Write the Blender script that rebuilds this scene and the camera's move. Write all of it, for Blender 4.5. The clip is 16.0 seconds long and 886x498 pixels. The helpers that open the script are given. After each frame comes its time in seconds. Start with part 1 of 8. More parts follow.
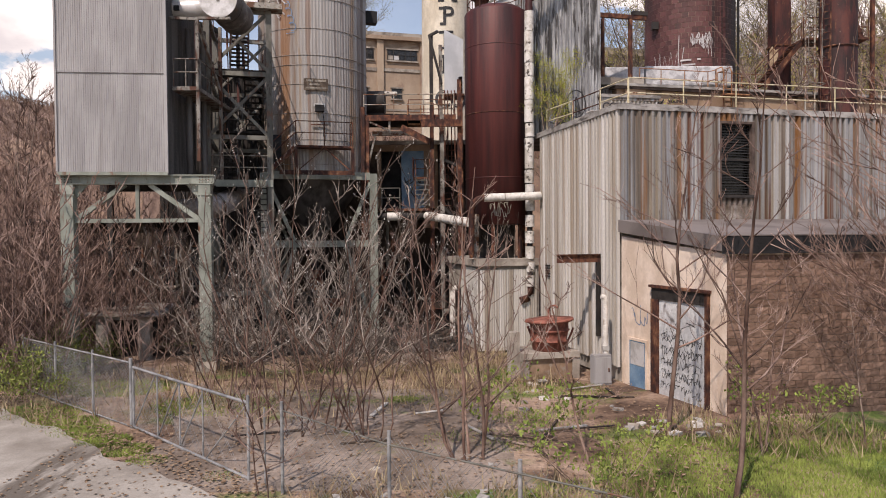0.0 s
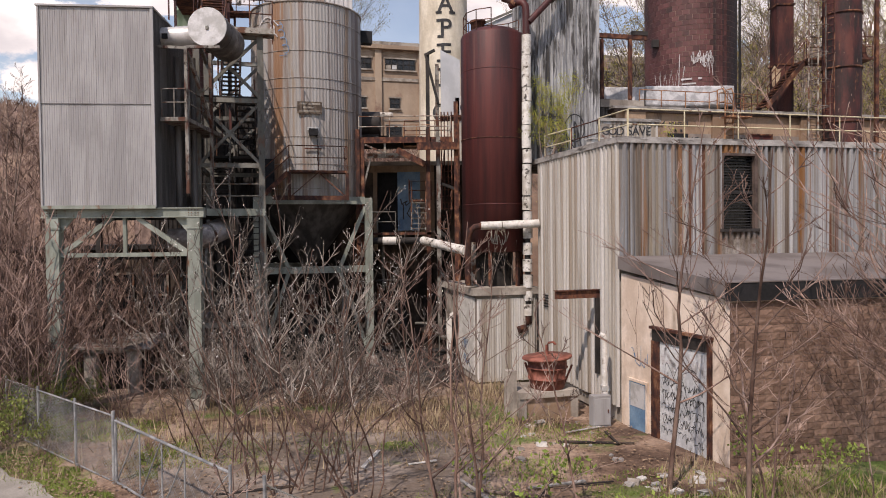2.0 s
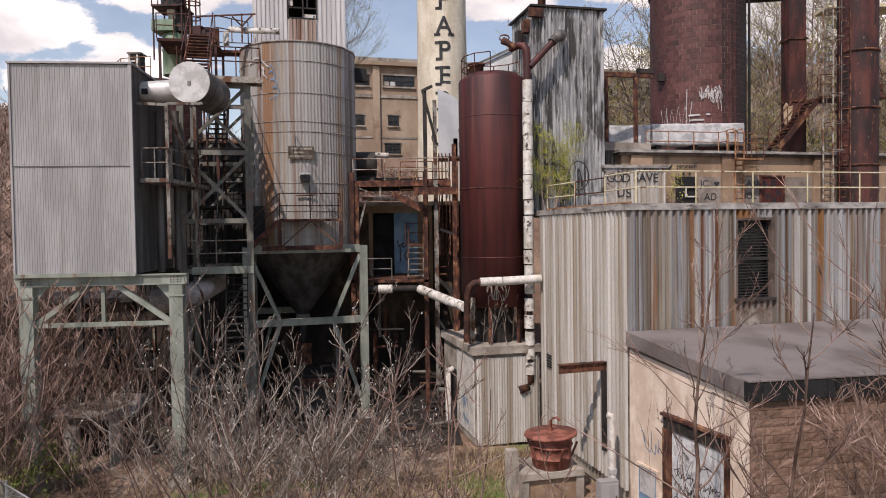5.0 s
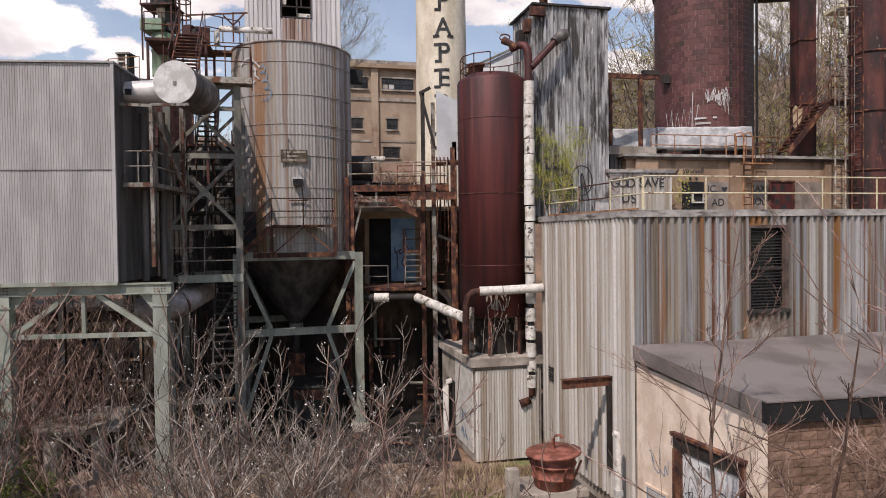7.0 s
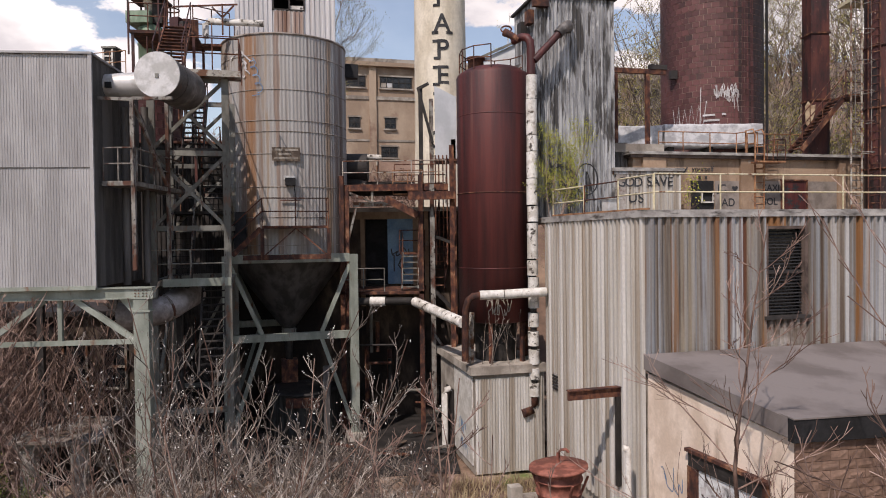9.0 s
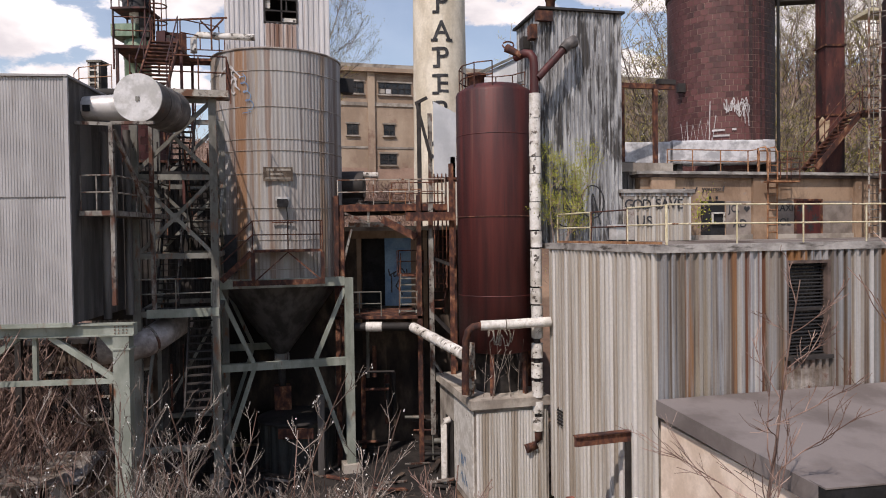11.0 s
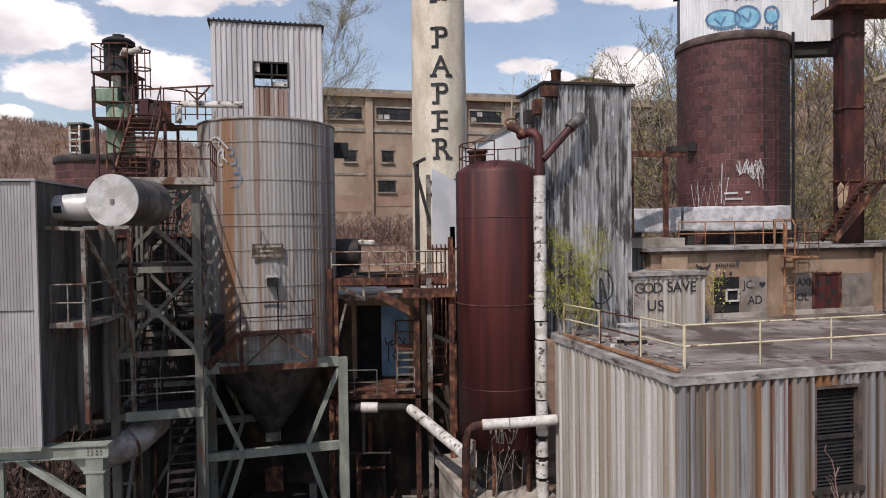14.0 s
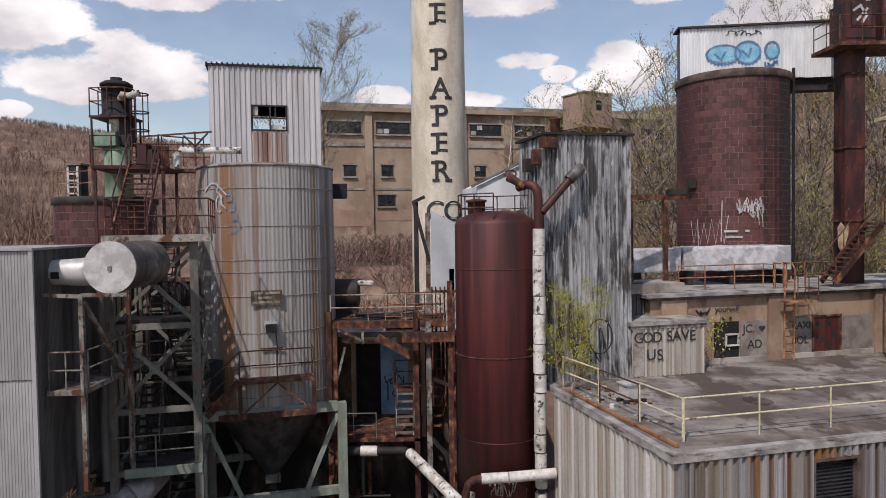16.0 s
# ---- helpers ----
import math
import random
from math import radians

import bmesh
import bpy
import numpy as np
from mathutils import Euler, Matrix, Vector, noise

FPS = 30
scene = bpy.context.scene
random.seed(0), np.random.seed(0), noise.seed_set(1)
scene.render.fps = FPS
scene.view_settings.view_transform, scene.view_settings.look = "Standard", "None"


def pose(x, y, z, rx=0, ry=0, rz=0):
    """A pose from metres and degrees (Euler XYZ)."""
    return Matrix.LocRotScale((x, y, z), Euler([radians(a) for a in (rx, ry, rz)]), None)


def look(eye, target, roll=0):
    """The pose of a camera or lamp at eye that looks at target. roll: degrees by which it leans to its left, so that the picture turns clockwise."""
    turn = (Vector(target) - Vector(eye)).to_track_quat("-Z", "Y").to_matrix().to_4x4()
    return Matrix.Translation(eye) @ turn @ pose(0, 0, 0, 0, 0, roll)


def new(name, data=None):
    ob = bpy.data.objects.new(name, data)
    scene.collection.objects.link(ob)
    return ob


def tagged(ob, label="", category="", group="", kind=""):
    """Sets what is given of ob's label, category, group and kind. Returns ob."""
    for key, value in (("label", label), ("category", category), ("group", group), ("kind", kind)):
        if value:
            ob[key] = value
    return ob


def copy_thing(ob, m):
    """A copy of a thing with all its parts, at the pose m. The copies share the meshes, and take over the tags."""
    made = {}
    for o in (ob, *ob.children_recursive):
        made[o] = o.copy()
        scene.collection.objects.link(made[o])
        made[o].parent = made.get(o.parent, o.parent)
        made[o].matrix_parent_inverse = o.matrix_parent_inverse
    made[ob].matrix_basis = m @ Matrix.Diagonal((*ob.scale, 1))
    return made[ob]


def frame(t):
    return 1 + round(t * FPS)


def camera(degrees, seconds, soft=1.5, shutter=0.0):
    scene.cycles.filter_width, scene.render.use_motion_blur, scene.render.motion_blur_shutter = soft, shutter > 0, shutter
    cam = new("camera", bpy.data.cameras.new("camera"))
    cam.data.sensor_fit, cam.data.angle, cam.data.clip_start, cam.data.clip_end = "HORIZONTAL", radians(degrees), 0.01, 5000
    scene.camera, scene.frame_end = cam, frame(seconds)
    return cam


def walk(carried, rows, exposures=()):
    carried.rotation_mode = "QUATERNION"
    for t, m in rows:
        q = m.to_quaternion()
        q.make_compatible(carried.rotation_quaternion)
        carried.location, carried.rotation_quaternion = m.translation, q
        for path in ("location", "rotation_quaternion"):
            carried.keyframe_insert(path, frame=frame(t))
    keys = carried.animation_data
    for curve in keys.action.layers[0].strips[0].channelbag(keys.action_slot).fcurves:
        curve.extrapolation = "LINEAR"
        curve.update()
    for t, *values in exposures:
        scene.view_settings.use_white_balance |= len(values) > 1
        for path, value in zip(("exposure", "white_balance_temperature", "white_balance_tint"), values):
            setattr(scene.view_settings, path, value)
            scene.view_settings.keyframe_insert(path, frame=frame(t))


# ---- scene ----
cam = camera(65.2, 16.0, soft=1.0)
METRES, EYE = 17.5, 4.5
ROWS = [
    (0.0, 0.0000, 0.0000, 0.0000, -0.02, -1.29, 0.47),
    (0.5, 0.0029, 0.0076, 0.0125, -0.02, -1.32, 0.50),
    (1.0, 0.0059, 0.0165, 0.0281, -0.02, -1.32, 0.52),
    (1.5, 0.0080, 0.0268, 0.0476, -0.03, -1.36, 0.52),
    (2.0, 0.0115, 0.0365, 0.0692, 0.02, -1.34, 0.58),
    (2.5, 0.0138, 0.0475, 0.0939, 0.05, -1.36, 0.62),
    (3.0, 0.0155, 0.0618, 0.1185, 0.07, -1.31, 0.62),
    (3.5, 0.0172, 0.0751, 0.1443, 0.10, -1.29, 0.66),
    (4.0, 0.0194, 0.0886, 0.1712, 0.14, -1.39, 0.74),
    (4.5, 0.0208, 0.1032, 0.1954, 0.14, -1.58, 0.83),
    (7.0, 0.0267, 0.1800, 0.2069, 0.14, -1.20, 0.73),
    (7.5, 0.0278, 0.1973, 0.2066, 0.14, -1.20, 0.73),
    (8.0, 0.0284, 0.2154, 0.2059, 0.12, -1.19, 0.72),
    (10.5, 0.0306, 0.3045, 0.2332, 0.09, -1.03, 0.76),
    (11.0, 0.0325, 0.3220, 0.2623, 0.14, -1.20, 0.79),
    (11.5, 0.0328, 0.3392, 0.2914, 0.12, -1.27, 0.80),
    (12.0, 0.0333, 0.3557, 0.3202, 0.12, -1.31, 0.78),
    (12.5, 0.0342, 0.3720, 0.3487, 0.14, -1.32, 0.78),
    (13.0, 0.0345, 0.3871, 0.3785, 0.14, -1.38, 0.77),
    (13.5, 0.0338, 0.4003, 0.4069, 0.07, -1.38, 0.79),
    (14.0, 0.0360, 0.4083, 0.4372, 0.12, -1.43, 0.79),
    (14.5, 0.0372, 0.4134, 0.4677, 0.12, -1.51, 0.78),
    (15.0, 0.0387, 0.4150, 0.4980, 0.14, -1.62, 0.80),
    (15.5, 0.0396, 0.4151, 0.5251, 0.15, -1.74, 0.84),
    (16.0, 0.0403, 0.4145, 0.5448, 0.15, -1.84, 0.87),
]
walk(cam, [(t, pose(METRES * x, METRES * y, EYE + METRES * z, 90 + pitch, roll, yaw)) for t, x, y, z, yaw, pitch, roll in ROWS],
     exposures=[(0.0, -0.08, 7200, 21), (4.5, -0.17, 7000, 20), (7.5, -0.17, 6950, 19.5), (11.0, -0.14, 6900, 19), (13.0, -0.20, 6780, 18), (16.0, -0.44, 6640, 17)])

# ---- daylight: high sun from the left behind the camera, broken cumulus ----
SUN_FROM = Vector((-0.28, -0.549, 0.79)).normalized()
sun = new("sun", bpy.data.lights.new("sun", "SUN"))
sun.data.energy, sun.data.angle, sun.data.color = 4.1, radians(0.6), (1.0, 0.95, 0.88)
sun.matrix_world = look((0, 0, 60), Vector((0, 0, 60)) - SUN_FROM)
world = bpy.data.worlds.new("sky")
scene.world = world
world.use_nodes = True
wt = world.node_tree
wt.nodes.clear()


def wn(kind, **values):
    n = wt.nodes.new(kind)
    for k, v in values.items():
        n.inputs[k].default_value = v
    return n


sky = wn("ShaderNodeTexSky")
sky.sky_type, sky.sun_disc = "NISHITA", False
sky.sun_elevation = math.asin(SUN_FROM.z)
sky.sun_rotation = math.atan2(SUN_FROM.x, SUN_FROM.y)
sky.air_density, sky.dust_density, sky.ozone_density = 1.25, 0.5, 2.2
w_co = wn("ShaderNodeTexCoord")


def wmath(op, a, b=None):
    n = wt.nodes.new("ShaderNodeMath")
    n.operation = op
    for sock, v in zip(n.inputs, (a, b)):
        if v is None:
            continue
        if isinstance(v, (int, float)):
            sock.default_value = v
        else:
            wt.links.new(v, sock)
    return n.outputs[0]


def wspan(v, lo, hi, a, b):
    n = wn("ShaderNodeMapRange")
    n.interpolation_type = "SMOOTHSTEP"
    for k, q in enumerate((lo, hi, a, b)):
        n.inputs[k + 1].default_value = q
    wt.links.new(v, n.inputs[0])
    return n.outputs[0]


def wnoise(scale, offset, detail, rough=0.55):
    mp = wn("ShaderNodeMapping")
    mp.inputs["Scale"].default_value, mp.inputs["Location"].default_value = scale, offset
    n = wn("ShaderNodeTexNoise", Scale=1.0, Detail=detail, Roughness=rough)
    wt.links.new(w_co.outputs["Generated"], mp.inputs["Vector"])
    wt.links.new(mp.outputs[0], n.inputs["Vector"])
    return n.outputs[0]


w_dir = wn("ShaderNodeSeparateXYZ")
wt.links.new(w_co.outputs["Generated"], w_dir.inputs[0])
ahead = wmath("MAXIMUM", w_dir.outputs[1], 0.05)
w_u, w_h = wmath("DIVIDE", w_dir.outputs[0], ahead), wmath("DIVIDE", w_dir.outputs[2], ahead)
puff = wmath("MULTIPLY", wnoise((5.0, 5.0, 13.0), (1.3, 0.4, 0.2), 8.0), wspan(w_dir.outputs[1], -0.3, 0.3, 0.82, 0.62))
billow = wnoise((10.0, 10.0, 19.0), (0.7, 0.4, 0.2), 9.0, 0.62)
# fair-weather cumulus: (azimuth, height, half width, half height)
for cu, ch, rx, ry in ((-0.463, 0.232, 0.105, 0.040), (-0.50, 0.205, 0.07, 0.018), (-0.40, 0.20, 0.05, 0.014), (-0.352, 0.345, 0.095, 0.026), (-0.585, 0.298, 0.062, 0.030), (-0.62, 0.33, 0.05, 0.03), (0.28, 0.336, 0.07, 0.018),
                       (0.262, 0.222, 0.042, 0.030), (0.235, 0.205, 0.035, 0.014), (0.117, 0.236, 0.04, 0.012), (0.165, 0.217, 0.022, 0.010), (0.086, 0.325, 0.066, 0.022), (0.05, 0.182, 0.035, 0.010), (0.156, 0.182, 0.03, 0.014),
                       (-0.085, 0.187, 0.036, 0.012), (-0.62, 0.178, 0.024, 0.010), (0.55, 0.3, 0.12, 0.05)):
    du = wmath("DIVIDE", wmath("SUBTRACT", w_u, cu), rx)
    dh = wmath("DIVIDE", wmath("SUBTRACT", w_h, ch), ry)
    d2 = wmath("ADD", wmath("MULTIPLY", du, du), wmath("MULTIPLY", dh, dh))
    puff = wmath("MAXIMUM", puff, wmath("ADD", wspan(d2, 0.0, 3.2, 0.02, -0.66), wmath("MULTIPLY", billow, 1.7)))
cover = wspan(puff, 0.46, 0.67, 0.12, 1.0)
shade = wspan(wnoise((6.0, 6.0, 11.0), (0.3, 0.1, 0.75), 6.0), 0.35, 0.65, 0.0, 1.0)
w_white = wn("ShaderNodeMix")
w_white.data_type = "RGBA"
w_white.inputs[6].default_value, w_white.inputs[7].default_value = (5.5, 5.5, 5.8, 1), (9.4, 9.35, 9.3, 1)
wt.links.new(shade, w_white.inputs[0])
w_mix = wn("ShaderNodeMix")
w_mix.data_type = "RGBA"
w_bg = wn("ShaderNodeBackground", Strength=0.15)
w_out = wn("ShaderNodeOutputWorld")
wt.links.new(cover, w_mix.inputs[0])
wt.links.new(sky.outputs[0], w_mix.inputs[6])
wt.links.new(w_white.outputs[2], w_mix.inputs[7])
wt.links.new(w_mix.outputs[2], w_bg.inputs[0])
wt.links.new(w_bg.outputs[0], w_out.inputs[0])


# ---- materials ----
def surface(name, stops, scale=(1, 1, 1), detail=6.0, rough=0.7, metal=0.0, spots=None, spot_scale=(2, 2, 0.3), spot_at=(0.55, 0.7),
            fine=0.25, fine_scale=14.0, bump=0.25, vary=0.25, brick=None):
    """A weathered surface: large stains through a ramp, fine grain, a second colour in spots or streaks, and a shade that differs from object to object."""
    m = bpy.data.materials.new(name)
    m.use_nodes = True
    nt = m.node_tree
    bsdf = nt.nodes["Principled BSDF"]
    link = nt.links.new

    def node(kind, **values):
        n = nt.nodes.new(kind)
        for k, v in values.items():
            n.inputs[k].default_value = v
        return n

    geo = node("ShaderNodeNewGeometry")
    info = node("ShaderNodeObjectInfo")
    shift = node("ShaderNodeMath")
    shift.operation = "MULTIPLY"
    shift.inputs[1].default_value = 37.0
    link(info.outputs["Random"], shift.inputs[0])

    def stains(sc, det, rgh=0.6):
        mp = node("ShaderNodeMapping")
        mp.inputs["Scale"].default_value = sc
        link(geo.outputs["Position"], mp.inputs["Vector"])
        ns = node("ShaderNodeTexNoise", Scale=1.0, Detail=det, Roughness=rgh)
        ns.noise_dimensions = "4D"
        link(mp.outputs[0], ns.inputs["Vector"])
        if vary:
            link(shift.outputs[0], ns.inputs["W"])
        return ns.outputs[0]

    ramp = node("ShaderNodeValToRGB")
    els = ramp.color_ramp.elements
    while len(els) < len(stops):
        els.new(0.5)
    for e, (p, c) in zip(els, stops):
        e.position, e.color = p, (*c, 1)
    
    def mix(fac, a, b, blend="MIX"):
        mx = node("ShaderNodeMix")
        mx.data_type, mx.blend_type = "RGBA", blend
        for sock, v in ((mx.inputs[0], fac), (mx.inputs[6], a), (mx.inputs[7], b)):
            if isinstance(v, (float, int)):
                sock.default_value = v
            elif isinstance(v, tuple):
                sock.default_value = (*v, 1)
            else:
                link(v, sock)
        return mx.outputs[2]

    def span(value, lo, hi, to_lo, to_hi):
        mr = node("ShaderNodeMapRange")
        mr.inputs[1].default_value, mr.inputs[2].default_value = lo, hi
        mr.inputs[3].default_value, mr.inputs[4].default_value = to_lo, to_hi
        link(value, mr.inputs[0])
        return mr.outputs[0]

    link(span(stains(scale, detail), 0.33, 0.67, 0.0, 1.0), ramp.inputs[0])
    colour = ramp.outputs[0]
    grain = stains((fine_scale,) * 3, 4.0, 0.7)
    if spots:
        for col, sc, lo, hi in (spots if isinstance(spots, list) else [(spots, spot_scale, *spot_at)]):
            colour = mix(span(stains(sc, 5.0), lo, hi, 0.0, 1.0), colour, col)
    if fine:
        colour = mix(1.0, colour, span(grain, 0.25, 0.75, 1 - fine, 1 + fine), "MULTIPLY")
    if vary:
        colour = mix(1.0, colour, span(info.outputs["Random"], 0.0, 1.0, 1 - vary, 1 + vary * 0.6), "MULTIPLY")
    link(colour, bsdf.inputs["Base Color"])
    bsdf.inputs["Metallic"].default_value = metal
    link(span(grain, 0.3, 0.7, max(0.05, rough - 0.12), min(1.0, rough + 0.12)), bsdf.inputs["Roughness"])
    if bump:
        bp = node("ShaderNodeBump", Strength=bump, Distance=0.02)
        link(grain, bp.inputs["Height"])
        link(bp.outputs[0], bsdf.inputs["Normal"])
    return m


RUST = (0.16, 0.065, 0.03)
m_cladding = surface("grey_painted_cladding", [(0.3, (0.29, 0.282, 0.28)), (0.7, (0.375, 0.367, 0.365))], (0.6, 0.6, 0.25), rough=0.5, vary=0.05, fine=0.06,
                     spots=[((0.22, 0.205, 0.195), (3, 3, 0.2), 0.55, 0.8), ((0.2, 0.165, 0.14), (1.2, 1.2, 0.5), 0.62, 0.8)], bump=0.05)
m_head = surface("pale_head_house_sheet", [(0.3, (0.45, 0.44, 0.44)), (0.7, (0.57, 0.56, 0.56))], (2, 2, 0.2), rough=0.5, vary=0.06, fine=0.08,
                 spots=[((0.26, 0.17, 0.13), (3, 3, 0.15), 0.62, 0.75)], bump=0.05)
m_annex = surface("weathered_annex_sheet", [(0.12, (0.10, 0.072, 0.054)), (0.36, (0.215, 0.19, 0.165)), (0.56, (0.265, 0.275, 0.29)), (0.85, (0.42, 0.41, 0.395))], (4.5, 4.5, 0.04), rough=0.6, vary=0.22, fine=0.12,
                  spots=[((0.29, 0.25, 0.195), (1.1, 1.1, 0.05), 0.55, 0.68), ((0.09, 0.065, 0.05), (9, 9, 0.25), 0.56, 0.70), ((0.24, 0.115, 0.045), (1.5, 1.5, 0.05), 0.54, 0.60), ((0.13, 0.055, 0.032), (2.6, 2.6, 0.05), 0.565, 0.615)], bump=0.1)
m_annex_side = surface("weathered_annex_side_sheet", [(0.2, (0.30, 0.255, 0.205)), (0.5, (0.47, 0.445, 0.405)), (0.8, (0.60, 0.58, 0.55))], (3.2, 3.2, 0.06), rough=0.6, vary=0.10, fine=0.12,
                  spots=[((0.22, 0.185, 0.145), (5, 5, 0.15), 0.62, 0.85), ((0.28, 0.20, 0.12), (3, 3, 0.05), 0.62, 0.78)], bump=0.1)
m_silo = surface("streaked_silo_cladding", [(0.1, (0.215, 0.18, 0.152)), (0.32, (0.29, 0.268, 0.248)), (0.7, (0.355, 0.345, 0.332))], (3.2, 3.2, 0.05), rough=0.55, vary=0.0, fine=0.1,
                 spots=[((0.16, 0.115, 0.085), (4.5, 4.5, 0.05), 0.60, 0.72), ((0.20, 0.15, 0.115), (0.5, 0.5, 0.25), 0.58, 0.85)], bump=0.1)


def add_run_marks(material, marks, axis=None):
    """Stains down a round wall: (bearing in degrees from the front, half width, colour, strength) in the wall's own frame, or about an axis (x, y) of the place."""
    nt = material.node_tree
    link = nt.links.new
    bsdf = nt.nodes["Principled BSDF"]
    colour = bsdf.inputs["Base Color"].links[0].from_socket

    def calc(op, *vals):
        n = nt.nodes.new("ShaderNodeMath")
        n.operation = op
        for sock, q in zip(n.inputs, vals):
            if isinstance(q, (int, float)):
                sock.default_value = q
            else:
                link(q, sock)
        return n.outputs[0]

    def grainy(scale, detail):
        mp = nt.nodes.new("ShaderNodeMapping")
        mp.inputs["Scale"].default_value = scale
        link(place, mp.inputs["Vector"])
        ns = nt.nodes.new("ShaderNodeTexNoise")
        ns.inputs["Scale"].default_value, ns.inputs["Detail"].default_value = 1.0, detail
        link(mp.outputs[0], ns.inputs["Vector"])
        return ns.outputs[0]

    co = nt.nodes.new("ShaderNodeTexCoord")
    place = co.outputs["Object"]
    if axis:
        shift = nt.nodes.new("ShaderNodeVectorMath")
        shift.operation = "SUBTRACT"
        shift.inputs[1].default_value = (*axis, 0)
        link(nt.nodes.new("ShaderNodeNewGeometry").outputs["Position"], shift.inputs[0])
        place = shift.outputs[0]
    xyz = nt.nodes.new("ShaderNodeSeparateXYZ")
    link(place, xyz.inputs[0])
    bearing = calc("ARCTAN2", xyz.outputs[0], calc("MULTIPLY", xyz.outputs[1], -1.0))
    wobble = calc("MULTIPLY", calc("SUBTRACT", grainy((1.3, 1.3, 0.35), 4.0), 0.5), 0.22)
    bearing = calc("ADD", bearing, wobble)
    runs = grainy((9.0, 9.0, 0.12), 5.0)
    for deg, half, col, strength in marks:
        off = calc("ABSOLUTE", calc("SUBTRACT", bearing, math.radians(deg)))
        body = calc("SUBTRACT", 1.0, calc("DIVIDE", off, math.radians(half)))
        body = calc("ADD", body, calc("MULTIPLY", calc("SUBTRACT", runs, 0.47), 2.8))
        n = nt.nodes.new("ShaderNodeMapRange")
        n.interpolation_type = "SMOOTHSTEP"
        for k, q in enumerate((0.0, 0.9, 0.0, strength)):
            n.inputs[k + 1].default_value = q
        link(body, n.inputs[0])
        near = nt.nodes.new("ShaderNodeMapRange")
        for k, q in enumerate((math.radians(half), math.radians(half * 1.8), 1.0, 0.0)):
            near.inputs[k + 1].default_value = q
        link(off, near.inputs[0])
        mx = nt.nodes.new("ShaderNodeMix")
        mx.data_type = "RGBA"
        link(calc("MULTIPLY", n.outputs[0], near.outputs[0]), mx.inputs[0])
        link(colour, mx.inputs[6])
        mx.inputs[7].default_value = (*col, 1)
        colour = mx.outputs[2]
    link(colour, bsdf.inputs["Base Color"])


add_run_marks(m_silo, [(-68, 14, (0.22, 0.16, 0.115), 0.6), (-34, 8, (0.23, 0.11, 0.045), 0.9), (-43, 4, (0.15, 0.085, 0.055), 0.7), (-26, 2.5, (0.16, 0.10, 0.065), 0.5), (39, 5, (0.24, 0.145, 0.075), 0.7), (58, 7, (0.13, 0.085, 0.065), 0.8),
                       (49, 3.5, (0.14, 0.09, 0.07), 0.6), (-9, 2.5, (0.2, 0.12, 0.08), 0.7), (17, 2, (0.13, 0.095, 0.085), 0.6), (26, 1.6, (0.15, 0.11, 0.1), 0.6), (-20, 3, (0.28, 0.19, 0.11), 0.6)])
m_red = surface("red_oxide_steel", [(0.2, (0.030, 0.007, 0.007)), (0.5, (0.062, 0.012, 0.011)), (0.85, (0.105, 0.021, 0.017))], (1.9, 1.9, 0.12), rough=0.6, vary=0.1, fine=0.15,
                spots=[((0.13, 0.055, 0.04), (4, 4, 0.12), 0.60, 0.85), ((0.03, 0.012, 0.011), (6, 6, 0.15), 0.60, 0.75)], bump=0.1)
m_rust = surface("rusted_steel", [(0.2, (0.032, 0.012, 0.010)), (0.5, (0.082, 0.029, 0.018)), (0.75, (0.16, 0.062, 0.031)), (0.95, (0.25, 0.13, 0.075))], (4, 4, 2.5), rough=0.85, fine=0.35, bump=0.4)
m_green = surface("faded_green_steel", [(0.3, (0.19, 0.21, 0.175)), (0.7, (0.29, 0.315, 0.27))], (1.5, 1.5, 0.5), rough=0.6, vary=0.12, fine=0.12,
                  spots=RUST, spot_scale=(4, 4, 1.2), spot_at=(0.60, 0.72), bump=0.15)
m_greysteel = surface("grey_green_steel", [(0.3, (0.105, 0.103, 0.088)), (0.7, (0.19, 0.188, 0.163))], (1.5, 1.5, 0.7), rough=0.65, vary=0.2, fine=0.15,
                      spots=[(RUST, (4, 4, 1.5), 0.56, 0.68), ((0.05, 0.03, 0.022), (7, 7, 2.0), 0.60, 0.66)], bump=0.2)
# near-black steel, used as well where deep shade is put in as colour
m_dark = surface("dark_steel_and_shade", [(0.3, (0.012, 0.010, 0.009)), (0.7, (0.035, 0.029, 0.026))], (1.5, 1.5, 1.5), rough=0.75, fine=0.3, bump=0.3)
m_alu = surface("dull_aluminium_jacket", [(0.3, (0.42, 0.41, 0.39)), (0.7, (0.62, 0.61, 0.6))], (2, 2, 2), rough=0.45, metal=0.25, vary=0.05, fine=0.1,
                spots=(0.2, 0.14, 0.1), spot_scale=(3, 3, 3), spot_at=(0.62, 0.8), bump=0.1)
m_lagging = surface("white_pipe_lagging", [(0.3, (0.48, 0.45, 0.4)), (0.6, (0.68, 0.66, 0.62))], (3, 3, 3), rough=0.8, vary=0.15, fine=0.15,
                    spots=[((0.06, 0.05, 0.042), (5, 5, 5), 0.56, 0.62), ((0.25, 0.2, 0.15), (2, 2, 2), 0.55, 0.75)], bump=0.3)
m_pvc = surface("dusty_white_pipe", [(0.3, (0.50, 0.475, 0.43)), (0.7, (0.68, 0.66, 0.62))], (3, 3, 3), rough=0.7, vary=0.1, fine=0.12,
                spots=[((0.28, 0.22, 0.17), (3, 3, 3), 0.58, 0.75), ((0.08, 0.06, 0.05), (9, 9, 9), 0.66, 0.7)], bump=0.2)
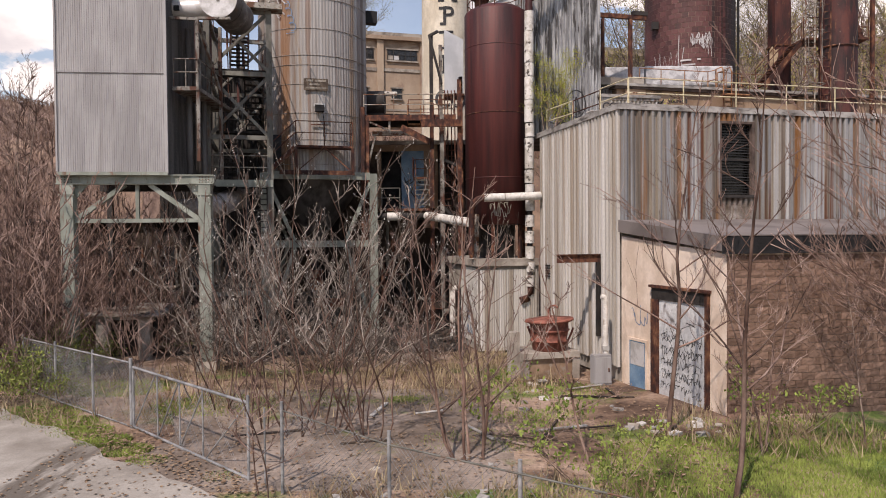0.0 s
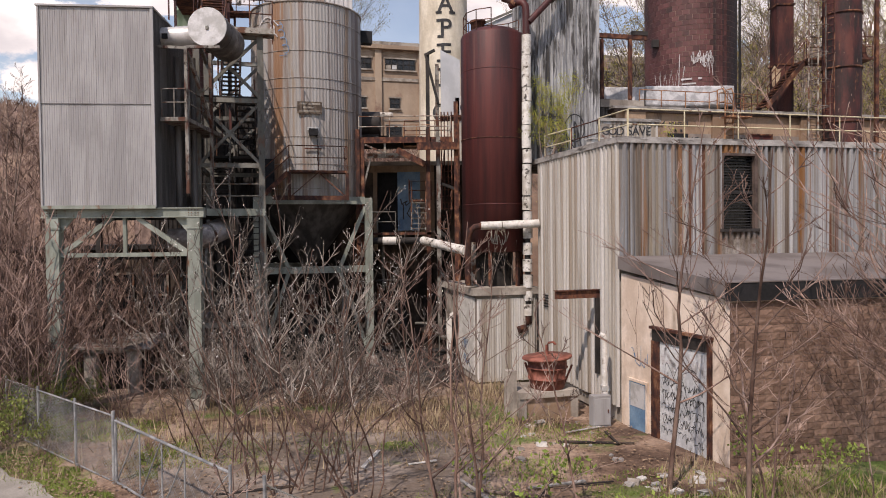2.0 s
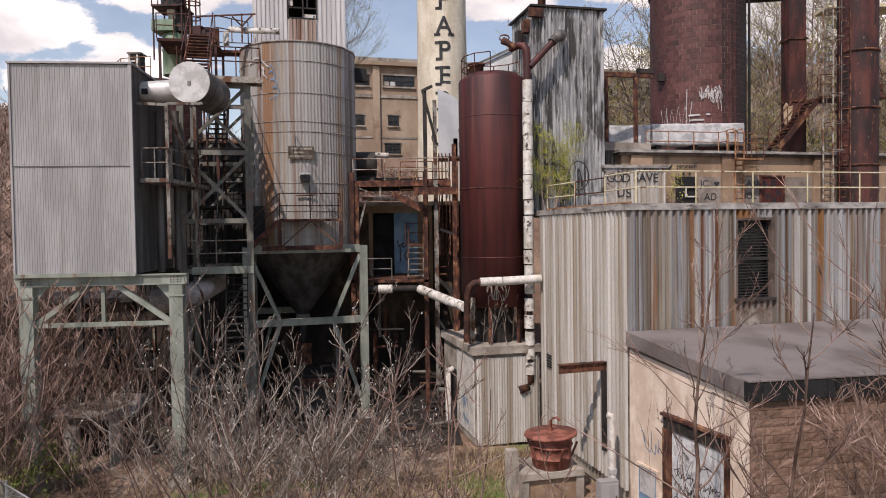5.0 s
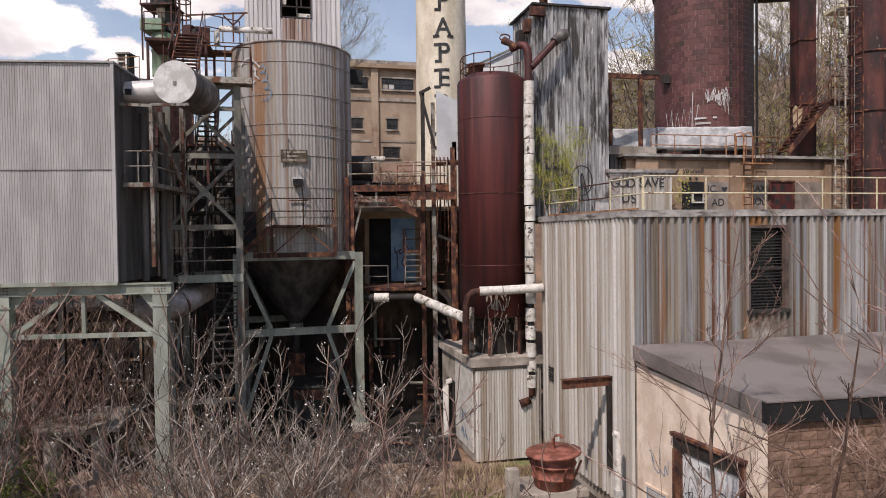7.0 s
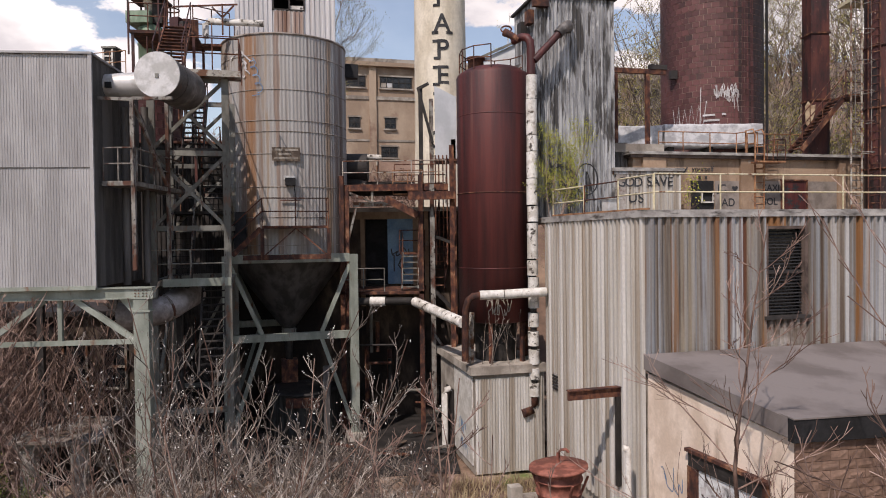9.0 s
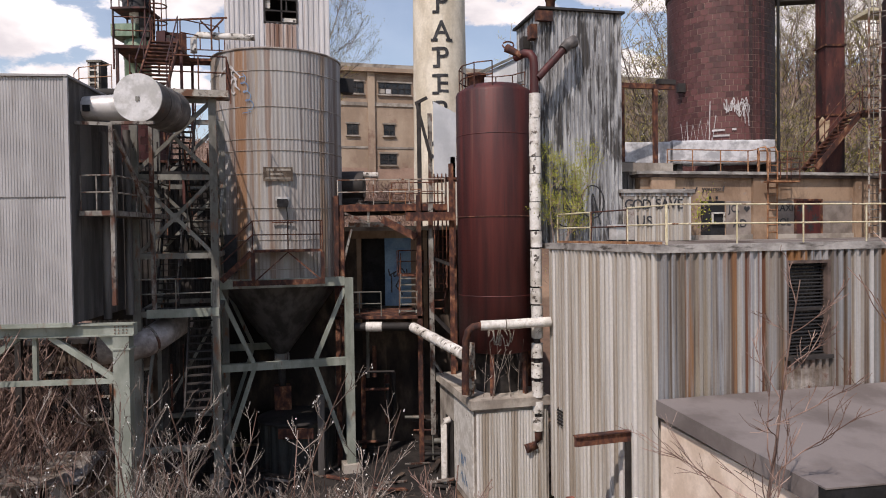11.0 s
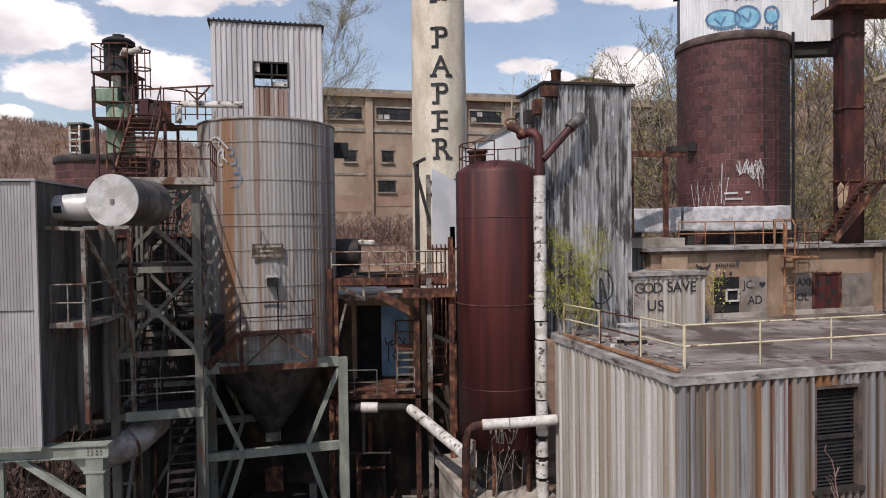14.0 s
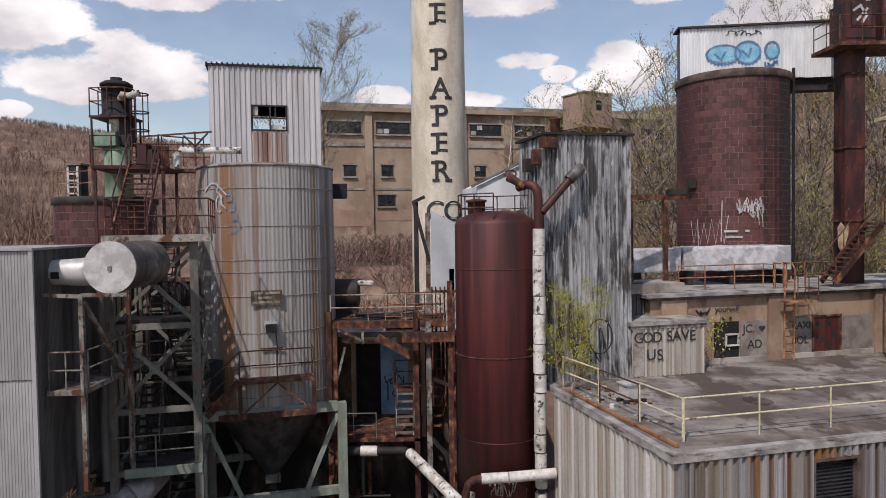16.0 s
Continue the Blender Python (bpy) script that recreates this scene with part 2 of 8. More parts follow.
m_tower = surface("peeling_black_and_white_sheet", [(0.25, (0.20, 0.204, 0.21)), (0.5, (0.30, 0.305, 0.31)), (0.75, (0.44, 0.448, 0.455))], (7, 7, 0.5), rough=0.65, vary=0.10, fine=0.15,
                  spots=[((0.055, 0.052, 0.05), (2.6, 2.6, 0.55), 0.50, 0.58), ((0.07, 0.066, 0.064), (7, 7, 1.1), 0.56, 0.62), ((0.5, 0.5, 0.5), (8, 8, 1.4), 0.62, 0.68)], bump=0.12)
m_plaster = surface("pale_pink_plaster", [(0.3, (0.60, 0.475, 0.375)), (0.7, (0.76, 0.635, 0.53))], (1.2, 1.2, 0.8), rough=0.9, vary=0.0, fine=0.1,
                    spots=(0.25, 0.18, 0.13), spot_scale=(2, 2, 0.5), spot_at=(0.62, 0.8), bump=0.2)
m_concrete = surface("stained_concrete", [(0.3, (0.22, 0.19, 0.16)), (0.7, (0.40, 0.36, 0.31))], (0.8, 0.8, 0.8), rough=0.9, vary=0.1, fine=0.15,
                     spots=(0.10, 0.085, 0.07), spot_scale=(1.5, 1.5, 0.6), spot_at=(0.58, 0.75), bump=0.25)
m_block = surface("brown_split_face_block", [(0.25, (0.15, 0.09, 0.064)), (0.75, (0.255, 0.162, 0.12))], (0.7, 0.7, 0.25), rough=0.95, vary=0.14, fine=0.3, bump=0.45)
m_roof = surface("grey_roofing_felt", [(0.1, (0.085, 0.066, 0.055)), (0.45, (0.17, 0.144, 0.124)), (0.85, (0.30, 0.268, 0.24))], (0.5, 0.9, 0.6), rough=0.85, vary=0.0, fine=0.15,
                 spots=[((0.085, 0.062, 0.05), (0.8, 0.4, 1), 0.51, 0.58), ((0.10, 0.07, 0.055), (2.4, 2.4, 1), 0.57, 0.66), ((0.40, 0.36, 0.32), (0.35, 0.6, 1), 0.60, 0.75)], bump=0.15)
m_felt = surface("brown_grey_shop_roof", [(0.3, (0.125, 0.105, 0.097)), (0.7, (0.19, 0.165, 0.155))], (0.5, 0.5, 0.5), rough=0.9, vary=0.0, fine=0.1, bump=0.15)
m_black = surface("black_paint_and_openings", [(0.3, (0.006, 0.006, 0.007)), (0.7, (0.016, 0.016, 0.018))], (2, 2, 2), rough=0.85, fine=0.1, vary=0.1)
m_tile = surface("red_brown_silo_tile", [(0.3, (0.068, 0.022, 0.021)), (0.7, (0.125, 0.045, 0.042))], (0.5, 0.5, 0.35), rough=0.65, vary=0.16, fine=0.15, bump=0.2,
                 spots=[((0.03, 0.016, 0.014), (0.6, 0.6, 0.3), 0.56, 0.72)])
m_mortar = surface("dark_mortar", [(0.3, (0.13, 0.085, 0.07)), (0.7, (0.27, 0.19, 0.155))], (2, 2, 2), rough=0.95, vary=0.0)
m_chimney = surface("cream_chimney_brick", [(0.3, (0.50, 0.44, 0.34)), (0.7, (0.66, 0.60, 0.49))], (0.7, 0.7, 0.25), rough=0.9, vary=0.1, fine=0.16, fine_scale=7, bump=0.2)
m_mill = surface("tan_mill_wall", [(0.3, (0.30, 0.22, 0.158)), (0.7, (0.42, 0.325, 0.24))], (0.3, 0.3, 0.15), rough=0.95, vary=0.08, fine=0.1, fine_scale=4,
                 spots=(0.24, 0.15, 0.11), spot_scale=(0.3, 0.3, 0.3), spot_at=(0.55, 0.62), bump=0.15)
m_pent = surface("pinkish_brown_render", [(0.3, (0.30, 0.20, 0.15)), (0.7, (0.37, 0.25, 0.19))], (0.5, 0.5, 0.5), rough=0.95, vary=0.0)
m_glass = surface("dark_broken_glazing", [(0.3, (0.008, 0.009, 0.010)), (0.7, (0.03, 0.03, 0.032))], (2, 2, 2), rough=0.25, vary=0.4, bump=0.0)
m_letter = surface("black_brick_lettering", [(0.3, (0.02, 0.02, 0.022)), (0.7, (0.05, 0.05, 0.052))], (2, 2, 2), rough=0.9, vary=0.0)
m_white = surface("white_corrugated_sheet", [(0.3, (0.62, 0.64, 0.65)), (0.7, (0.75, 0.77, 0.78))], (1, 1, 0.3), rough=0.5, vary=0.05, fine=0.05, bump=0.05)
m_ground = surface("dead_leaf_dirt", [(0.25, (0.095, 0.056, 0.037)), (0.5, (0.225, 0.147, 0.102)), (0.75, (0.345, 0.25, 0.187))], (0.5, 0.5, 0.5), detail=10, rough=1.0, vary=0.0, fine=0.5, fine_scale=9,
                   spots=[((0.10, 0.15, 0.03), (0.35, 0.35, 0.35), 0.55, 0.66)], bump=0.8)
m_road = surface("worn_pale_asphalt", [(0.2, (0.22, 0.195, 0.165)), (0.8, (0.37, 0.34, 0.30))], (0.5, 0.5, 0.5), detail=10, rough=0.95, vary=0.0, fine=0.22, fine_scale=18, bump=0.3,
                 spots=[((0.13, 0.11, 0.09), (0.9, 0.25, 1), 0.58, 0.66)])
m_bark = surface("grey_brown_bark", [(0.3, (0.12, 0.08, 0.063)), (0.7, (0.33, 0.25, 0.205))], (3, 3, 1), rough=0.95, vary=0.3, fine=0.2)
m_stem = surface("dark_red_brown_stems", [(0.2, (0.07, 0.038, 0.028)), (0.5, (0.145, 0.085, 0.064)), (0.8, (0.25, 0.17, 0.135))], (3, 3, 1), rough=0.95, vary=0.3, fine=0.2)
m_twig = surface("reddish_brown_twigs", [(0.2, (0.095, 0.055, 0.043)), (0.5, (0.22, 0.14, 0.112)), (0.8, (0.42, 0.30, 0.25))], (1, 1, 1), rough=0.95, vary=0.3, fine=0.0, bump=0)
m_pale_twig = surface("pale_grey_twigs", [(0.2, (0.045, 0.034, 0.027)), (0.5, (0.145, 0.115, 0.094)), (0.8, (0.42, 0.365, 0.315))], (1, 1, 1), rough=0.95, vary=0.3, fine=0.0, bump=0)
m_leaf = surface("fresh_spring_leaves", [(0.3, (0.27, 0.29, 0.025)), (0.7, (0.46, 0.46, 0.08))], (3, 3, 3), rough=0.7, vary=0.2, fine=0.0, bump=0)
m_hill = surface("bare_wooded_hill", [(0.3, (0.13, 0.082, 0.058)), (0.55, (0.19, 0.122, 0.09)), (0.75, (0.25, 0.17, 0.12))], (0.12, 0.12, 0.25), detail=12, rough=1.0, vary=0.0, fine=0.45, fine_scale=0.9, bump=0.0)
m_galv = surface("galvanised_fence_steel", [(0.3, (0.20, 0.205, 0.21)), (0.7, (0.36, 0.36, 0.36))], (2, 2, 2), rough=0.6, metal=0.3, vary=0.1)
m_yellow = surface("chipped_yellow_rail_paint", [(0.3, (0.52, 0.45, 0.28)), (0.7, (0.66, 0.60, 0.43))], (3, 3, 3), rough=0.6, vary=0.1, spots=RUST, spot_scale=(3, 3, 3), spot_at=(0.58, 0.66))
m_blue = surface("faded_blue_paint", [(0.3, (0.10, 0.19, 0.30)), (0.7, (0.18, 0.29, 0.40))], (1, 1, 1), rough=0.7, vary=0.1)
m_doorwhite = surface("dirty_white_roller_steel", [(0.3, (0.45, 0.46, 0.47)), (0.7, (0.62, 0.63, 0.63))], (1.5, 1.5, 0.8), rough=0.6, vary=0.05, spots=(0.2, 0.2, 0.2), spot_scale=(4, 4, 4), spot_at=(0.6, 0.7))

m_grimy_shaded = surface("grimy_shaded_cladding", [(0.3, (0.05, 0.045, 0.042)), (0.7, (0.105, 0.097, 0.092))], (2, 2, 0.3), rough=0.6, vary=0.05, fine=0.1, bump=0.05)
m_edge = surface("dented_roof_flashing", [(0.2, (0.20, 0.185, 0.17)), (0.8, (0.42, 0.40, 0.375))], (1.5, 1.5, 3), rough=0.6, vary=0.0, fine=0.15, spots=(0.05, 0.042, 0.035), spot_scale=(1.2, 1.2, 5), spot_at=(0.55, 0.66), bump=0.2)
m_cone = surface("dark_grey_cone", [(0.25, (0.035, 0.031, 0.029)), (0.75, (0.095, 0.088, 0.084))], (2.5, 2.5, 0.3), rough=0.6, vary=0.0, fine=0.1, bump=0.1)
m_band = surface("silo_band_steel", [(0.3, (0.15, 0.12, 0.10)), (0.7, (0.30, 0.265, 0.235))], (2, 2, 0.5), rough=0.6, vary=0.05, bump=0.1)
m_elbow = surface("dirty_pale_duct_jacket", [(0.25, (0.17, 0.145, 0.135)), (0.6, (0.31, 0.28, 0.265)), (0.85, (0.44, 0.40, 0.385))], (1.5, 1.5, 1.5), rough=0.6, vary=0.05, fine=0.15, spots=(0.07, 0.05, 0.042), spot_scale=(2, 2, 1), spot_at=(0.56, 0.72), bump=0.1)
m_vessel = surface("blackened_green_sheet", [(0.25, (0.016, 0.017, 0.015)), (0.7, (0.045, 0.047, 0.042))], (3, 3, 0.3), rough=0.75, vary=0.0, fine=0.2, spots=(0.03, 0.016, 0.01), spot_scale=(2, 2, 1), spot_at=(0.55, 0.7), bump=0.2)
m_drumside = surface("dark_drum_jacket", [(0.25, (0.05, 0.044, 0.04)), (0.6, (0.115, 0.105, 0.096)), (0.85, (0.22, 0.20, 0.185))], (1.5, 1.5, 1.5), rough=0.5, metal=0.15, vary=0.05, fine=0.15,
                     spots=[((0.09, 0.05, 0.035), (3, 3, 3), 0.58, 0.7)], bump=0.15)
m_walk = surface("rust_bitten_grey_paint", [(0.25, (0.12, 0.105, 0.09)), (0.7, (0.25, 0.24, 0.215))], (2, 2, 2), rough=0.75, vary=0.1, fine=0.15,
                 spots=[((0.085, 0.032, 0.018), (3.2, 3.2, 1.2), 0.49, 0.58), ((0.03, 0.018, 0.014), (7, 7, 5), 0.56, 0.62)], bump=0.25)
m_woods = surface("bare_reddish_woods", [(0.2, (0.14, 0.088, 0.062)), (0.5, (0.23, 0.15, 0.11)), (0.8, (0.31, 0.215, 0.15))], (0.05, 0.05, 0.08), detail=10, rough=1.0, vary=0.0, fine=0.35, fine_scale=0.5, bump=0.0)
m_budleaf = surface("olive_spring_leaves", [(0.3, (0.22, 0.195, 0.045)), (0.7, (0.36, 0.32, 0.09))], (1, 1, 1), rough=0.8, vary=0.25, fine=0.0, bump=0)
m_boiler2 = surface("dark_stain_and_eave_shadow", [(0.3, (0.045, 0.03, 0.025)), (0.7, (0.12, 0.085, 0.07))], (1.5, 1.5, 1.5), rough=0.9, vary=0.0, fine=0.2)
m_lowwall = surface("brown_painted_concrete", [(0.3, (0.23, 0.15, 0.098)), (0.7, (0.37, 0.26, 0.178))], (0.8, 0.8, 0.5), rough=0.95, vary=0.05, fine=0.12,
                     spots=[((0.10, 0.07, 0.055), (1.5, 1.5, 0.4), 0.56, 0.7), ((0.30, 0.25, 0.21), (2, 2, 2), 0.62, 0.7)], bump=0.15)
m_scrub = surface("sea_green_vessel_paint", [(0.3, (0.13, 0.20, 0.13)), (0.7, (0.24, 0.32, 0.23))], (2, 2, 0.8), rough=0.55, vary=0.05, fine=0.12, spots=[((0.08, 0.045, 0.03), (4, 4, 1.5), 0.58, 0.68)])
m_elev = surface("flaking_maroon_casing", [(0.2, (0.018, 0.008, 0.008)), (0.5, (0.052, 0.014, 0.013)), (0.85, (0.095, 0.028, 0.021))], (2.2, 2.2, 0.6), rough=0.7, vary=0.1, fine=0.25,
                 spots=[((0.15, 0.06, 0.03), (5, 5, 1.5), 0.60, 0.68), ((0.02, 0.012, 0.011), (3, 3, 0.5), 0.56, 0.64), ((0.28, 0.2, 0.15), (9, 9, 3), 0.66, 0.69)], bump=0.25)
m_litter2 = surface("rust_stained_sheet", [(0.2, (0.10, 0.07, 0.05)), (0.5, (0.22, 0.19, 0.165)), (0.85, (0.38, 0.35, 0.32))], (1.5, 1.5, 1.5), rough=0.7, vary=0.0, fine=0.25, spots=[((0.12, 0.05, 0.03), (3, 3, 3), 0.56, 0.65)])
m_orange = surface("orange_rusted_paint", [(0.3, (0.20, 0.085, 0.04)), (0.7, (0.38, 0.20, 0.10))], (3, 3, 3), rough=0.8, vary=0.15, fine=0.25, spots=[((0.09, 0.035, 0.02), (4, 4, 4), 0.55, 0.65)])
m_galvsheet = surface("smooth_galvanised_sheet", [(0.3, (0.40, 0.42, 0.44)), (0.7, (0.50, 0.52, 0.54))], (0.8, 0.8, 0.4), rough=0.5, vary=0.0, fine=0.05, bump=0.05)
m_panel = surface("brown_grey_render_panel", [(0.3, (0.17, 0.14, 0.12)), (0.7, (0.27, 0.23, 0.20))], (1.5, 1.5, 1.5), rough=0.95, vary=0.08, fine=0.15, bump=0.15)
m_board = surface("torn_pale_board", [(0.3, (0.24, 0.16, 0.10)), (0.7, (0.44, 0.34, 0.23))], (2, 2, 2), rough=0.9, vary=0.0, fine=0.15)
m_signplate = surface("rusted_sign_plate", [(0.3, (0.06, 0.042, 0.03)), (0.7, (0.15, 0.115, 0.085))], (4, 4, 4), rough=0.8, vary=0.0, fine=0.2)
m_signbar = surface("faded_sign_paint", [(0.3, (0.22, 0.19, 0.155)), (0.7, (0.36, 0.33, 0.28))], (5, 5, 5), rough=0.8, vary=0.1)


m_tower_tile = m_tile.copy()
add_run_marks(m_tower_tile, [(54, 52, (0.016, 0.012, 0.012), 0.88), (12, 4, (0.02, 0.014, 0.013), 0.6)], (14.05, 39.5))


# ---- shapes ----
def add_box(bm, x0, x1, y0, y1, z0, z1):
    v = [bm.verts.new((x, y, z)) for z in (z0, z1) for x, y in ((x0, y0), (x1, y0), (x1, y1), (x0, y1))]
    for f in ((3, 2, 1, 0), (4, 5, 6, 7), (0, 1, 5, 4), (1, 2, 6, 5), (2, 3, 7, 6), (3, 0, 4, 7)):
        bm.faces.new([v[i] for i in f])


def add_bar(bm, a, b, w, h=None):
    """A rectangular bar from a to b, w wide and h high."""
    h = h or w
    a, b = Vector(a), Vector(b)
    d = (b - a).normalized()
    side = d.cross(Vector((0, 0, 1)))
    side = Vector((1, 0, 0)) if side.length < 1e-3 else side.normalized()
    up = side.cross(d)
    v = [bm.verts.new(p + side * (sx * w / 2) + up * (sz * h / 2)) for p in (a, b) for sx, sz in ((-1, -1), (1, -1), (1, 1), (-1, 1))]
    for f in ((3, 2, 1, 0), (4, 5, 6, 7), (0, 1, 5, 4), (1, 2, 6, 5), (2, 3, 7, 6), (3, 0, 4, 7)):
        bm.faces.new([v[i] for i in f])


def add_tube(bm, points, r, seg=8, r1=None, caps=True):
    """A round pipe through the points."""
    pts = [Vector(p) for p in points]
    rings = []
    for i, p in enumerate(pts):
        d = (pts[min(i + 1, len(pts) - 1)] - pts[max(i - 1, 0)]).normalized()
        side = d.cross(Vector((0.31, 0.17, 0.93)))
        side = Vector((1, 0, 0)) if side.length < 1e-3 else side.normalized()
        up = side.cross(d)
        rr = r if r1 is None else r + (r1 - r) * i / (len(pts) - 1)
        rings.append([bm.verts.new(p + (side * math.cos(2 * math.pi * k / seg) + up * math.sin(2 * math.pi * k / seg)) * rr) for k in range(seg)])
    for a, b in zip(rings, rings[1:]):
        for k in range(seg):
            f = bm.faces.new((a[k], b[k], b[(k + 1) % seg], a[(k + 1) % seg]))
            f.smooth = seg > 6
    if caps:
        for ring in (rings[0], rings[-1][::-1]):
            bm.faces.new([bm.verts.new(v.co) for v in ring])


def add_lathe(bm, rings, seg=48, x=0.0, y=0.0, caps=True):
    """A turned body about the vertical through x, y; rings are (radius, height) from below."""
    made = [[bm.verts.new((x + r * math.cos(2 * math.pi * k / seg), y + r * math.sin(2 * math.pi * k / seg), z)) for k in range(seg)] for r, z in rings]
    for a, b in zip(made, made[1:]):
        for k in range(seg):
            f = bm.faces.new((a[k], a[(k + 1) % seg], b[(k + 1) % seg], b[k]))
            f.smooth = True
    if caps:
        for ring in (made[0][::-1], made[-1]):
            bm.faces.new([bm.verts.new(v.co) for v in ring])


def add_prism(bm, outline, z0, z1):
    """A prism over an outline; z1 may be a list with a height for each corner."""
    z1 = z1 if isinstance(z1, (list, tuple)) else [z1] * len(outline)
    lo = [bm.verts.new((x, y, z0)) for x, y in outline]
    hi = [bm.verts.new((x, y, z)) for (x, y), z in zip(outline, z1)]
    n = len(outline)
    bm.faces.new(lo[::-1])
    bm.faces.new(hi)
    for k in range(n):
        bm.faces.new((lo[k], lo[(k + 1) % n], hi[(k + 1) % n], hi[k]))


def add_sheet(bm, x0, x1, z0, z1, pitch, depth, y=0.0, thick=0.004, round_ribs=False):
    """A ribbed metal sheet in the plane y, its ribs upright and proud towards -y."""
    n = max(1, round((x1 - x0) / pitch))
    p = (x1 - x0) / n
    prof = []
    for i in range(n):
        for a, d in (((0.0, 0.0), (0.25, 0.75), (0.5, 1.0), (0.75, 0.75)) if round_ribs else ((0.0, 0.0), (0.38, 0.0), (0.5, 1.0), (0.88, 1.0))):
            prof.append((x0 + (i + a) * p, y - d * depth))
    prof.append((x1, y))
    lo = [bm.verts.new((x, yy, z0)) for x, yy in prof]
    hi = [bm.verts.new((x, yy, z1)) for x, yy in prof]
    for k in range(len(prof) - 1):
        bm.faces.new((lo[k], lo[k + 1], hi[k + 1], hi[k]))


def thing(name, m=None, label="", category="", group="", kind=""):
    ob = new(name)
    ob.empty_display_size = 0.2
    if m is not None:
        ob.matrix_world = m
    return tagged(ob, label, category, group, kind)


def mesh_of(name, bm, material):
    bmesh.ops.recalc_face_normals(bm, faces=bm.faces)
    me = bpy.data.meshes.new(name)
    bm.to_mesh(me)
    bm.free()
    me.materials.append(material)
    return me


def part(name, bm, material, parent=None, label="", m=None):
    ob = new(name, mesh_of(name, bm, material))
    if parent is not None:
        ob.parent = parent
    if m is not None:
        ob.matrix_local = m
    if label:
        ob["label"] = label
    return ob


def boxed(name, dims, material, parent=None, label="", m=None):
    bm = bmesh.new()
    add_box(bm, *dims)
    return part(name, bm, material, parent, label, m)


def bars(name, segments, w, material, parent, label="", h=None):
    """Each segment becomes a bar of its own."""
    out = []
    for a, b in segments:
        bm = bmesh.new()
        add_bar(bm, a, b, w, h)
        out.append(part(name, bm, material, parent, label))
    return out


def pipes(name, segments, r, material, parent, label="", seg=8):
    out = []
    for pts in segments:
        bm = bmesh.new()
        add_tube(bm, pts, r, seg)
        out.append(part(name, bm, material, parent, label))
    return out


# ---- ground ----
def smooth(a, b, v):
    t = min(1.0, max(0.0, (v - a) / (b - a)))
    return t * t * (3 - 2 * t)


def ground_z(x, y):
    h = -0.5 + 0.25 * noise.noise((x * 0.12, y * 0.12, 3.0)) * smooth(6, 14, abs(x) + abs(y) * 0.3)
    h += 11.6 * smooth(44, 61, y - 0.12 * x)
    h += 15.0 * smooth(15, 42, x) * smooth(41, 80, y)
    h += 1.6 * smooth(-15, -40, x) * smooth(5, 40, y)
    far = math.hypot(x, y)
    h += smooth(120, 330, far) * (34 + 13 * noise.noise((x * 0.006, y * 0.006, 1.0)) + 6 * smooth(0, -160, x)) * smooth(-60, 60, y)
    return h


bm = bmesh.new()
xs = [-1500, -900, -600, -420] + [-340 + 10 * i for i in range(30)] + [-40 + 1.25 * i for i in range(65)] + [42 + 10 * i for i in range(31)] + [420, 600, 900, 1500]
ys = [-1200, -600, -300, -150, -80, -40] + [-25 + 1.25 * i for i in range(78)] + [74 + 10 * i for i in range(30)] + [420, 600, 900, 1500]
grid = [[bm.verts.new((x, y, ground_z(x, y))) for x in xs] for y in ys]
for j in range(len(ys) - 1):
    for i in range(len(xs) - 1):
        f = bm.faces.new((grid[j][i], grid[j][i + 1], grid[j + 1][i + 1], grid[j + 1][i]))
        f.smooth = True
ground = tagged(part("ground", bm, m_ground), "dirt ground with dead leaves and patches of new grass", "ground", kind="structure")
ground.data.materials.append(m_hill)
for p in ground.data.polygons:
    if p.center.y > 46 or abs(p.center.x) > 60:
        p.material_index = 1


# ---- annex clad in ribbed sheet ----
SITE = 14.0
annex = thing("annex_building", pose(5.88, 23.0, -0.5, 0, 0, SITE), "flat-roofed industrial annex clad in rust-streaked ribbed metal sheets", "building")
ANNEX_H = 9.15


def sheet_wall(name, parent, m, spans, material, pitch=0.235, depth=0.092, label=""):
    """A wall of ribbed sheets; spans are (x0, x1, z0, z1)."""
    wall = thing(name, label=label)
    wall.parent, wall.matrix_local = parent, m
    cache = {}
    for x0, x1, z0, z1 in spans:
        key = (round(x1 - x0, 3), round(z0, 3), round(z1, 3))
        if key not in cache:
            bm = bmesh.new()
            add_sheet(bm, 0, x1 - x0, z0, z1, pitch, depth)
            cache[key] = mesh_of("panel", bm, material)
        ob = new("panel", cache[key])
        ob.parent, ob.matrix_local = wall, pose(x0, random.uniform(-0.006, 0.006), random.uniform(-0.02, 0.01))
    return wall


def spans(x0, x1, n, z0, z1):
    w = (x1 - x0) / n
    return [(x0 + i * w, x0 + (i + 1) * w, z0, z1) for i in range(n)]


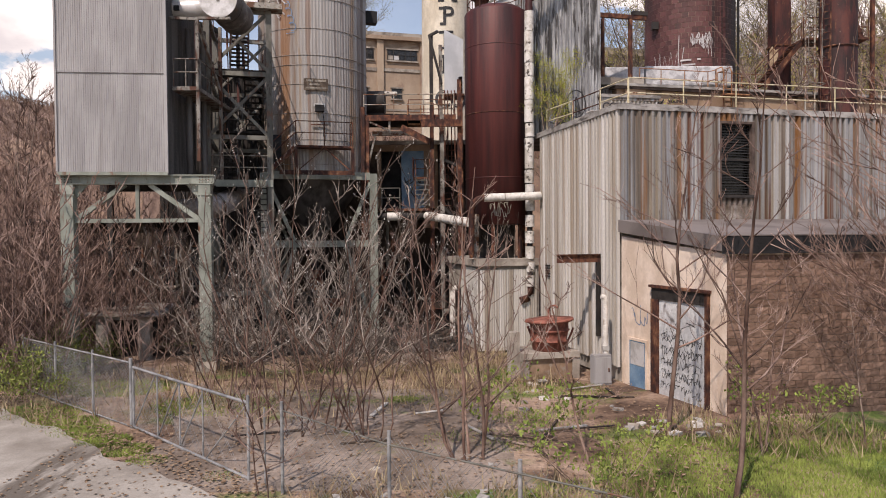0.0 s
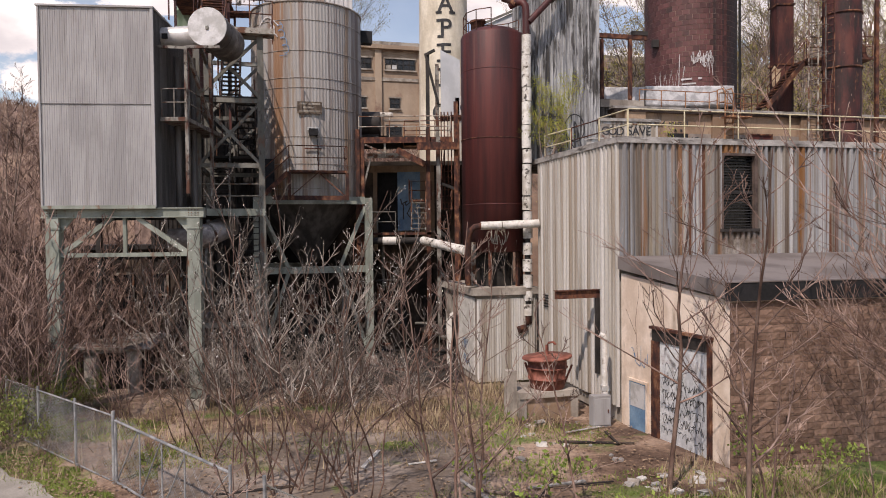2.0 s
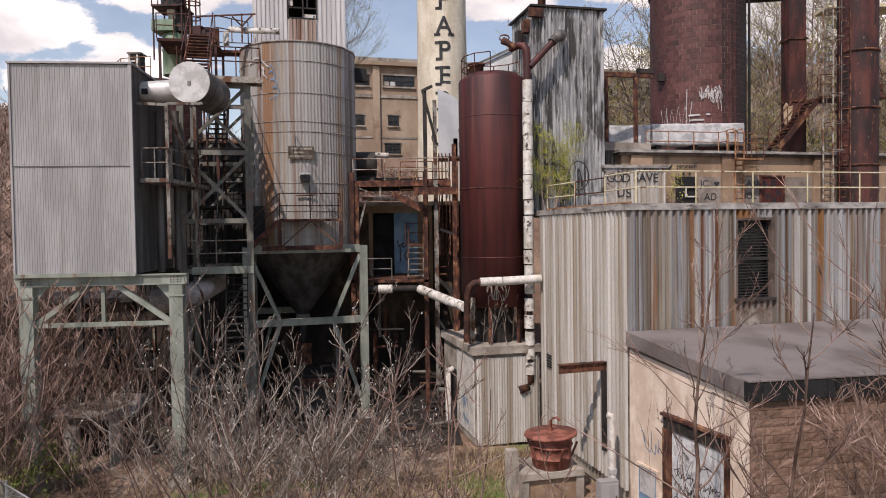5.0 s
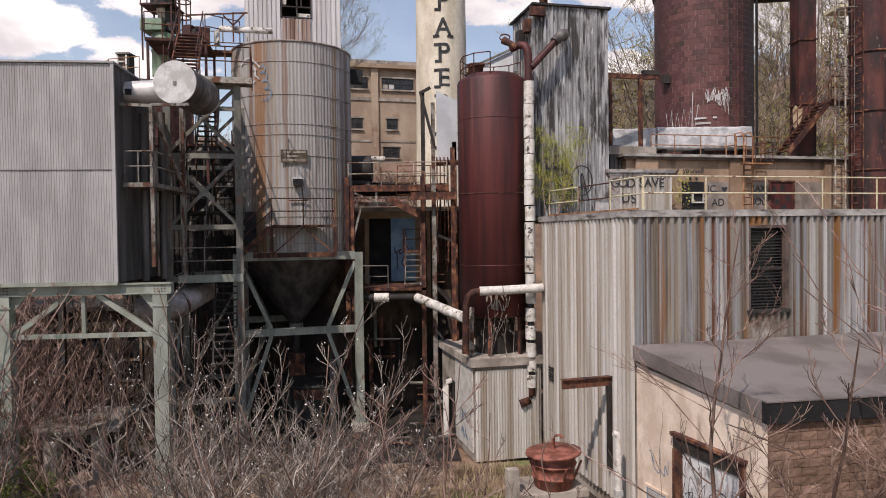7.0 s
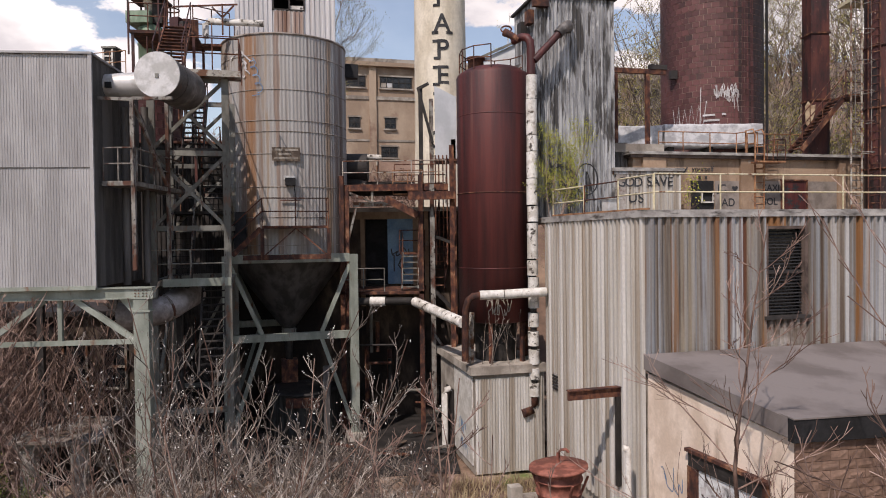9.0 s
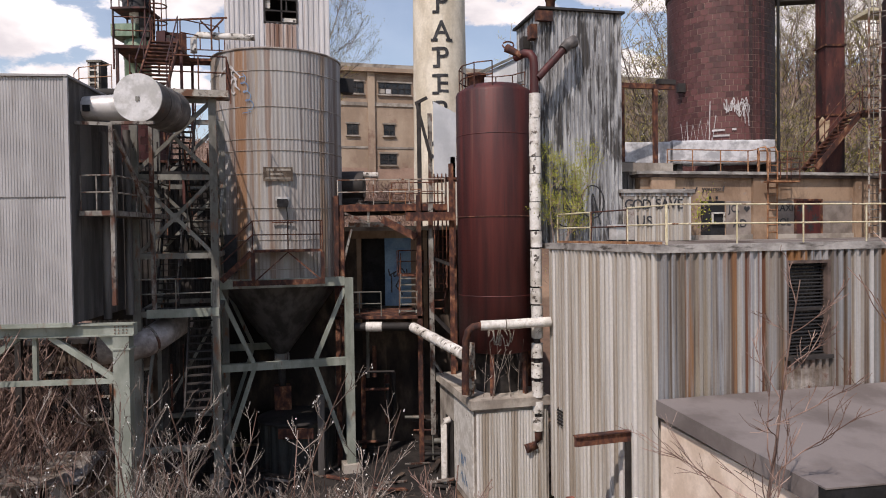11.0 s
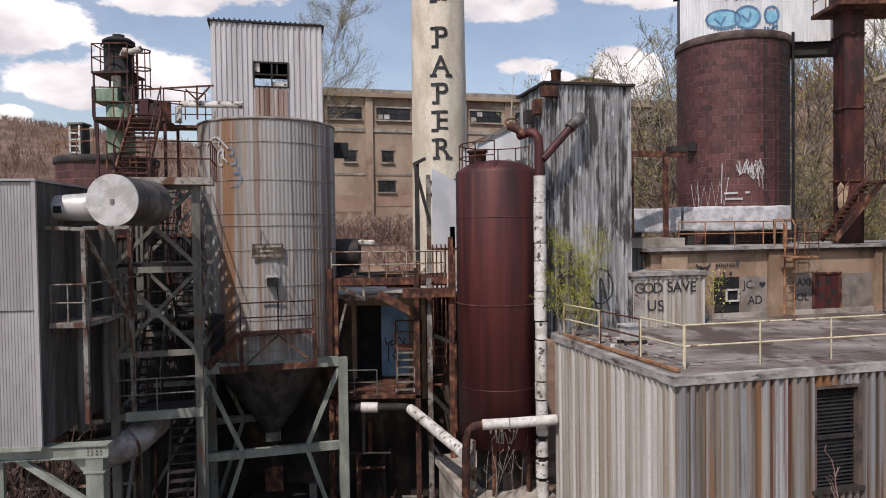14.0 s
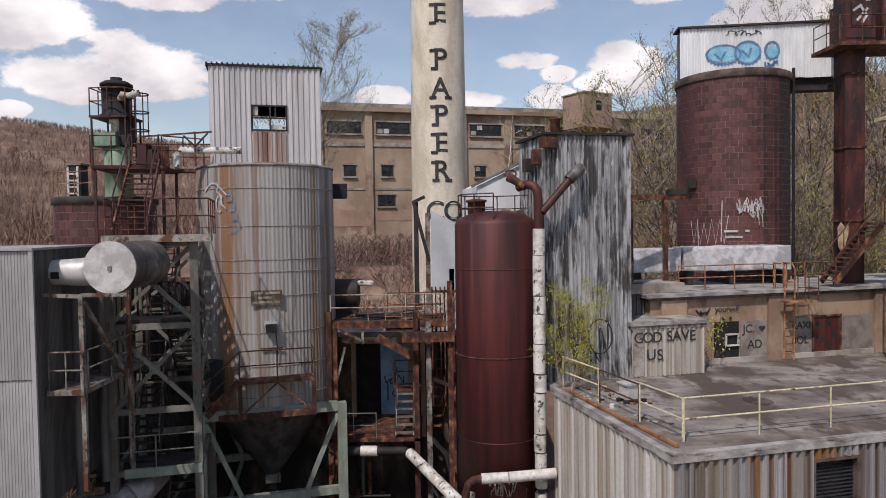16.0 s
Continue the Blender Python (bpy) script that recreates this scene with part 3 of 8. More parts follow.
front = spans(0, 3.76, 5, 5.0, ANNEX_H) + spans(3.76, 5.06, 2, 8.78, ANNEX_H) + spans(5.06, 14, 12, 5.0, ANNEX_H)
sheet_wall("front_wall", annex, pose(0, 0, 0), front, m_annex)
sheet_wall("apron_wall", annex, pose(0, 0, 0), spans(3.76, 5.06, 2, 5.0, 6.25), m_litter2, label="rust-stained sheet below the window")
sheet_wall("side_wall", annex, pose(0, 6.9, 0, 0, 0, -90), spans(0, 6.9, 9, 0.5, ANNEX_H), m_annex_side)
for d in ((0.06, 14, 0.06, 0.3, 0, 6.25), (0.06, 3.76, 0.06, 0.3, 6.25, 8.78), (5.06, 14, 0.06, 0.3, 6.25, 8.78), (0.06, 14, 0.06, 0.3, 8.78, ANNEX_H - 0.1), (0.06, 0.3, 0.3, 6.9, 0, ANNEX_H - 0.1), (0.3, 14, 6.7, 6.9, 0, ANNEX_H - 0.1), (13.8, 14, 0.3, 6.7, 0, ANNEX_H - 0.1)):
    boxed("inner_wall", d, m_concrete, annex)
boxed("roof", (-0.05, 16, -0.05, 11.5, ANNEX_H - 0.1, ANNEX_H + 0.08), m_roof, annex, "stained grey flat roof")
bm = bmesh.new()
add_box(bm, -0.12, 14, -0.12, 0.1, ANNEX_H - 0.1, ANNEX_H + 0.1)
add_box(bm, -0.12, 0.1, 0.1, 7.0, ANNEX_H - 0.1, ANNEX_H + 0.1)
part("roof_edge", bm, m_edge, annex, "pale dented metal roof edge")

# ---- shop in front of it ----
shop = thing("workshop", pose(0, 0, -0.6), "low plastered workshop with block front and sloping felt roof", "building")
SC = [(7.5, 18.3), (5.9, 22.85), (19.5, 25.9), (20.6, 20.6)]
bm = bmesh.new()
add_prism(bm, SC, 0, [4.5, 4.95, 4.95, 4.5])
part("wall", bm, m_plaster, shop)
bm = bmesh.new()
add_prism(bm, [(7.42, 18.2), (5.78, 22.82), (19.5, 26.2), (20.6, 20.5)], 4.9, 4.91)
for v in bm.verts:
    up = 0.65 * smooth(18.2, 26.2, v.co.y)
    v.co.z = (4.55 if v.co.z < 4.905 else 4.95) + (0.55 if v.co.y > 22 else 0)
part("roof", bm, m_felt, shop, "brown-grey felt roof")

# ---- bag filter box on its steel table ----
box = thing("filter_housing", pose(-13.55, 24.45, 6.72, 0, 0, 6), "tall box housing clad in pale grey corrugated sheet", "filter housing")
boxed("core", (0.06, 3.66, 0.06, 4.2, 0.0, 6.84), m_dark, box)
sheet_wall("front_face", box, pose(0, 0, 0), spans(0, 3.72, 4, 0, 3.55) + spans(0, 3.72, 4, 3.56, 6.87), m_cladding, 0.075, 0.011)
# side face darker than the front: grime, with its shade put in the colour
sheet_wall("side_face", box, pose(3.72, 0, 0, 0, 0, 90), spans(0, 4.2, 5, 0, 6.87), m_grimy_shaded, 0.075, 0.02)
boxed("roof", (-0.08, 3.8, -0.08, 4.3, 6.87, 6.93), m_cladding, box)

table = thing("steel_support_table", pose(-13.6, 24.6, -0.5, 0, 0, 6), "pale green riveted steel support frame on columns", "steel frame")
for x in (0.25, 5.0):
    for y in (0.2, 4.2):
        # rear columns near-black: the shade at the back is put in their colour
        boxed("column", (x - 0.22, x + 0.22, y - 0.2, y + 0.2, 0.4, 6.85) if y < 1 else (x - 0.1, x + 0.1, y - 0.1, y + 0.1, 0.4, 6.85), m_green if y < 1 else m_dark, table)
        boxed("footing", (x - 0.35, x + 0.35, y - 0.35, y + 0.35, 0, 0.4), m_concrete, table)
# rear beam darkened the same way
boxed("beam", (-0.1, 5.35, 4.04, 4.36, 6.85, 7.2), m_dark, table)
for y in (0.2,):
    boxed("beam", (-0.1, 5.35, y - 0.16, y + 0.16, 6.85, 7.2), m_green, table)
    bars("strut", [((0.3, y, 5.55), (4.95, y, 5.55))], 0.14, m_green, table)
    bars("brace", [((0.5, y, 5.6), (2.2, y, 6.85)), ((4.75, y, 5.6), (3.05, y, 6.85))], 0.16, m_green, table)

    bars("hanger", [((2.62, y, 5.62), (2.62, y, 6.85))], 0.12, m_green, table)
    for x, s in ((0.47, 1), (4.78, -1)):
        bm = bmesh.new()
        ring = [(x, 6.85), (x + 0.45 * s, 6.85), (x, 6.3)]
        lo_, hi_ = [[bm.verts.new((px, y + q, pz)) for px, pz in ring] for q in (-0.04, 0.04)]
        bm.faces.new(lo_), bm.faces.new(hi_)
        for k in range(3):
            bm.faces.new((lo_[k], lo_[(k + 1) % 3], hi_[(k + 1) % 3], hi_[k]))
        part("gusset", bm, m_green, table)
for x in (0.25, 5.0):
    boxed("cap_plate", (x - 0.27, x + 0.27, -0.03, 0.43, 6.45, 6.5), m_green, table)
    for dx in (-0.16, -0.06, 0.06, 0.16):
        for z in (6.93, 7.02, 7.11):
            pipes("bolt", [[(x + dx, 0.01, z), (x + dx, 0.045, z)]], 0.018, m_rust, table, seg=6)
boxed("flange", (-0.1, 5.35, -0.02, 0.04, 7.16, 7.2), m_green, table)
boxed("flange", (-0.1, 5.35, -0.02, 0.04, 6.85, 6.89), m_green, table)

# ---- grey silo ----
silo = thing("grey_silo", pose(-6.5, 35.3, -0.5, 0, 0, 16), "tall ribbed grey silo with rust streaks and a conical hopper", "silo")
bm = bmesh.new()
N = 220
lo = []
for z in (7.7, 16.9):
    lo.append([bm.verts.new(((2.66 + (0.018 if k % 2 else 0)) * math.cos(2 * math.pi * k / N), (2.66 + (0.018 if k % 2 else 0)) * math.sin(2 * math.pi * k / N), z)) for k in range(N)])
for k in range(N):
    bm.faces.new((lo[0][k], lo[0][(k + 1) % N], lo[1][(k + 1) % N], lo[1][k]))
bm.faces.new(lo[1])
part("shell", bm, m_silo, silo)
for z in (16.05, 14.65, 13.4, 12.95, 12.05, 10.7, 9.45, 8.3):
    bm = bmesh.new()
    add_lathe(bm, [(2.66, z), (2.692, z), (2.692, z + 0.022), (2.66, z + 0.022)], 64, caps=False)
    part("band", bm, m_band, silo)
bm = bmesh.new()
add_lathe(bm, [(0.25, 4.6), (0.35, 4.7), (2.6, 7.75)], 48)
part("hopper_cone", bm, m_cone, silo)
for x in (-2.55, 2.55):
    for y in (-2.55, 2.55):
        boxed("column", (x - 0.17, x + 0.17, y - 0.17, y + 0.17, 0.4, 7.9), m_green, silo)
        boxed("footing", (x - 0.35, x + 0.35, y - 0.35, y + 0.35, 0, 0.4), m_concrete, silo)
for y in (-2.55, 2.55):
    boxed("beam", (-2.38, 2.38, y - 0.14, y + 0.14, 7.6, 7.95), m_green, silo)
    boxed("beam", (-2.38, 2.38, y - 0.12, y + 0.12, 4.4, 4.7), m_green, silo)
    bars("brace", [((-2.4, y, 7.5), (-1.2, y, 4.7)), ((2.4, y, 7.5), (1.2, y, 4.7)), ((-1.2, y, 4.4), (-2.4, y, 0.8)), ((1.2, y, 4.4), (2.4, y, 0.8))], 0.16, m_green, silo)
head = thing("head_house", pose(-8.2, 33.75, 16.5, 0, 0, 14), "pale ribbed sheet head house on the silo top", "head house")
sheet_wall("front_wall", head, pose(0, 0, 0), spans(0, 1.55, 2, 0, 3.8) + spans(2.9, 4.2, 2, 0, 3.8) + spans(1.55, 2.9, 1, 0, 1.35) + spans(1.55, 2.9, 1, 2.35, 3.8), m_head, 0.19, 0.05)
for d in ((0.0, 0.06, 0.05, 3.5, 0, 3.8), (4.14, 4.2, 0.05, 3.5, 0, 3.8), (0.06, 0.7, 3.44, 3.5, 0, 3.8), (3.5, 4.14, 3.44, 3.5, 0, 3.8), (0.7, 3.5, 3.44, 3.5, 0, 1.1), (0.7, 3.5, 3.44, 3.5, 2.45, 3.8)):
    boxed("inner_wall", d, m_grimy_shaded, head)
boxed("roof", (-0.1, 4.3, -0.1, 3.6, 3.8, 3.87), m_dark, head)
for k in range(23):
    pipes("roof_rib", [[(-0.05 + 0.19 * k, -0.14, 3.89), (-0.05 + 0.19 * k, 3.6, 3.89)]], 0.035, m_dark, head, seg=6)

# ---- red tank ----
pump = thing("pump_house", pose(1.5, 29.2, -0.5, 0, 0, 14), "low pump house of stained white plaster with a flat roof", "building")
boxed("wall", (0, 2.7, 0, 5.0, 0, 3.6), m_concrete, pump)
boxed("roof", (-0.15, 2.75, -0.15, 5.1, 3.6, 3.9), m_concrete, pump)
red = thing("red_tank", pose(2.45, 31.05, 0), "tall rust-red cylindrical steel tank", "tank")
bm = bmesh.new()
add_lathe(bm, [(1.2, 4.86), (1.41, 4.92), (1.41, 14.1), (1.36, 14.2), (1.0, 14.42), (0.4, 14.55)], 56)
part("shell", bm, m_red, red)

# near-black cylinder stands in for the shaded void between the legs
bm = bmesh.new()
add_lathe(bm, [(0.8, 3.38), (0.8, 4.9)], 32)
part("skirt", bm, m_dark, red, "dark skirt filling the shaded void below the tank")
for k in range(6):
    a = k * math.pi / 3 + 0.3
    boxed("leg", (-0.07, 0.07, -0.07, 0.07, 3.38, 4.9), m_rust, red, m=pose(1.25 * math.cos(a), 1.25 * math.sin(a), 0, 0, 0, math.degrees(a)))

# ---- stained tower shed ----
tower = thing("tower_shed", pose(4.1, 30.5, 8.6, 0, 0, 13), "tall shed of ribbed sheet with peeling black and white paint", "shed")
boxed("core", (0.05, 3.05, 0.05, 2.5, 0, 8.3), m_dark, tower)
sheet_wall("front_wall", tower, pose(0, 0, 0), spans(0, 3.1, 4, 0, 8.45), m_tower, 0.15, 0.055)
sheet_wall("side_wall", tower, pose(0, 2.6, 0, 0, 0, -90), spans(0, 2.6, 3, 0, 8.45), m_tower, 0.15, 0.045)
boxed("roof", (-0.15, 3.2, -0.15, 2.7, 8.45, 8.53), m_dark, tower)

# ---- low concrete building behind the roof ----
low = thing("low_concrete_building", pose(8.2, 32.62, 8.6, 0, 0, SITE), "low tan concrete building with a ledge roof", "building")
boxed("wall", (0, 16, 0, 5, 0, 2.6), m_lowwall, low)
boxed("roof", (-0.3, 16, -0.28, 5, 2.72, 2.84), m_edge, low, "worn pale roof edge")
# dark strip below the roof edge puts its shadow in as colour
boxed("eave", (-0.2, 16, -0.2, 5, 2.6, 2.72), m_boiler2, low)

# ---- tile silo ----
tile = thing("tile_silo", pose(14.05, 39.5, 8.0) @ Matrix.Diagonal((0.965, 0.965, 1, 1)), "round silo of red-brown glazed tile with graffiti", "silo")
bm = bmesh.new()
add_lathe(bm, [(2.5, 0), (2.5, 12.35)], 64)
part("core", bm, m_mortar, tile)
bm = bmesh.new()
add_lathe(bm, [(2.58, 12.3), (2.6, 12.35), (2.6, 12.6), (2.5, 12.65)], 64)
part("rim", bm, m_boiler2, tile)
topshed = thing("silo_top_shed", pose(11.6, 39.3, 20.5, 0, 0, -7), "white corrugated shed on the tile silo with blue graffiti", "shed")
sheet_wall("front_wall", topshed, pose(0, 0, 0), spans(0, 7.2, 8, 0, 2.4), m_white, 0.15, 0.04)
boxed("core", (0.05, 7.1, 0.05, 0.85, 0, 2.3), m_grimy_shaded, topshed)
boxed("roof", (-0.1, 7.3, -0.15, 1.0, 2.4, 2.48), m_dark, topshed)
leg = thing("red_elevator_leg", pose(17.55, 36.2, 8), "rust-red square elevator leg with a platform on top", "elevator")
boxed("casing", (-0.41, 0.41, -0.41, 0.41, 0, 13), m_elev, leg)
red2 = thing("red_side_tank", pose(18.9, 33.2, 8.6), "rust-red steel column tank", "tank")
bm = bmesh.new()
add_lathe(bm, [(0.82, 0), (0.82, 9.5)], 40)
part("shell", bm, m_elev, red2)

# ---- chimney ----
chimney = thing("chimney", pose(0.37, 57.0, 6), "tall cream brick chimney with black lettering", "chimney")
bm = bmesh.new()
add_lathe(bm, [(2.07, 0), (1.82, 31)], 64)
part("shaft", bm, m_chimney, chimney)

# ---- mill building ----
mill = thing("mill_building", pose(-12.0, 73.0, 9, 0, 0, 15), "long three-storey tan concrete mill building with broken windows", "building")
boxed("wall", (0, 60, 0, 14, 0, 16.6), m_mill, mill)
boxed("roof", (-0.3, 60, -0.3, 14, 16.6, 17.0), m_concrete, mill)

# ---- drum and duct ----
drum = thing("duct_drum", pose(-8.1, 25.4, 13.1), "pale metal duct drum with a flat round end", "duct")
bm = bmesh.new()
add_tube(bm, [(0, 0, 0), (0, 2.3, 0)], 0.66, 40)
part("drum", bm, m_drumside, drum)
for y in (0.72, 1.5, 2.25):
    bm = bmesh.new()
    add_tube(bm, [(0, y, 0), (0, y + 0.04, 0)], 0.672, 40)
    part("hoop", bm, m_drumside, drum)
bm = bmesh.new()
add_tube(bm, [(-1.9, 0.7, -0.15), (-0.3, 0.7, -0.15)], 0.33, 24)
part("pipe", bm, m_alu, drum)
# ---- more helpers ----
def text_mesh(name, body, size, material, depth=0.004, weight=0.03):
    """Lettering as a mesh, standing in the plane y = 0 and read from -y."""
    cu = bpy.data.curves.new(name, "FONT")
    cu.offset = weight * size
    cu.body, cu.size, cu.extrude, cu.align_x, cu.align_y = body, size, depth, "CENTER", "CENTER"
    tmp = new("tmp_text", cu)
    bpy.context.view_layer.update()
    me = bpy.data.meshes.new_from_object(tmp.evaluated_get(bpy.context.evaluated_depsgraph_get()))
    bpy.data.objects.remove(tmp)
    bpy.data.curves.remove(cu)
    me.name = name
    me.transform(pose(0, 0, 0, 90))
    me.materials.clear()
    me.materials.append(material)
    return me


def scribble(rng, x0, x1, z0, z1, loops, step=6):
    """A hand-sprayed squiggle inside a rectangle, as (x, z) points: letter-like turns that run from left to right and double back."""
    n = loops * 3 + 2
    keys = []
    for i in range(n):
        f = i / (n - 1)
        keys.append((x0 + (x1 - x0) * min(1, max(0, f + rng.uniform(-0.5, 0.5) / loops)), z0 + (z1 - z0) * rng.choice((rng.uniform(0, 0.25), rng.uniform(0.75, 1.0), rng.uniform(0.3, 0.7)))))
    pts = []
    for i in range(n - 1):
        p0, p1, p2, p3 = keys[max(i - 1, 0)], keys[i], keys[i + 1], keys[min(i + 2, n - 1)]
        for k in range(step):
            t = k / step
            pts.append(tuple(0.5 * (2 * b + (c - a) * t + (2 * a - 5 * b + 4 * c - d) * t * t + (3 * b - a - 3 * c + d) * t ** 3) for a, b, c, d in zip(p0, p1, p2, p3)))
    return pts + [keys[-1]]


def rail_run(parent, corners, material, height=1.07, posts=1.5, r=0.024, mid=True, name="rail", sink=0.0):
    """Posts and rails of a pipe railing along the corners (x, y, z of the deck)."""
    for h in ((height, height * 0.52) if mid else (height,)):
        bm = bmesh.new()
        add_tube(bm, [(x, y, z + h) for x, y, z in corners], r, 8)
        part(name, bm, material, parent)
    for i, (a, b) in enumerate(zip(corners, corners[1:])):
        a, b = Vector(a), Vector(b)
        n = max(1, round((b - a).length / posts))
        for k in range(n + (i == len(corners) - 2)):
            p = a.lerp(b, k / n)
            bm = bmesh.new()
            add_tube(bm, [p - Vector((0, 0, sink)), p + Vector((0, 0, height))], r, 8)
            part("post", bm, material, parent)


def flight(parent, a, b, width, material, steps, rail=None):
    """A steel stair from a up to b: two stringers and treads."""
    a, b = Vector(a), Vector(b)
    run = Vector((b.x - a.x, b.y - a.y, 0))
    side = Vector((-run.y, run.x, 0)).normalized() * width / 2
    for s in (-1, 1):
        bars("stringer", [(a + side * s, b + side * s)], 0.05, material, parent, h=0.22)
    for i in range(steps):
        p = a.lerp(b, (i + 0.5) / steps)
        bm = bmesh.new()
        add_bar(bm, p - side, p + side, 0.24, 0.04)
        part("tread", bm, material, parent)
    if rail:
        for s in (-1, 1):
            pipes("handrail", [[a + side * s + Vector((0, 0, 0.95)), b + side * s + Vector((0, 0, 0.95))]], 0.025, rail, parent)
            pipes("baluster", [[a.lerp(b, f) + side * s, a.lerp(b, f) + side * s + Vector((0, 0, 0.95))] for f in (0.02, 0.5, 0.98)], 0.02, rail, parent)


def spray(name, strokes, r, material, parent, at=0.0, wrap=None, m=None):
    """Spray-paint strokes, each a piece of its own: lists of (x, z). wrap: the radius of the round wall that they lie on, centred on the parent."""
    for st in strokes:
        bm = bmesh.new()
        pts = [Vector(((wrap + 0.03) * math.sin(x), -(wrap + 0.03) * math.cos(x), z) if wrap else (x, at, z)) for x, z in st]
        pts = [p for k, p in enumerate(pts) if k == 0 or (p - pts[k - 1]).length > 1e-4]
        rows = []
        for k, p in enumerate(pts):
            n = Vector((p.x, p.y, 0)).normalized() if wrap else Vector((0, -1, 0))
            into = (p - pts[k - 1]).normalized() if k else (pts[1] - p).normalized()
            away = (pts[k + 1] - p).normalized() if k + 1 < len(pts) else into
            s0, s1 = into.cross(n), away.cross(n)
            side = (s0 + s1).normalized() if (s0 + s1).length > 0.2 else s0.normalized()
            side = side * (r / max(0.55, side.dot(s0.normalized())))
            rows.append((bm.verts.new(p - side), bm.verts.new(p + side)))
        for (p0, p1), (q0, q1) in zip(rows, rows[1:]):
            bm.faces.new((p0, q0, q1, p1))
        part(name, bm, material, parent, m=m)


m_sprayblack = surface("black_spray_paint", [(0.3, (0.02, 0.02, 0.022)), (0.7, (0.04, 0.04, 0.045))], rough=0.6, vary=0.0, bump=0)
m_spraywhite = surface("white_spray_paint", [(0.3, (0.36, 0.345, 0.34)), (0.7, (0.56, 0.54, 0.54))], (4, 4, 4), rough=0.7, vary=0.0, bump=0)
m_sprayblue = surface("blue_spray_paint", [(0.3, (0.07, 0.16, 0.30)), (0.7, (0.14, 0.26, 0.42))], (4, 4, 4), rough=0.6, vary=0.0, bump=0)
m_spraycyan = surface("light_blue_spray_paint", [(0.3, (0.16, 0.42, 0.58)), (0.7, (0.26, 0.54, 0.68))], (2, 2, 2), rough=0.6, vary=0.0, bump=0)
# sooty brown, lowered further to hold the shade of the deep cavities
m_boiler = surface("sooty_shaded_brown_wall", [(0.3, (0.018, 0.013, 0.011)), (0.6, (0.055, 0.038, 0.028)), (0.85, (0.13, 0.095, 0.07))], (0.7, 0.7, 0.35), rough=0.95, vary=0.1, fine=0.2, bump=0.3)
m_tarp = surface("crumpled_silver_tarp", [(0.3, (0.34, 0.34, 0.35)), (0.7, (0.58, 0.58, 0.59))], (2.5, 2.5, 2.5), rough=0.45, vary=0.05, fine=0.06, fine_scale=3, bump=0.4,
                 spots=(0.25, 0.235, 0.225), spot_scale=(0.8, 0.8, 2.5), spot_at=(0.58, 0.75))
m_cream = surface("chipped_cream_steel", [(0.3, (0.30, 0.27, 0.225)), (0.7, (0.44, 0.41, 0.355))], (2, 2, 2), rough=0.7, spots=[(RUST, (3, 3, 3), 0.48, 0.58), ((0.04, 0.022, 0.017), (6, 6, 6), 0.56, 0.64)])
m_grass = surface("new_grass", [(0.3, (0.12, 0.17, 0.03)), (0.7, (0.27, 0.33, 0.075))], (1, 1, 1), rough=0.9, vary=0.0, fine=0.0, bump=0)
m_straw = surface("dry_straw_weeds", [(0.3, (0.22, 0.16, 0.09)), (0.7, (0.40, 0.32, 0.20))], (1, 1, 1), rough=0.95, vary=0.0, fine=0.0, bump=0)
m_litter = surface("pale_rubble", [(0.3, (0.3, 0.28, 0.26)), (0.7, (0.55, 0.53, 0.5))], (2, 2, 2), rough=0.95, vary=0.4)
m_redrust = surface("bright_rust_red_pot", [(0.3, (0.14, 0.045, 0.03)), (0.7, (0.28, 0.10, 0.07))], (3, 3, 3), rough=0.8, fine=0.3)
m_birch = surface("pale_birch_bark", [(0.3, (0.35, 0.32, 0.28)), (0.7, (0.6, 0.57, 0.52))], (3, 3, 3), rough=0.9, vary=0.1)
m_bush = surface("green_bush_leaves", [(0.3, (0.09, 0.115, 0.022)), (0.7, (0.215, 0.245, 0.055))], (2, 2, 2), rough=0.8, vary=0.1, fine=0, bump=0)

# ---- annex: window, railings, roof clutter, side wall ----
win = thing("window")
win.parent, win.matrix_local = annex, pose(3.76, 0, 6.25)
for d in ((-0.06, 0.04, -0.09, 0.14, 0, 2.53), (1.26, 1.36, -0.09, 0.14, 0, 2.53), (0.04, 1.26, -0.09, 0.14, 2.45, 2.53)):
    boxed("frame", d, m_boiler2, win)
boxed("sill", (-0.1, 1.4, -0.16, 0.12, -0.1, 0.0), m_dark, win)
boxed("pane", (0.04, 1.26, 0.16, 0.17, 0, 2.45), m_glass, win)
for i in range(26):
    bm = bmesh.new()
    add_box(bm, 0.05, 1.25, -0.035, 0.035, -0.003, 0.003)
    part("slat", bm, m_black, win, m=pose(0, 0.07, 0.06 + i * 0.093, 35 + random.uniform(-6, 6), 0, random.uniform(-0.4, 0.4)))
boxed("bar", (0.04, 1.26, 0.02, 0.12, 1.18, 1.26), m_dark, win)
guard = thing("roof_railing", pose(5.88, 23.0, 8.73, 0, 0, SITE), "chipped pale yellow pipe railing along the flat roof", "railing")
rail_run(guard, [(13.5, 0.75, 0), (0.75, 0.75, 0)], m_yellow, posts=2.3)
rail_run(guard, [(0.75, 0.8, 0), (0.62, 2.6, 0)], m_yellow, height=1.05, posts=1.9)
rail_run(guard, [(0.62, 2.65, 0), (0.5, 4.7, 0)], m_rust, height=1.0, posts=2.1)
rail_run(guard, [(0.5, 4.75, 0), (0.3, 6.9, 0)], m_yellow, height=1.0, posts=2.1)
kerb = thing("rusty_roof_angle", pose(5.88, 23.0, 8.73, 0, 0, SITE), "long rusty angle iron lying along the roof edge", "steel angle")
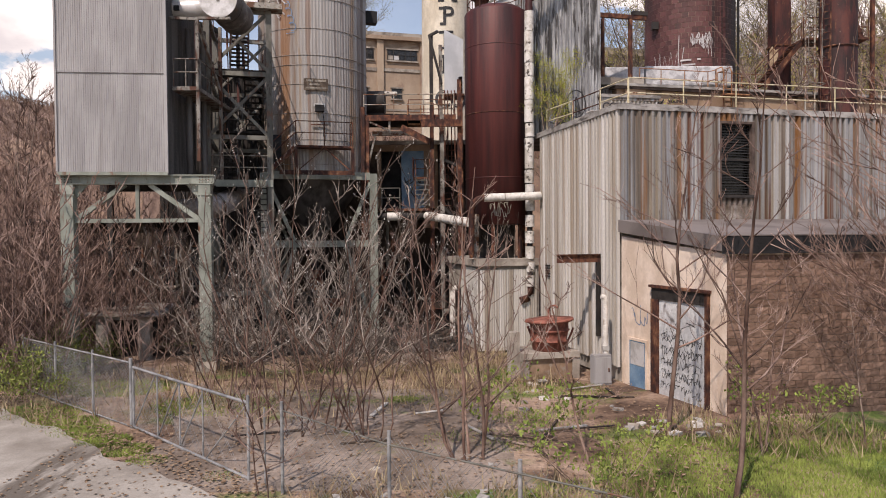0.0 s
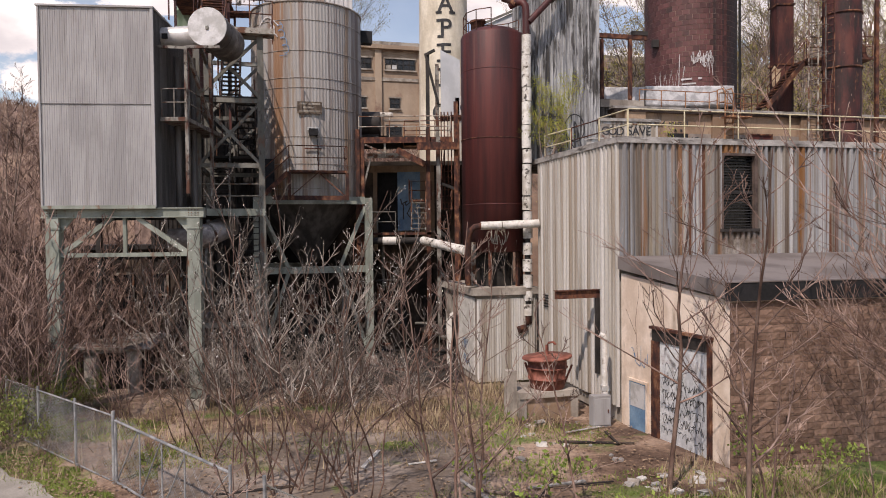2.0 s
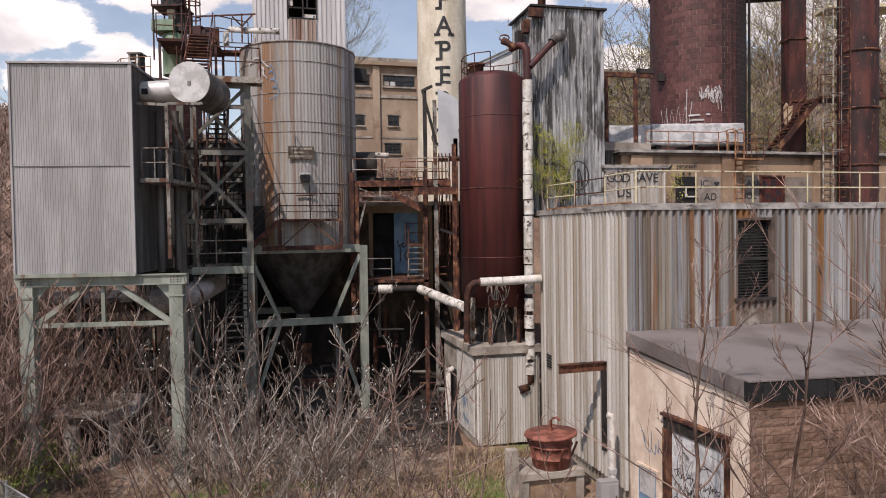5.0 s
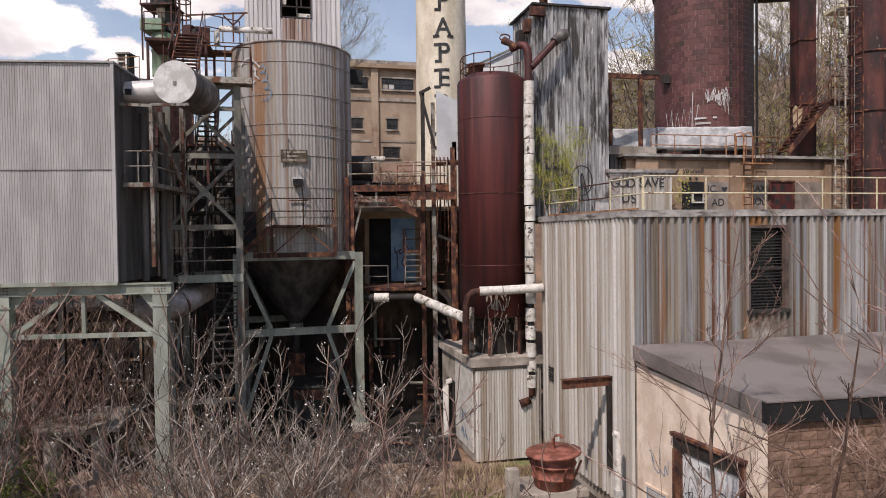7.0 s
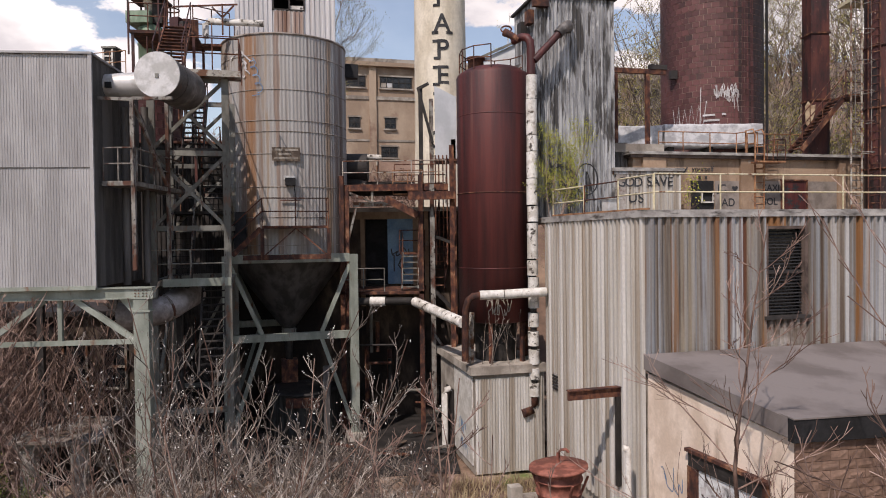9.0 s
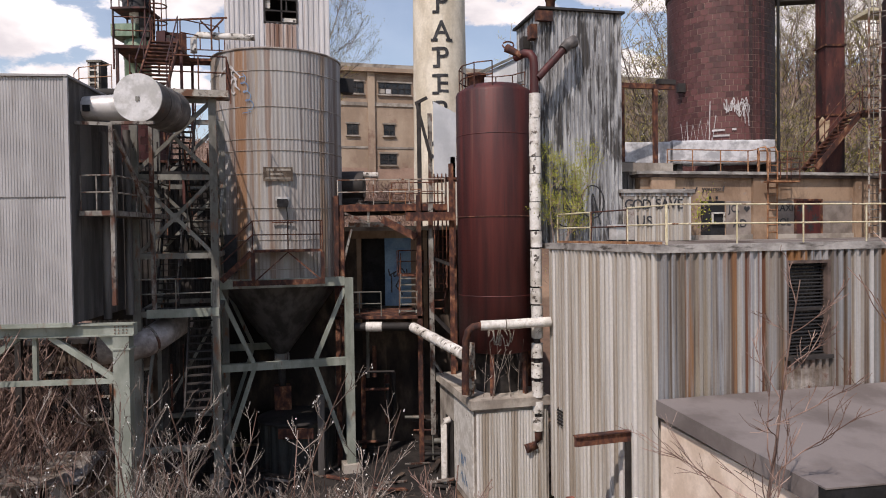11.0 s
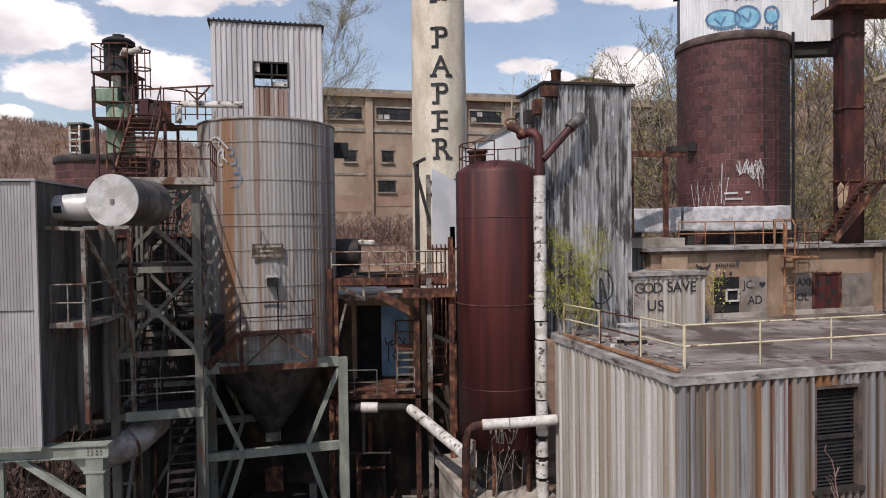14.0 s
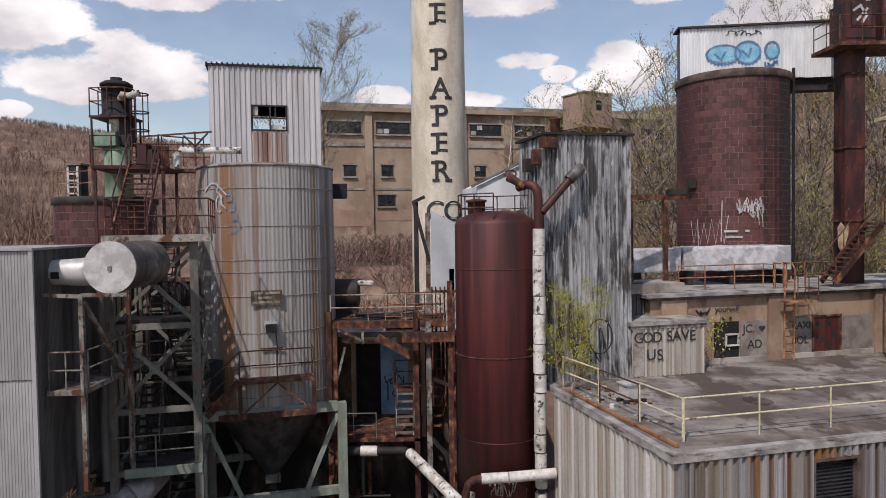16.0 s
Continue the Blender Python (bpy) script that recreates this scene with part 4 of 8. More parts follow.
bars("angle", [((0.35, 0.4, 0.06), (0.15, 6.5, 0.06))], 0.1, m_orange, kerb, h=0.07)
vent = thing("roof_vent_box", pose(6.12, 27.75, 8.73, 0, 0, 20), "small dented grey metal vent box on the roof", "vent")
boxed("box", (-0.22, 0.22, -0.2, 0.2, 0.12, 0.55), m_alu, vent)
boxed("hood", (-0.27, 0.27, -0.26, 0.25, 0.55, 0.6), m_alu, vent)
bars("foot", [((-0.3, -0.18, 0.06), (0.45, -0.18, 0.06)), ((-0.3, 0.18, 0.06), (0.45, 0.18, 0.06))], 0.1, m_dark, vent)
hollow = thing("roof_hollow", pose(9.9, 27.66, 8.736), "dark mossy hollow in the roof felt", "roof patch")
bm = bmesh.new()
rim = [bm.verts.new(((0.42 + 0.09 * noise.noise((k * 0.9, 2.0, 0.0))) * math.cos(k * 0.3142), (0.5 + 0.12 * noise.noise((k * 0.9, 7.0, 0.0))) * math.sin(k * 0.3142), 0)) for k in range(20)]
mid = bm.verts.new((0, 0, 0.03))
for k in range(20):
    bm.faces.new((rim[k], rim[(k + 1) % 20], mid))
part("moss", bm, m_boiler2, hollow)
rng = random.Random(5)
for i in range(90):
    bm = bmesh.new()
    s = rng.uniform(0.03, 0.11) if i < 25 else rng.uniform(0.02, 0.06)
    add_box(bm, -s, s, -s * rng.uniform(0.4, 1), s * 0.8, 0, s * rng.uniform(0.3, 0.8))
    ob = part("debris", bm, rng.choice((m_litter, m_concrete, m_rust)))
    u, v = rng.uniform(0.35, 1.9), (rng.uniform(1.5, 6.8) if i < 25 else rng.gauss(5.4, 0.7))
    c, s2 = math.cos(radians(SITE)), math.sin(radians(SITE))
    ob.matrix_world = pose(5.88 + u * c - v * s2, 23.0 + u * s2 + v * c, 8.728, 0, 0, rng.uniform(0, 180))
    tagged(ob, "small piece of rubble lying on the flat roof", "rubble", "roof rubble")
side = thing("wall_vent")
side.parent, side.matrix_local = annex, pose(-0.08, 5.9, 3.1, 0, 0, -90)
boxed("frame", (-0.25, 0.25, 0.0, 0.04, 0, 0.62), m_annex, side)
for i in range(5):
    boxed("slat", (-0.22, 0.22, -0.05, 0.0, 0.07 + i * 0.11, 0.12 + i * 0.11), m_dark, side)
beam = thing("bracket_beam", pose(5.5, 24.25, 3.45, 0, 0, 17), "rusty steel beam projecting from the sheet wall", "steel beam")
boxed("web", (-1.65, 0.0, -0.04, 0.04, 0.0, 0.26), m_rust, beam)
boxed("flange", (-1.65, 0.0, -0.11, 0.11, 0.26, 0.29), m_rust, beam)
boxed("upright", (-0.13, 0.0, -0.05, 0.07, -2.6, 0.0), m_dark, beam)
riser = thing("white_vent_riser", pose(5.35, 22.85, -0.5), "white painted vent riser pipe with a bent top", "pipe")
bm = bmesh.new()
add_tube(bm, [(0, 0, 0.5), (0, 0, 2.75), (-0.03, 0, 2.86), (-0.14, 0, 2.88)], 0.085, 12)
part("pipe", bm, m_pvc, riser)
boxed("collar", (-0.11, 0.11, -0.11, 0.11, 1.1, 1.25), m_alu, riser)
panel = thing("grey_cabinet", pose(5.15, 22.55, -0.5, 0, 0, SITE), "weathered grey sheet cabinet against the wall", "cabinet")
boxed("body", (-0.3, 0.3, -0.12, 0.2, 0, 1.0), m_cladding, panel)
boxed("door", (-0.26, 0.26, -0.15, -0.12, 0.08, 0.92), m_cladding, panel)
boxed("latch", (0.17, 0.21, -0.17, -0.15, 0.45, 0.57), m_rust, panel)

# ---- pump house ----
for d in ((0.02, 2.6, 0, 0.02, 0.2, 3.5),):
    sheet_wall("front_sheet", pump, pose(0, -0.03, 0), spans(0.05, 2.6, 4, 0.0, 3.45), m_annex_side, 0.1, 0.03)
boxed("side_render", (-0.05, 0.0, 0.1, 2.6, 0.3, 3.5), m_pvc, pump, "flaking white painted render")
# dark sheet on the wall in place of the shaded doorway
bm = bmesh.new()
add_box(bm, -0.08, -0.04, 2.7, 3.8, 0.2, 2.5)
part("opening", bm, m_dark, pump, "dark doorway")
bm = bmesh.new()
add_tube(bm, [(-0.35, 3.0, 0), (-0.35, 3.0, 2.3), (-0.3, 3.0, 2.45), (-0.1, 3.0, 2.5)], 0.12, 10)
part("vent_pipe", bm, m_pvc, pump)
spray("graffiti", [scribble(rng, 0.5, 1.4, 1.2, 1.7, 4), scribble(rng, 0.6, 1.6, 0.5, 1.0, 5)], 0.02, m_sprayblue, pump, m=pose(-0.06, 2.3, 0, 0, 0, -90))

# ---- red tank: cap, rail, seams, graffiti ----
for z in (9.7, 6.9, 12.6):
    bm = bmesh.new()
    rr = 1.435 if z == 9.7 else 1.418
    add_lathe(bm, [(1.405, z - 0.02), (rr, z - 0.015), (rr, z + 0.015), (1.405, z + 0.02)], 56, caps=False)
    part("seam", bm, m_red if z != 9.7 else m_rust, red)
bm = bmesh.new()
add_lathe(bm, [(0.3, 14.3), (0.3, 14.85), (0.36, 14.86), (0.36, 14.93), (0.1, 14.98)], 20, -0.65, 0.1)
part("cap", bm, m_rust, red)
rail_run(red, [(1.28 * math.cos(a), 1.28 * math.sin(a), 14.15) for a in (i * math.pi / 6 + 0.4 for i in range(9))] , m_rust, 0.95, 0.7, 0.022)
for i in range(9):
    bm = bmesh.new()
    add_bar(bm, (0, 0, 0), (rng.uniform(0.2, 0.5), rng.uniform(-0.2, 0.2), rng.uniform(-0.05, 0.15)), 0.03, 0.08)
    part("scrap", bm, m_concrete, red, m=pose(rng.uniform(0.1, 0.8), rng.uniform(-0.4, 0.5), 14.5))
spray("graffiti", [scribble(rng, -0.3, 0.35, 5.3, 5.8, 7), scribble(rng, -0.25, 0.3, 5.2, 5.6, 6)], 0.013, m_signbar, red, wrap=1.41)
bm = bmesh.new()
add_bar(bm, (-1.05, -1.35, 3.45), (-1.0, -1.3, 5.3), 0.22, 0.12)
part("rusty_post", bm, m_cream, red)

# ---- pipes round the tank ----
white = thing("lagged_riser", pose(3.74, 29.75, 0), "white lagged vertical pipe with dark gaps between the sections", "pipe")
bm = bmesh.new()
add_tube(bm, [(0, 0, 1.9), (0, 0, 13.8)], 0.12, 12)
part("pipe", bm, m_dark, white)
z = 2.2
while z < 13.7:
    ln = rng.choice((0.55, 0.85, 0.95, 1.3)) if z > 5.5 else rng.uniform(0.4, 0.6)
    bm = bmesh.new()
    add_tube(bm, [(0, 0, 0), (0, 0, ln * 0.5), (0, 0, ln)], 0.2, 14)
    part("lagging", bm, m_lagging, white, m=pose(rng.uniform(-0.015, 0.015), 0, z))
    z += ln + rng.choice((0.02, 0.03, 0.06)) + (0.12 if z < 5.5 else 0)
bm = bmesh.new()
add_tube(bm, [(0, 0, 13.75), (0, 0, 14.9), (-0.02, 0.02, 15.15), (-0.12, 0.1, 15.32), (-0.3, 0.25, 15.38), (-0.6, 0.5, 15.3)], 0.15, 12)
part("top_bend", bm, m_red, white, "red oxide bend")
bm = bmesh.new()
add_tube(bm, [(0, 0, 2.2), (0, 0, 1.9), (-0.1, -0.05, 1.7), (-0.45, -0.2, 1.6)], 0.16, 10)
part("bottom_bend", bm, m_rust, white)
valve = thing("pipe_valve", pose(3.2, 29.9, 15.3), "dark rusty valve with a handwheel on the pipe bend", "valve")
bm = bmesh.new()
add_tube(bm, [(0.15, 0.1, 0), (-0.35, 0.4, 0.35)], 0.1, 8, 0.16)
part("body", bm, m_rust, valve)
bm = bmesh.new()
add_tube(bm, [(-0.3 + 0.2 * math.cos(a), 0.35, 0.45 + 0.12 * math.sin(a)) for a in (k * 0.6283 for k in range(11))], 0.03, 6)
part("handwheel", bm, m_rust, valve)
diag = thing("diagonal_red_pipe", pose(0, 0, 0), "red diagonal pipe with a pale bent end against the shed", "pipe")
bm = bmesh.new()
add_tube(bm, [(3.85, 29.72, 14.45), (4.9, 30.1, 15.6)], 0.13, 12)
part("pipe", bm, m_red, diag)
bm = bmesh.new()
add_tube(bm, [(4.8, 30.07, 15.5), (5.05, 30.15, 15.78), (5.2, 30.3, 15.88), (5.28, 30.7, 15.9)], 0.19, 14)
part("bend", bm, m_drumside, diag)
cross = thing("lagged_cross_pipe", pose(0, 0, 0), "white lagged horizontal pipe with a rusty elbow", "pipe")
bm = bmesh.new()
add_tube(bm, [(1.75, 29.1, 5.98), (2.6, 29.15, 6.0)], 0.17, 14)
part("lagging", bm, m_pvc, cross)
bm = bmesh.new()
add_tube(bm, [(2.63, 29.15, 6.0), (4.15, 29.3, 6.06)], 0.17, 14)
part("lagging", bm, m_pvc, cross)
bm = bmesh.new()
add_tube(bm, [(1.78, 29.1, 5.98), (1.5, 29.1, 5.94), (1.33, 29.12, 5.8), (1.25, 29.15, 5.5), (1.22, 29.2, 5.0), (1.2, 29.3, 3.6)], 0.13, 12)
part("elbow", bm, m_rust, cross)
slant = thing("lagged_slant_pipe", pose(0, 0, 0), "white lagged pipe slanting down from the platforms", "pipe")
for a, b in ((0.0, 0.3), (0.32, 0.66), (0.68, 1.0)):
    bm = bmesh.new()
    p, q = Vector((-0.75, 33.6, 5.35)), Vector((1.15, 29.5, 4.95))
    add_tube(bm, [p.lerp(q, a), p.lerp(q, b)], 0.2, 14)
    part("lagging", bm, m_lagging, slant)
bm = bmesh.new()
add_tube(bm, [(-3.2, 34.0, 5.35), (-1.0, 33.9, 5.35), (-0.7, 33.5, 5.34)], 0.17, 10)
part("pipe", bm, m_dark, slant)
bm = bmesh.new()
add_tube(bm, [(-2.7, 33.98, 5.35), (-2.05, 33.95, 5.35)], 0.2, 12)
part("lagging", bm, m_pvc, slant)

# ---- tower shed: corner fittings, stack, graffiti ----
stack = thing("roof_stack", pose(4.6, 31.5, 17.05), "short dark rusty roof stack", "stack")
bm = bmesh.new()
add_lathe(bm, [(0.17, 0), (0.17, 0.62), (0.2, 0.63), (0.2, 0.68)], 20)
part("pipe", bm, m_rust, stack)
fit_ = thing("corner_fittings", pose(4.1, 30.5, 16.0, 0, 0, 13), "rusty brackets and fittings on the shed corner", "bracket")
boxed("bracket", (-0.25, 0.35, -0.25, -0.06, 0.6, 0.95), m_rust, fit_)
boxed("bracket", (-0.3, -0.06, 0.2, 0.6, 0.1, 0.6), m_rust, fit_)
boxed("lamp", (-0.35, -0.1, 0.9, 1.3, -0.1, 0.35), m_dark, fit_)
spray("graffiti", [scribble(rng, 0.9, 2.2, 0.7, 2.0, 3), [(0.9 + 0.6 * math.cos(a), 1.4 + 0.7 * math.sin(a)) for a in (k * 0.4 for k in range(17))], [(1.9 + 0.45 * math.cos(a), 1.6 + 0.6 * math.sin(a)) for a in (k * 0.4 for k in range(17))],
                   [(0.4, 2.3), (0.5, 2.0), (0.7, 2.3), (0.75, 2.0)]], 0.025, m_sprayblack, tower, at=-0.06)
lean = thing("white_lean_to", pose(2.0, 34.4, 9.3, 0, 0, 10), "white corrugated lean-to with a sloping roof", "shed")
bm = bmesh.new()
add_prism(bm, [(0, 0), (1.9, 0), (1.9, 3), (0, 3)], 0, [6.3, 7.2, 7.2, 6.3])
part("wall", bm, m_white, lean)
bars("eave", [((-0.25, -0.06, 6.28), (1.95, -0.06, 7.3))], 0.1, m_greysteel, lean)

# ---- small shed on the roof, with the plea ----
shed = thing("roof_shed", pose(7.1, 31.02, 8.7, 0, 0, 12), "small white ribbed shed with black painted words on the roof", "shed")
sheet_wall("front_wall", shed, pose(0, 0, 0), spans(0, 2.75, 3, 0.05, 1.75), m_annex_side, 0.19, 0.05)
boxed("core", (0.05, 2.7, 0.03, 1.9, 0, 1.7), m_grimy_shaded, shed)
boxed("roof", (-0.1, 2.85, -0.12, 2.0, 1.82, 1.95), m_edge, shed)
boxed("eave", (-0.05, 2.8, -0.07, 1.95, 1.7, 1.82), m_annex, shed)
boxed("stained_panel", (0.0, 0.42, -0.058, -0.052, 0.05, 1.7), m_litter2, shed)
for body, size, x, z in (("G", 0.52, 0.22, 1.38), ("O", 0.52, 0.56, 1.38), ("D", 0.52, 0.92, 1.38), ("S", 0.52, 1.38, 1.4), ("A", 0.52, 1.66, 1.39), ("V", 0.52, 1.98, 1.41), ("E", 0.52, 2.26, 1.39), ("U", 0.54, 0.68, 0.78), ("S", 0.54, 1.02, 0.76)):
    ob = new("lettering", text_mesh("lettering", body, size, m_sprayblack, weight=0.008))
    ob.parent, ob.matrix_local = shed, pose(x, -0.062, z)

dim_shed = thing("grey_ribbed_shed", pose(6.85, 32.75, 8.65, 0, 0, 10), "dark grey ribbed shed with a concrete slab roof", "shed")
sheet_wall("front_wall", dim_shed, pose(0, 0, 0), spans(0, 1.25, 2, 0, 3.2), m_grimy_shaded, 0.19, 0.05)
boxed("core", (0.03, 1.22, 0.03, 0.5, 0, 3.2), m_grimy_shaded, dim_shed)

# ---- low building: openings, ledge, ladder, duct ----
# the opening is a black sheet standing in for its dark inside
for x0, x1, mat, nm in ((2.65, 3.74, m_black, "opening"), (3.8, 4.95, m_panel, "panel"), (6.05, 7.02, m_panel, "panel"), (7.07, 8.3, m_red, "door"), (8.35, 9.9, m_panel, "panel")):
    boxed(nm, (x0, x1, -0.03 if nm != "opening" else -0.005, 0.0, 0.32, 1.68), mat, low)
for x in (0.4, 4.98, 9.95):
    boxed("pilaster", (x, x + 1.04, -0.14, 0.0, 0, 2.6), m_lowwall, low)
boxed("plinth", (1.5, 9.9, -0.1, 0.0, 0.06, 0.32), m_concrete, low)
bars("door_frame", [((7.04, -0.05, 0.32), (7.04, -0.05, 1.7)), ((8.33, -0.05, 0.32), (8.33, -0.05, 1.7)), ((7.0, -0.05, 1.72), (8.37, -0.05, 1.72))], 0.07, m_rust, low)
bars("window_bar", [((3.12, -0.06, 0.78), (3.7, -0.06, 0.78)), ((3.12, -0.06, 1.2), (3.7, -0.06, 1.2)), ((3.14, -0.06, 0.75), (3.14, -0.06, 1.22)), ((3.68, -0.06, 0.75), (3.68, -0.06, 1.22))], 0.06, m_lagging, low)
for body, size, x, z in (("JC.", 0.44, 4.15, 1.36), ("AD", 0.46, 4.42, 0.76), ("yourself", 0.32, 3.2, 2.16), ("KAXI", 0.40, 6.5, 1.38), ("BOL", 0.42, 6.45, 0.80)):
    ob = new("lettering", text_mesh("lettering", body, size, m_sprayblack, weight=0.008))
    ob.parent, ob.matrix_local = low, pose(x, -0.04, z)
bm = bmesh.new()
bm.faces.new([bm.verts.new((4.74 + 0.009 * 16 * math.sin(a) ** 3, -0.04, 1.36 + 0.009 * (13 * math.cos(a) - 5 * math.cos(2 * a) - 2 * math.cos(3 * a) - math.cos(4 * a)))) for a in (k * math.pi / 14 for k in range(28))])
part("painted_heart", bm, m_sprayblack, low)
spray("graffiti", [scribble(rng, 1.9, 2.5, 1.95, 2.25, 3), [(3.0, 1.86), (3.1, 1.76)], [(3.1, 1.86), (3.0, 1.76)], [(3.3, 1.86), (3.4, 1.76)], [(3.4, 1.86), (3.3, 1.76)]] + [[(cx + 0.17 * math.cos(a) * s, cz + 0.19 * math.sin(a) * s) for s in (-1, 1)] for cx, cz in ((7.32, 1.32), (7.75, 1.4), (8.02, 0.95), (7.45, 0.8), (7.8, 0.58)) for a in (0.3, 1.35, 2.4)],
      0.03, m_sprayblack, low, at=-0.042)
ladder = thing("rusty_ladder", pose(8.2, 32.62, 8.7, 0, 0, SITE), "rusty orange wall ladder with hoop handrails", "ladder")
pipes("stile", [[(x, -0.3, 0), (x, -0.35, 3.5), (x, -0.2, 3.75), (x, 0.25, 3.75), (x, 0.25, 2.75)] for x in (5.5, 5.95)], 0.035, m_orange, ladder)
pipes("rung", [[(5.5, -0.32, 0.3 + 0.3 * i), (5.95, -0.32, 0.3 + 0.3 * i)] for i in range(10)], 0.02, m_orange, ladder)
boxed("landing", (5.25, 6.5, -0.95, -0.4, 2.28, 2.34), m_orange, ladder)
rail_run(ladder, [(6.0, -0.45, 2.34), (6.5, -0.45, 2.34), (6.5, -0.93, 2.34), (5.9, -0.93, 2.34)], m_rust, 0.9, 0.5, 0.02)
ledge = thing("ledge_railing", pose(8.2, 32.62, 11.44, 0, 0, SITE), "rusty yellow railing along the ledge roof", "railing")
rail_run(ledge, [(1.55, 0.6, 0), (2.7, 0.6, 0), (5.3, 0.6, 0), (5.45, 0.15, 0)], m_orange, 0.95, 1.3)
rail_run(ledge, [(6.0, 0.15, 0), (5.85, 0.6, 0), (8.6, 0.6, 0)], m_orange, 0.95, 1.4)
duct = thing("wrapped_duct", pose(8.4, 35.7, 11.45, 0, 0, 2), "long horizontal duct wrapped in crumpled silver tarp", "duct")


def wrapped_box(x0, x1, yc, z0, half, height, n):
    """A boxy bundle in crumpled sheeting."""
    bm = bmesh.new()
    cols = []
    for i in range(n + 1):
        x = x0 + (x1 - x0) * i / n
        ring = []
        for k in range(28):
            a = (k + 0.5) * 2 * math.pi / 28
            c, s = math.cos(a), math.sin(a)
            y, z = math.copysign(abs(c) ** 0.14, c) * half, (1 + math.copysign(abs(s) ** 0.14, s)) * height / 2
            j = 0.035 * noise.noise((x * 1.6, y * 2.0 + yc, z * 2.0)) + rng.uniform(-0.008, 0.008)
            ring.append(bm.verts.new((x + rng.uniform(-0.03, 0.03), yc + y + j, z0 + z + j)))
        cols.append(ring)
    for p, q in zip(cols, cols[1:]):
        for k in range(28):
            bm.faces.new((p[k], p[(k + 1) % 28], q[(k + 1) % 28], q[k]))
    bm.faces.new(cols[0]), bm.faces.new(cols[-1])
    return bm


part("wrapping", wrapped_box(2.15, 6.65, 0.7, 0.58, 0.62, 1.02, 34), m_tarp, duct)
part("wrapping", wrapped_box(0.05, 2.02, 0.7, 0.55, 0.6, 1.0, 18), m_tarp, duct)
for x in (0.2, 2.4, 4.2, 6.4):
    boxed("cradle", (x, x + 0.25, 0.3, 1.2, -0.1, 0.6), m_dark, duct)
base2 = thing("roof_plant_deck", pose(8.2, 33.6, 11.4, 0, 0, SITE), "pale concrete plinth under the duct", "plinth")
boxed("slab", (-0.9, 1.35, -0.7, 1.2, 0.05, 0.4), m_concrete, base2)
tee = thing("rusty_pipe_gantry", pose(9.3, 34.3, 9, 0, 0, SITE), "rusty steel post and beam gantry", "gantry")
boxed("post", (-0.08, 0.08, -0.08, 0.08, 0, 6.1), m_rust, tee)
boxed("post", (-1.55, -1.42, -0.08, 0.08, 0, 5.9), m_rust, tee)
boxed("beam", (-1.7, 0.9, -0.09, 0.09, 5.95, 6.15), m_rust, tee)
boxed("cap", (0.1, 0.9, -0.12, 0.12, 6.15, 6.35), m_dark, tee)
# ---- stair tower of grey-green steel ----
st = thing("stair_tower", pose(-9.5, 28.2, -0.5, 0, 0, 14), "open steel stair tower with cross braces and rusty railings", "stair tower")
W, D = 2.45, 4.6
for x, y in ((0, 0), (W, 0), (0, D), (W, D)):
    boxed("column", (x - 0.12, x + 0.12, y - 0.12, y + 0.12, 0, 14.2), m_greysteel, st)
for z in (2.6, 7.1, 9.0, 11.6, 14.15):
    for y in (0, D):
        boxed("beam", (0.12, W - 0.12, y - 0.07, y + 0.07, z - 0.09, z + 0.09), m_greysteel, st)
    for x in (0, W):
        if x == 0 or z < 11:
            boxed("beam", (x - 0.07, x + 0.07, 0.12, D - 0.12, z - 0.09, z + 0.09), m_greysteel, st)
for y in (-0.02, D):
    bars("brace", [((0.05, y, 9.05), (W - 0.05, y, 11.5)), ((W - 0.05, y + 0.02, 9.05), (0.05, y + 0.02, 11.5)), ((0.05, y, 11.75), (W - 0.05, y, 14.1)), ((W - 0.05, y + 0.02, 11.75), (1.25, y + 0.02, 12.9))], 0.12, m_greysteel, st)
bars("brace", [((W, 0.1, 9.05), (W, D - 0.1, 11.5)), ((W, D - 0.1, 9.05), (W, 0.1, 11.5)), ((0, 0.1, 2.7), (0, D - 0.1, 7)), ((0.05, D, 2.7), (W - 0.05, D, 7))], 0.11, m_greysteel, st)
boxed("gusset", (W / 2 - 0.16, W / 2 + 0.16, -0.05, -0.03, 10.12, 10.42), m_greysteel, st)
# decks
boxed("deck", (-0.1, W + 0.55, -0.45, 0.25, 14.2, 14.42), m_cream, st, "chipped cream edged deck")
boxed("edge_beam", (0.3, W + 0.1, -0.17, -0.07, 6.98, 7.26), m_green, st)
boxed("deck", (0.4, W, -0.07, 1.5, 7.1, 7.16), m_dark, st)
boxed("deck", (0.1, W, 3.0, D, 9.6, 9.7), m_dark, st)
boxed("deck", (0.1, W, 0.1, 1.2, 11.7, 11.8), m_dark, st)
flight(st, (1.9, -1.0, 4.0), (1.9, 1.0, 7.1), 0.8, m_dark, 13, None)
flight(st, (0.7, 1.4, 7.2), (0.7, 3.4, 9.65), 0.75, m_dark, 11, m_walk)
flight(st, (1.8, 3.2, 9.65), (1.8, 1.1, 11.75), 0.75, m_dark, 10, m_rust)
flight(st, (1.2, 1.3, 11.8), (1.2, 3.6, 14.3), 0.75, m_dark, 11, m_rust)
rail_run(st, [(-0.05, -0.1, 7.25), (W, -0.1, 7.25)], m_greysteel, 1.0, 1.2)
rail_run(st, [(0.1, 3.0, 9.7), (W, 3.0, 9.7)], m_greysteel, 1.0, 1.2)
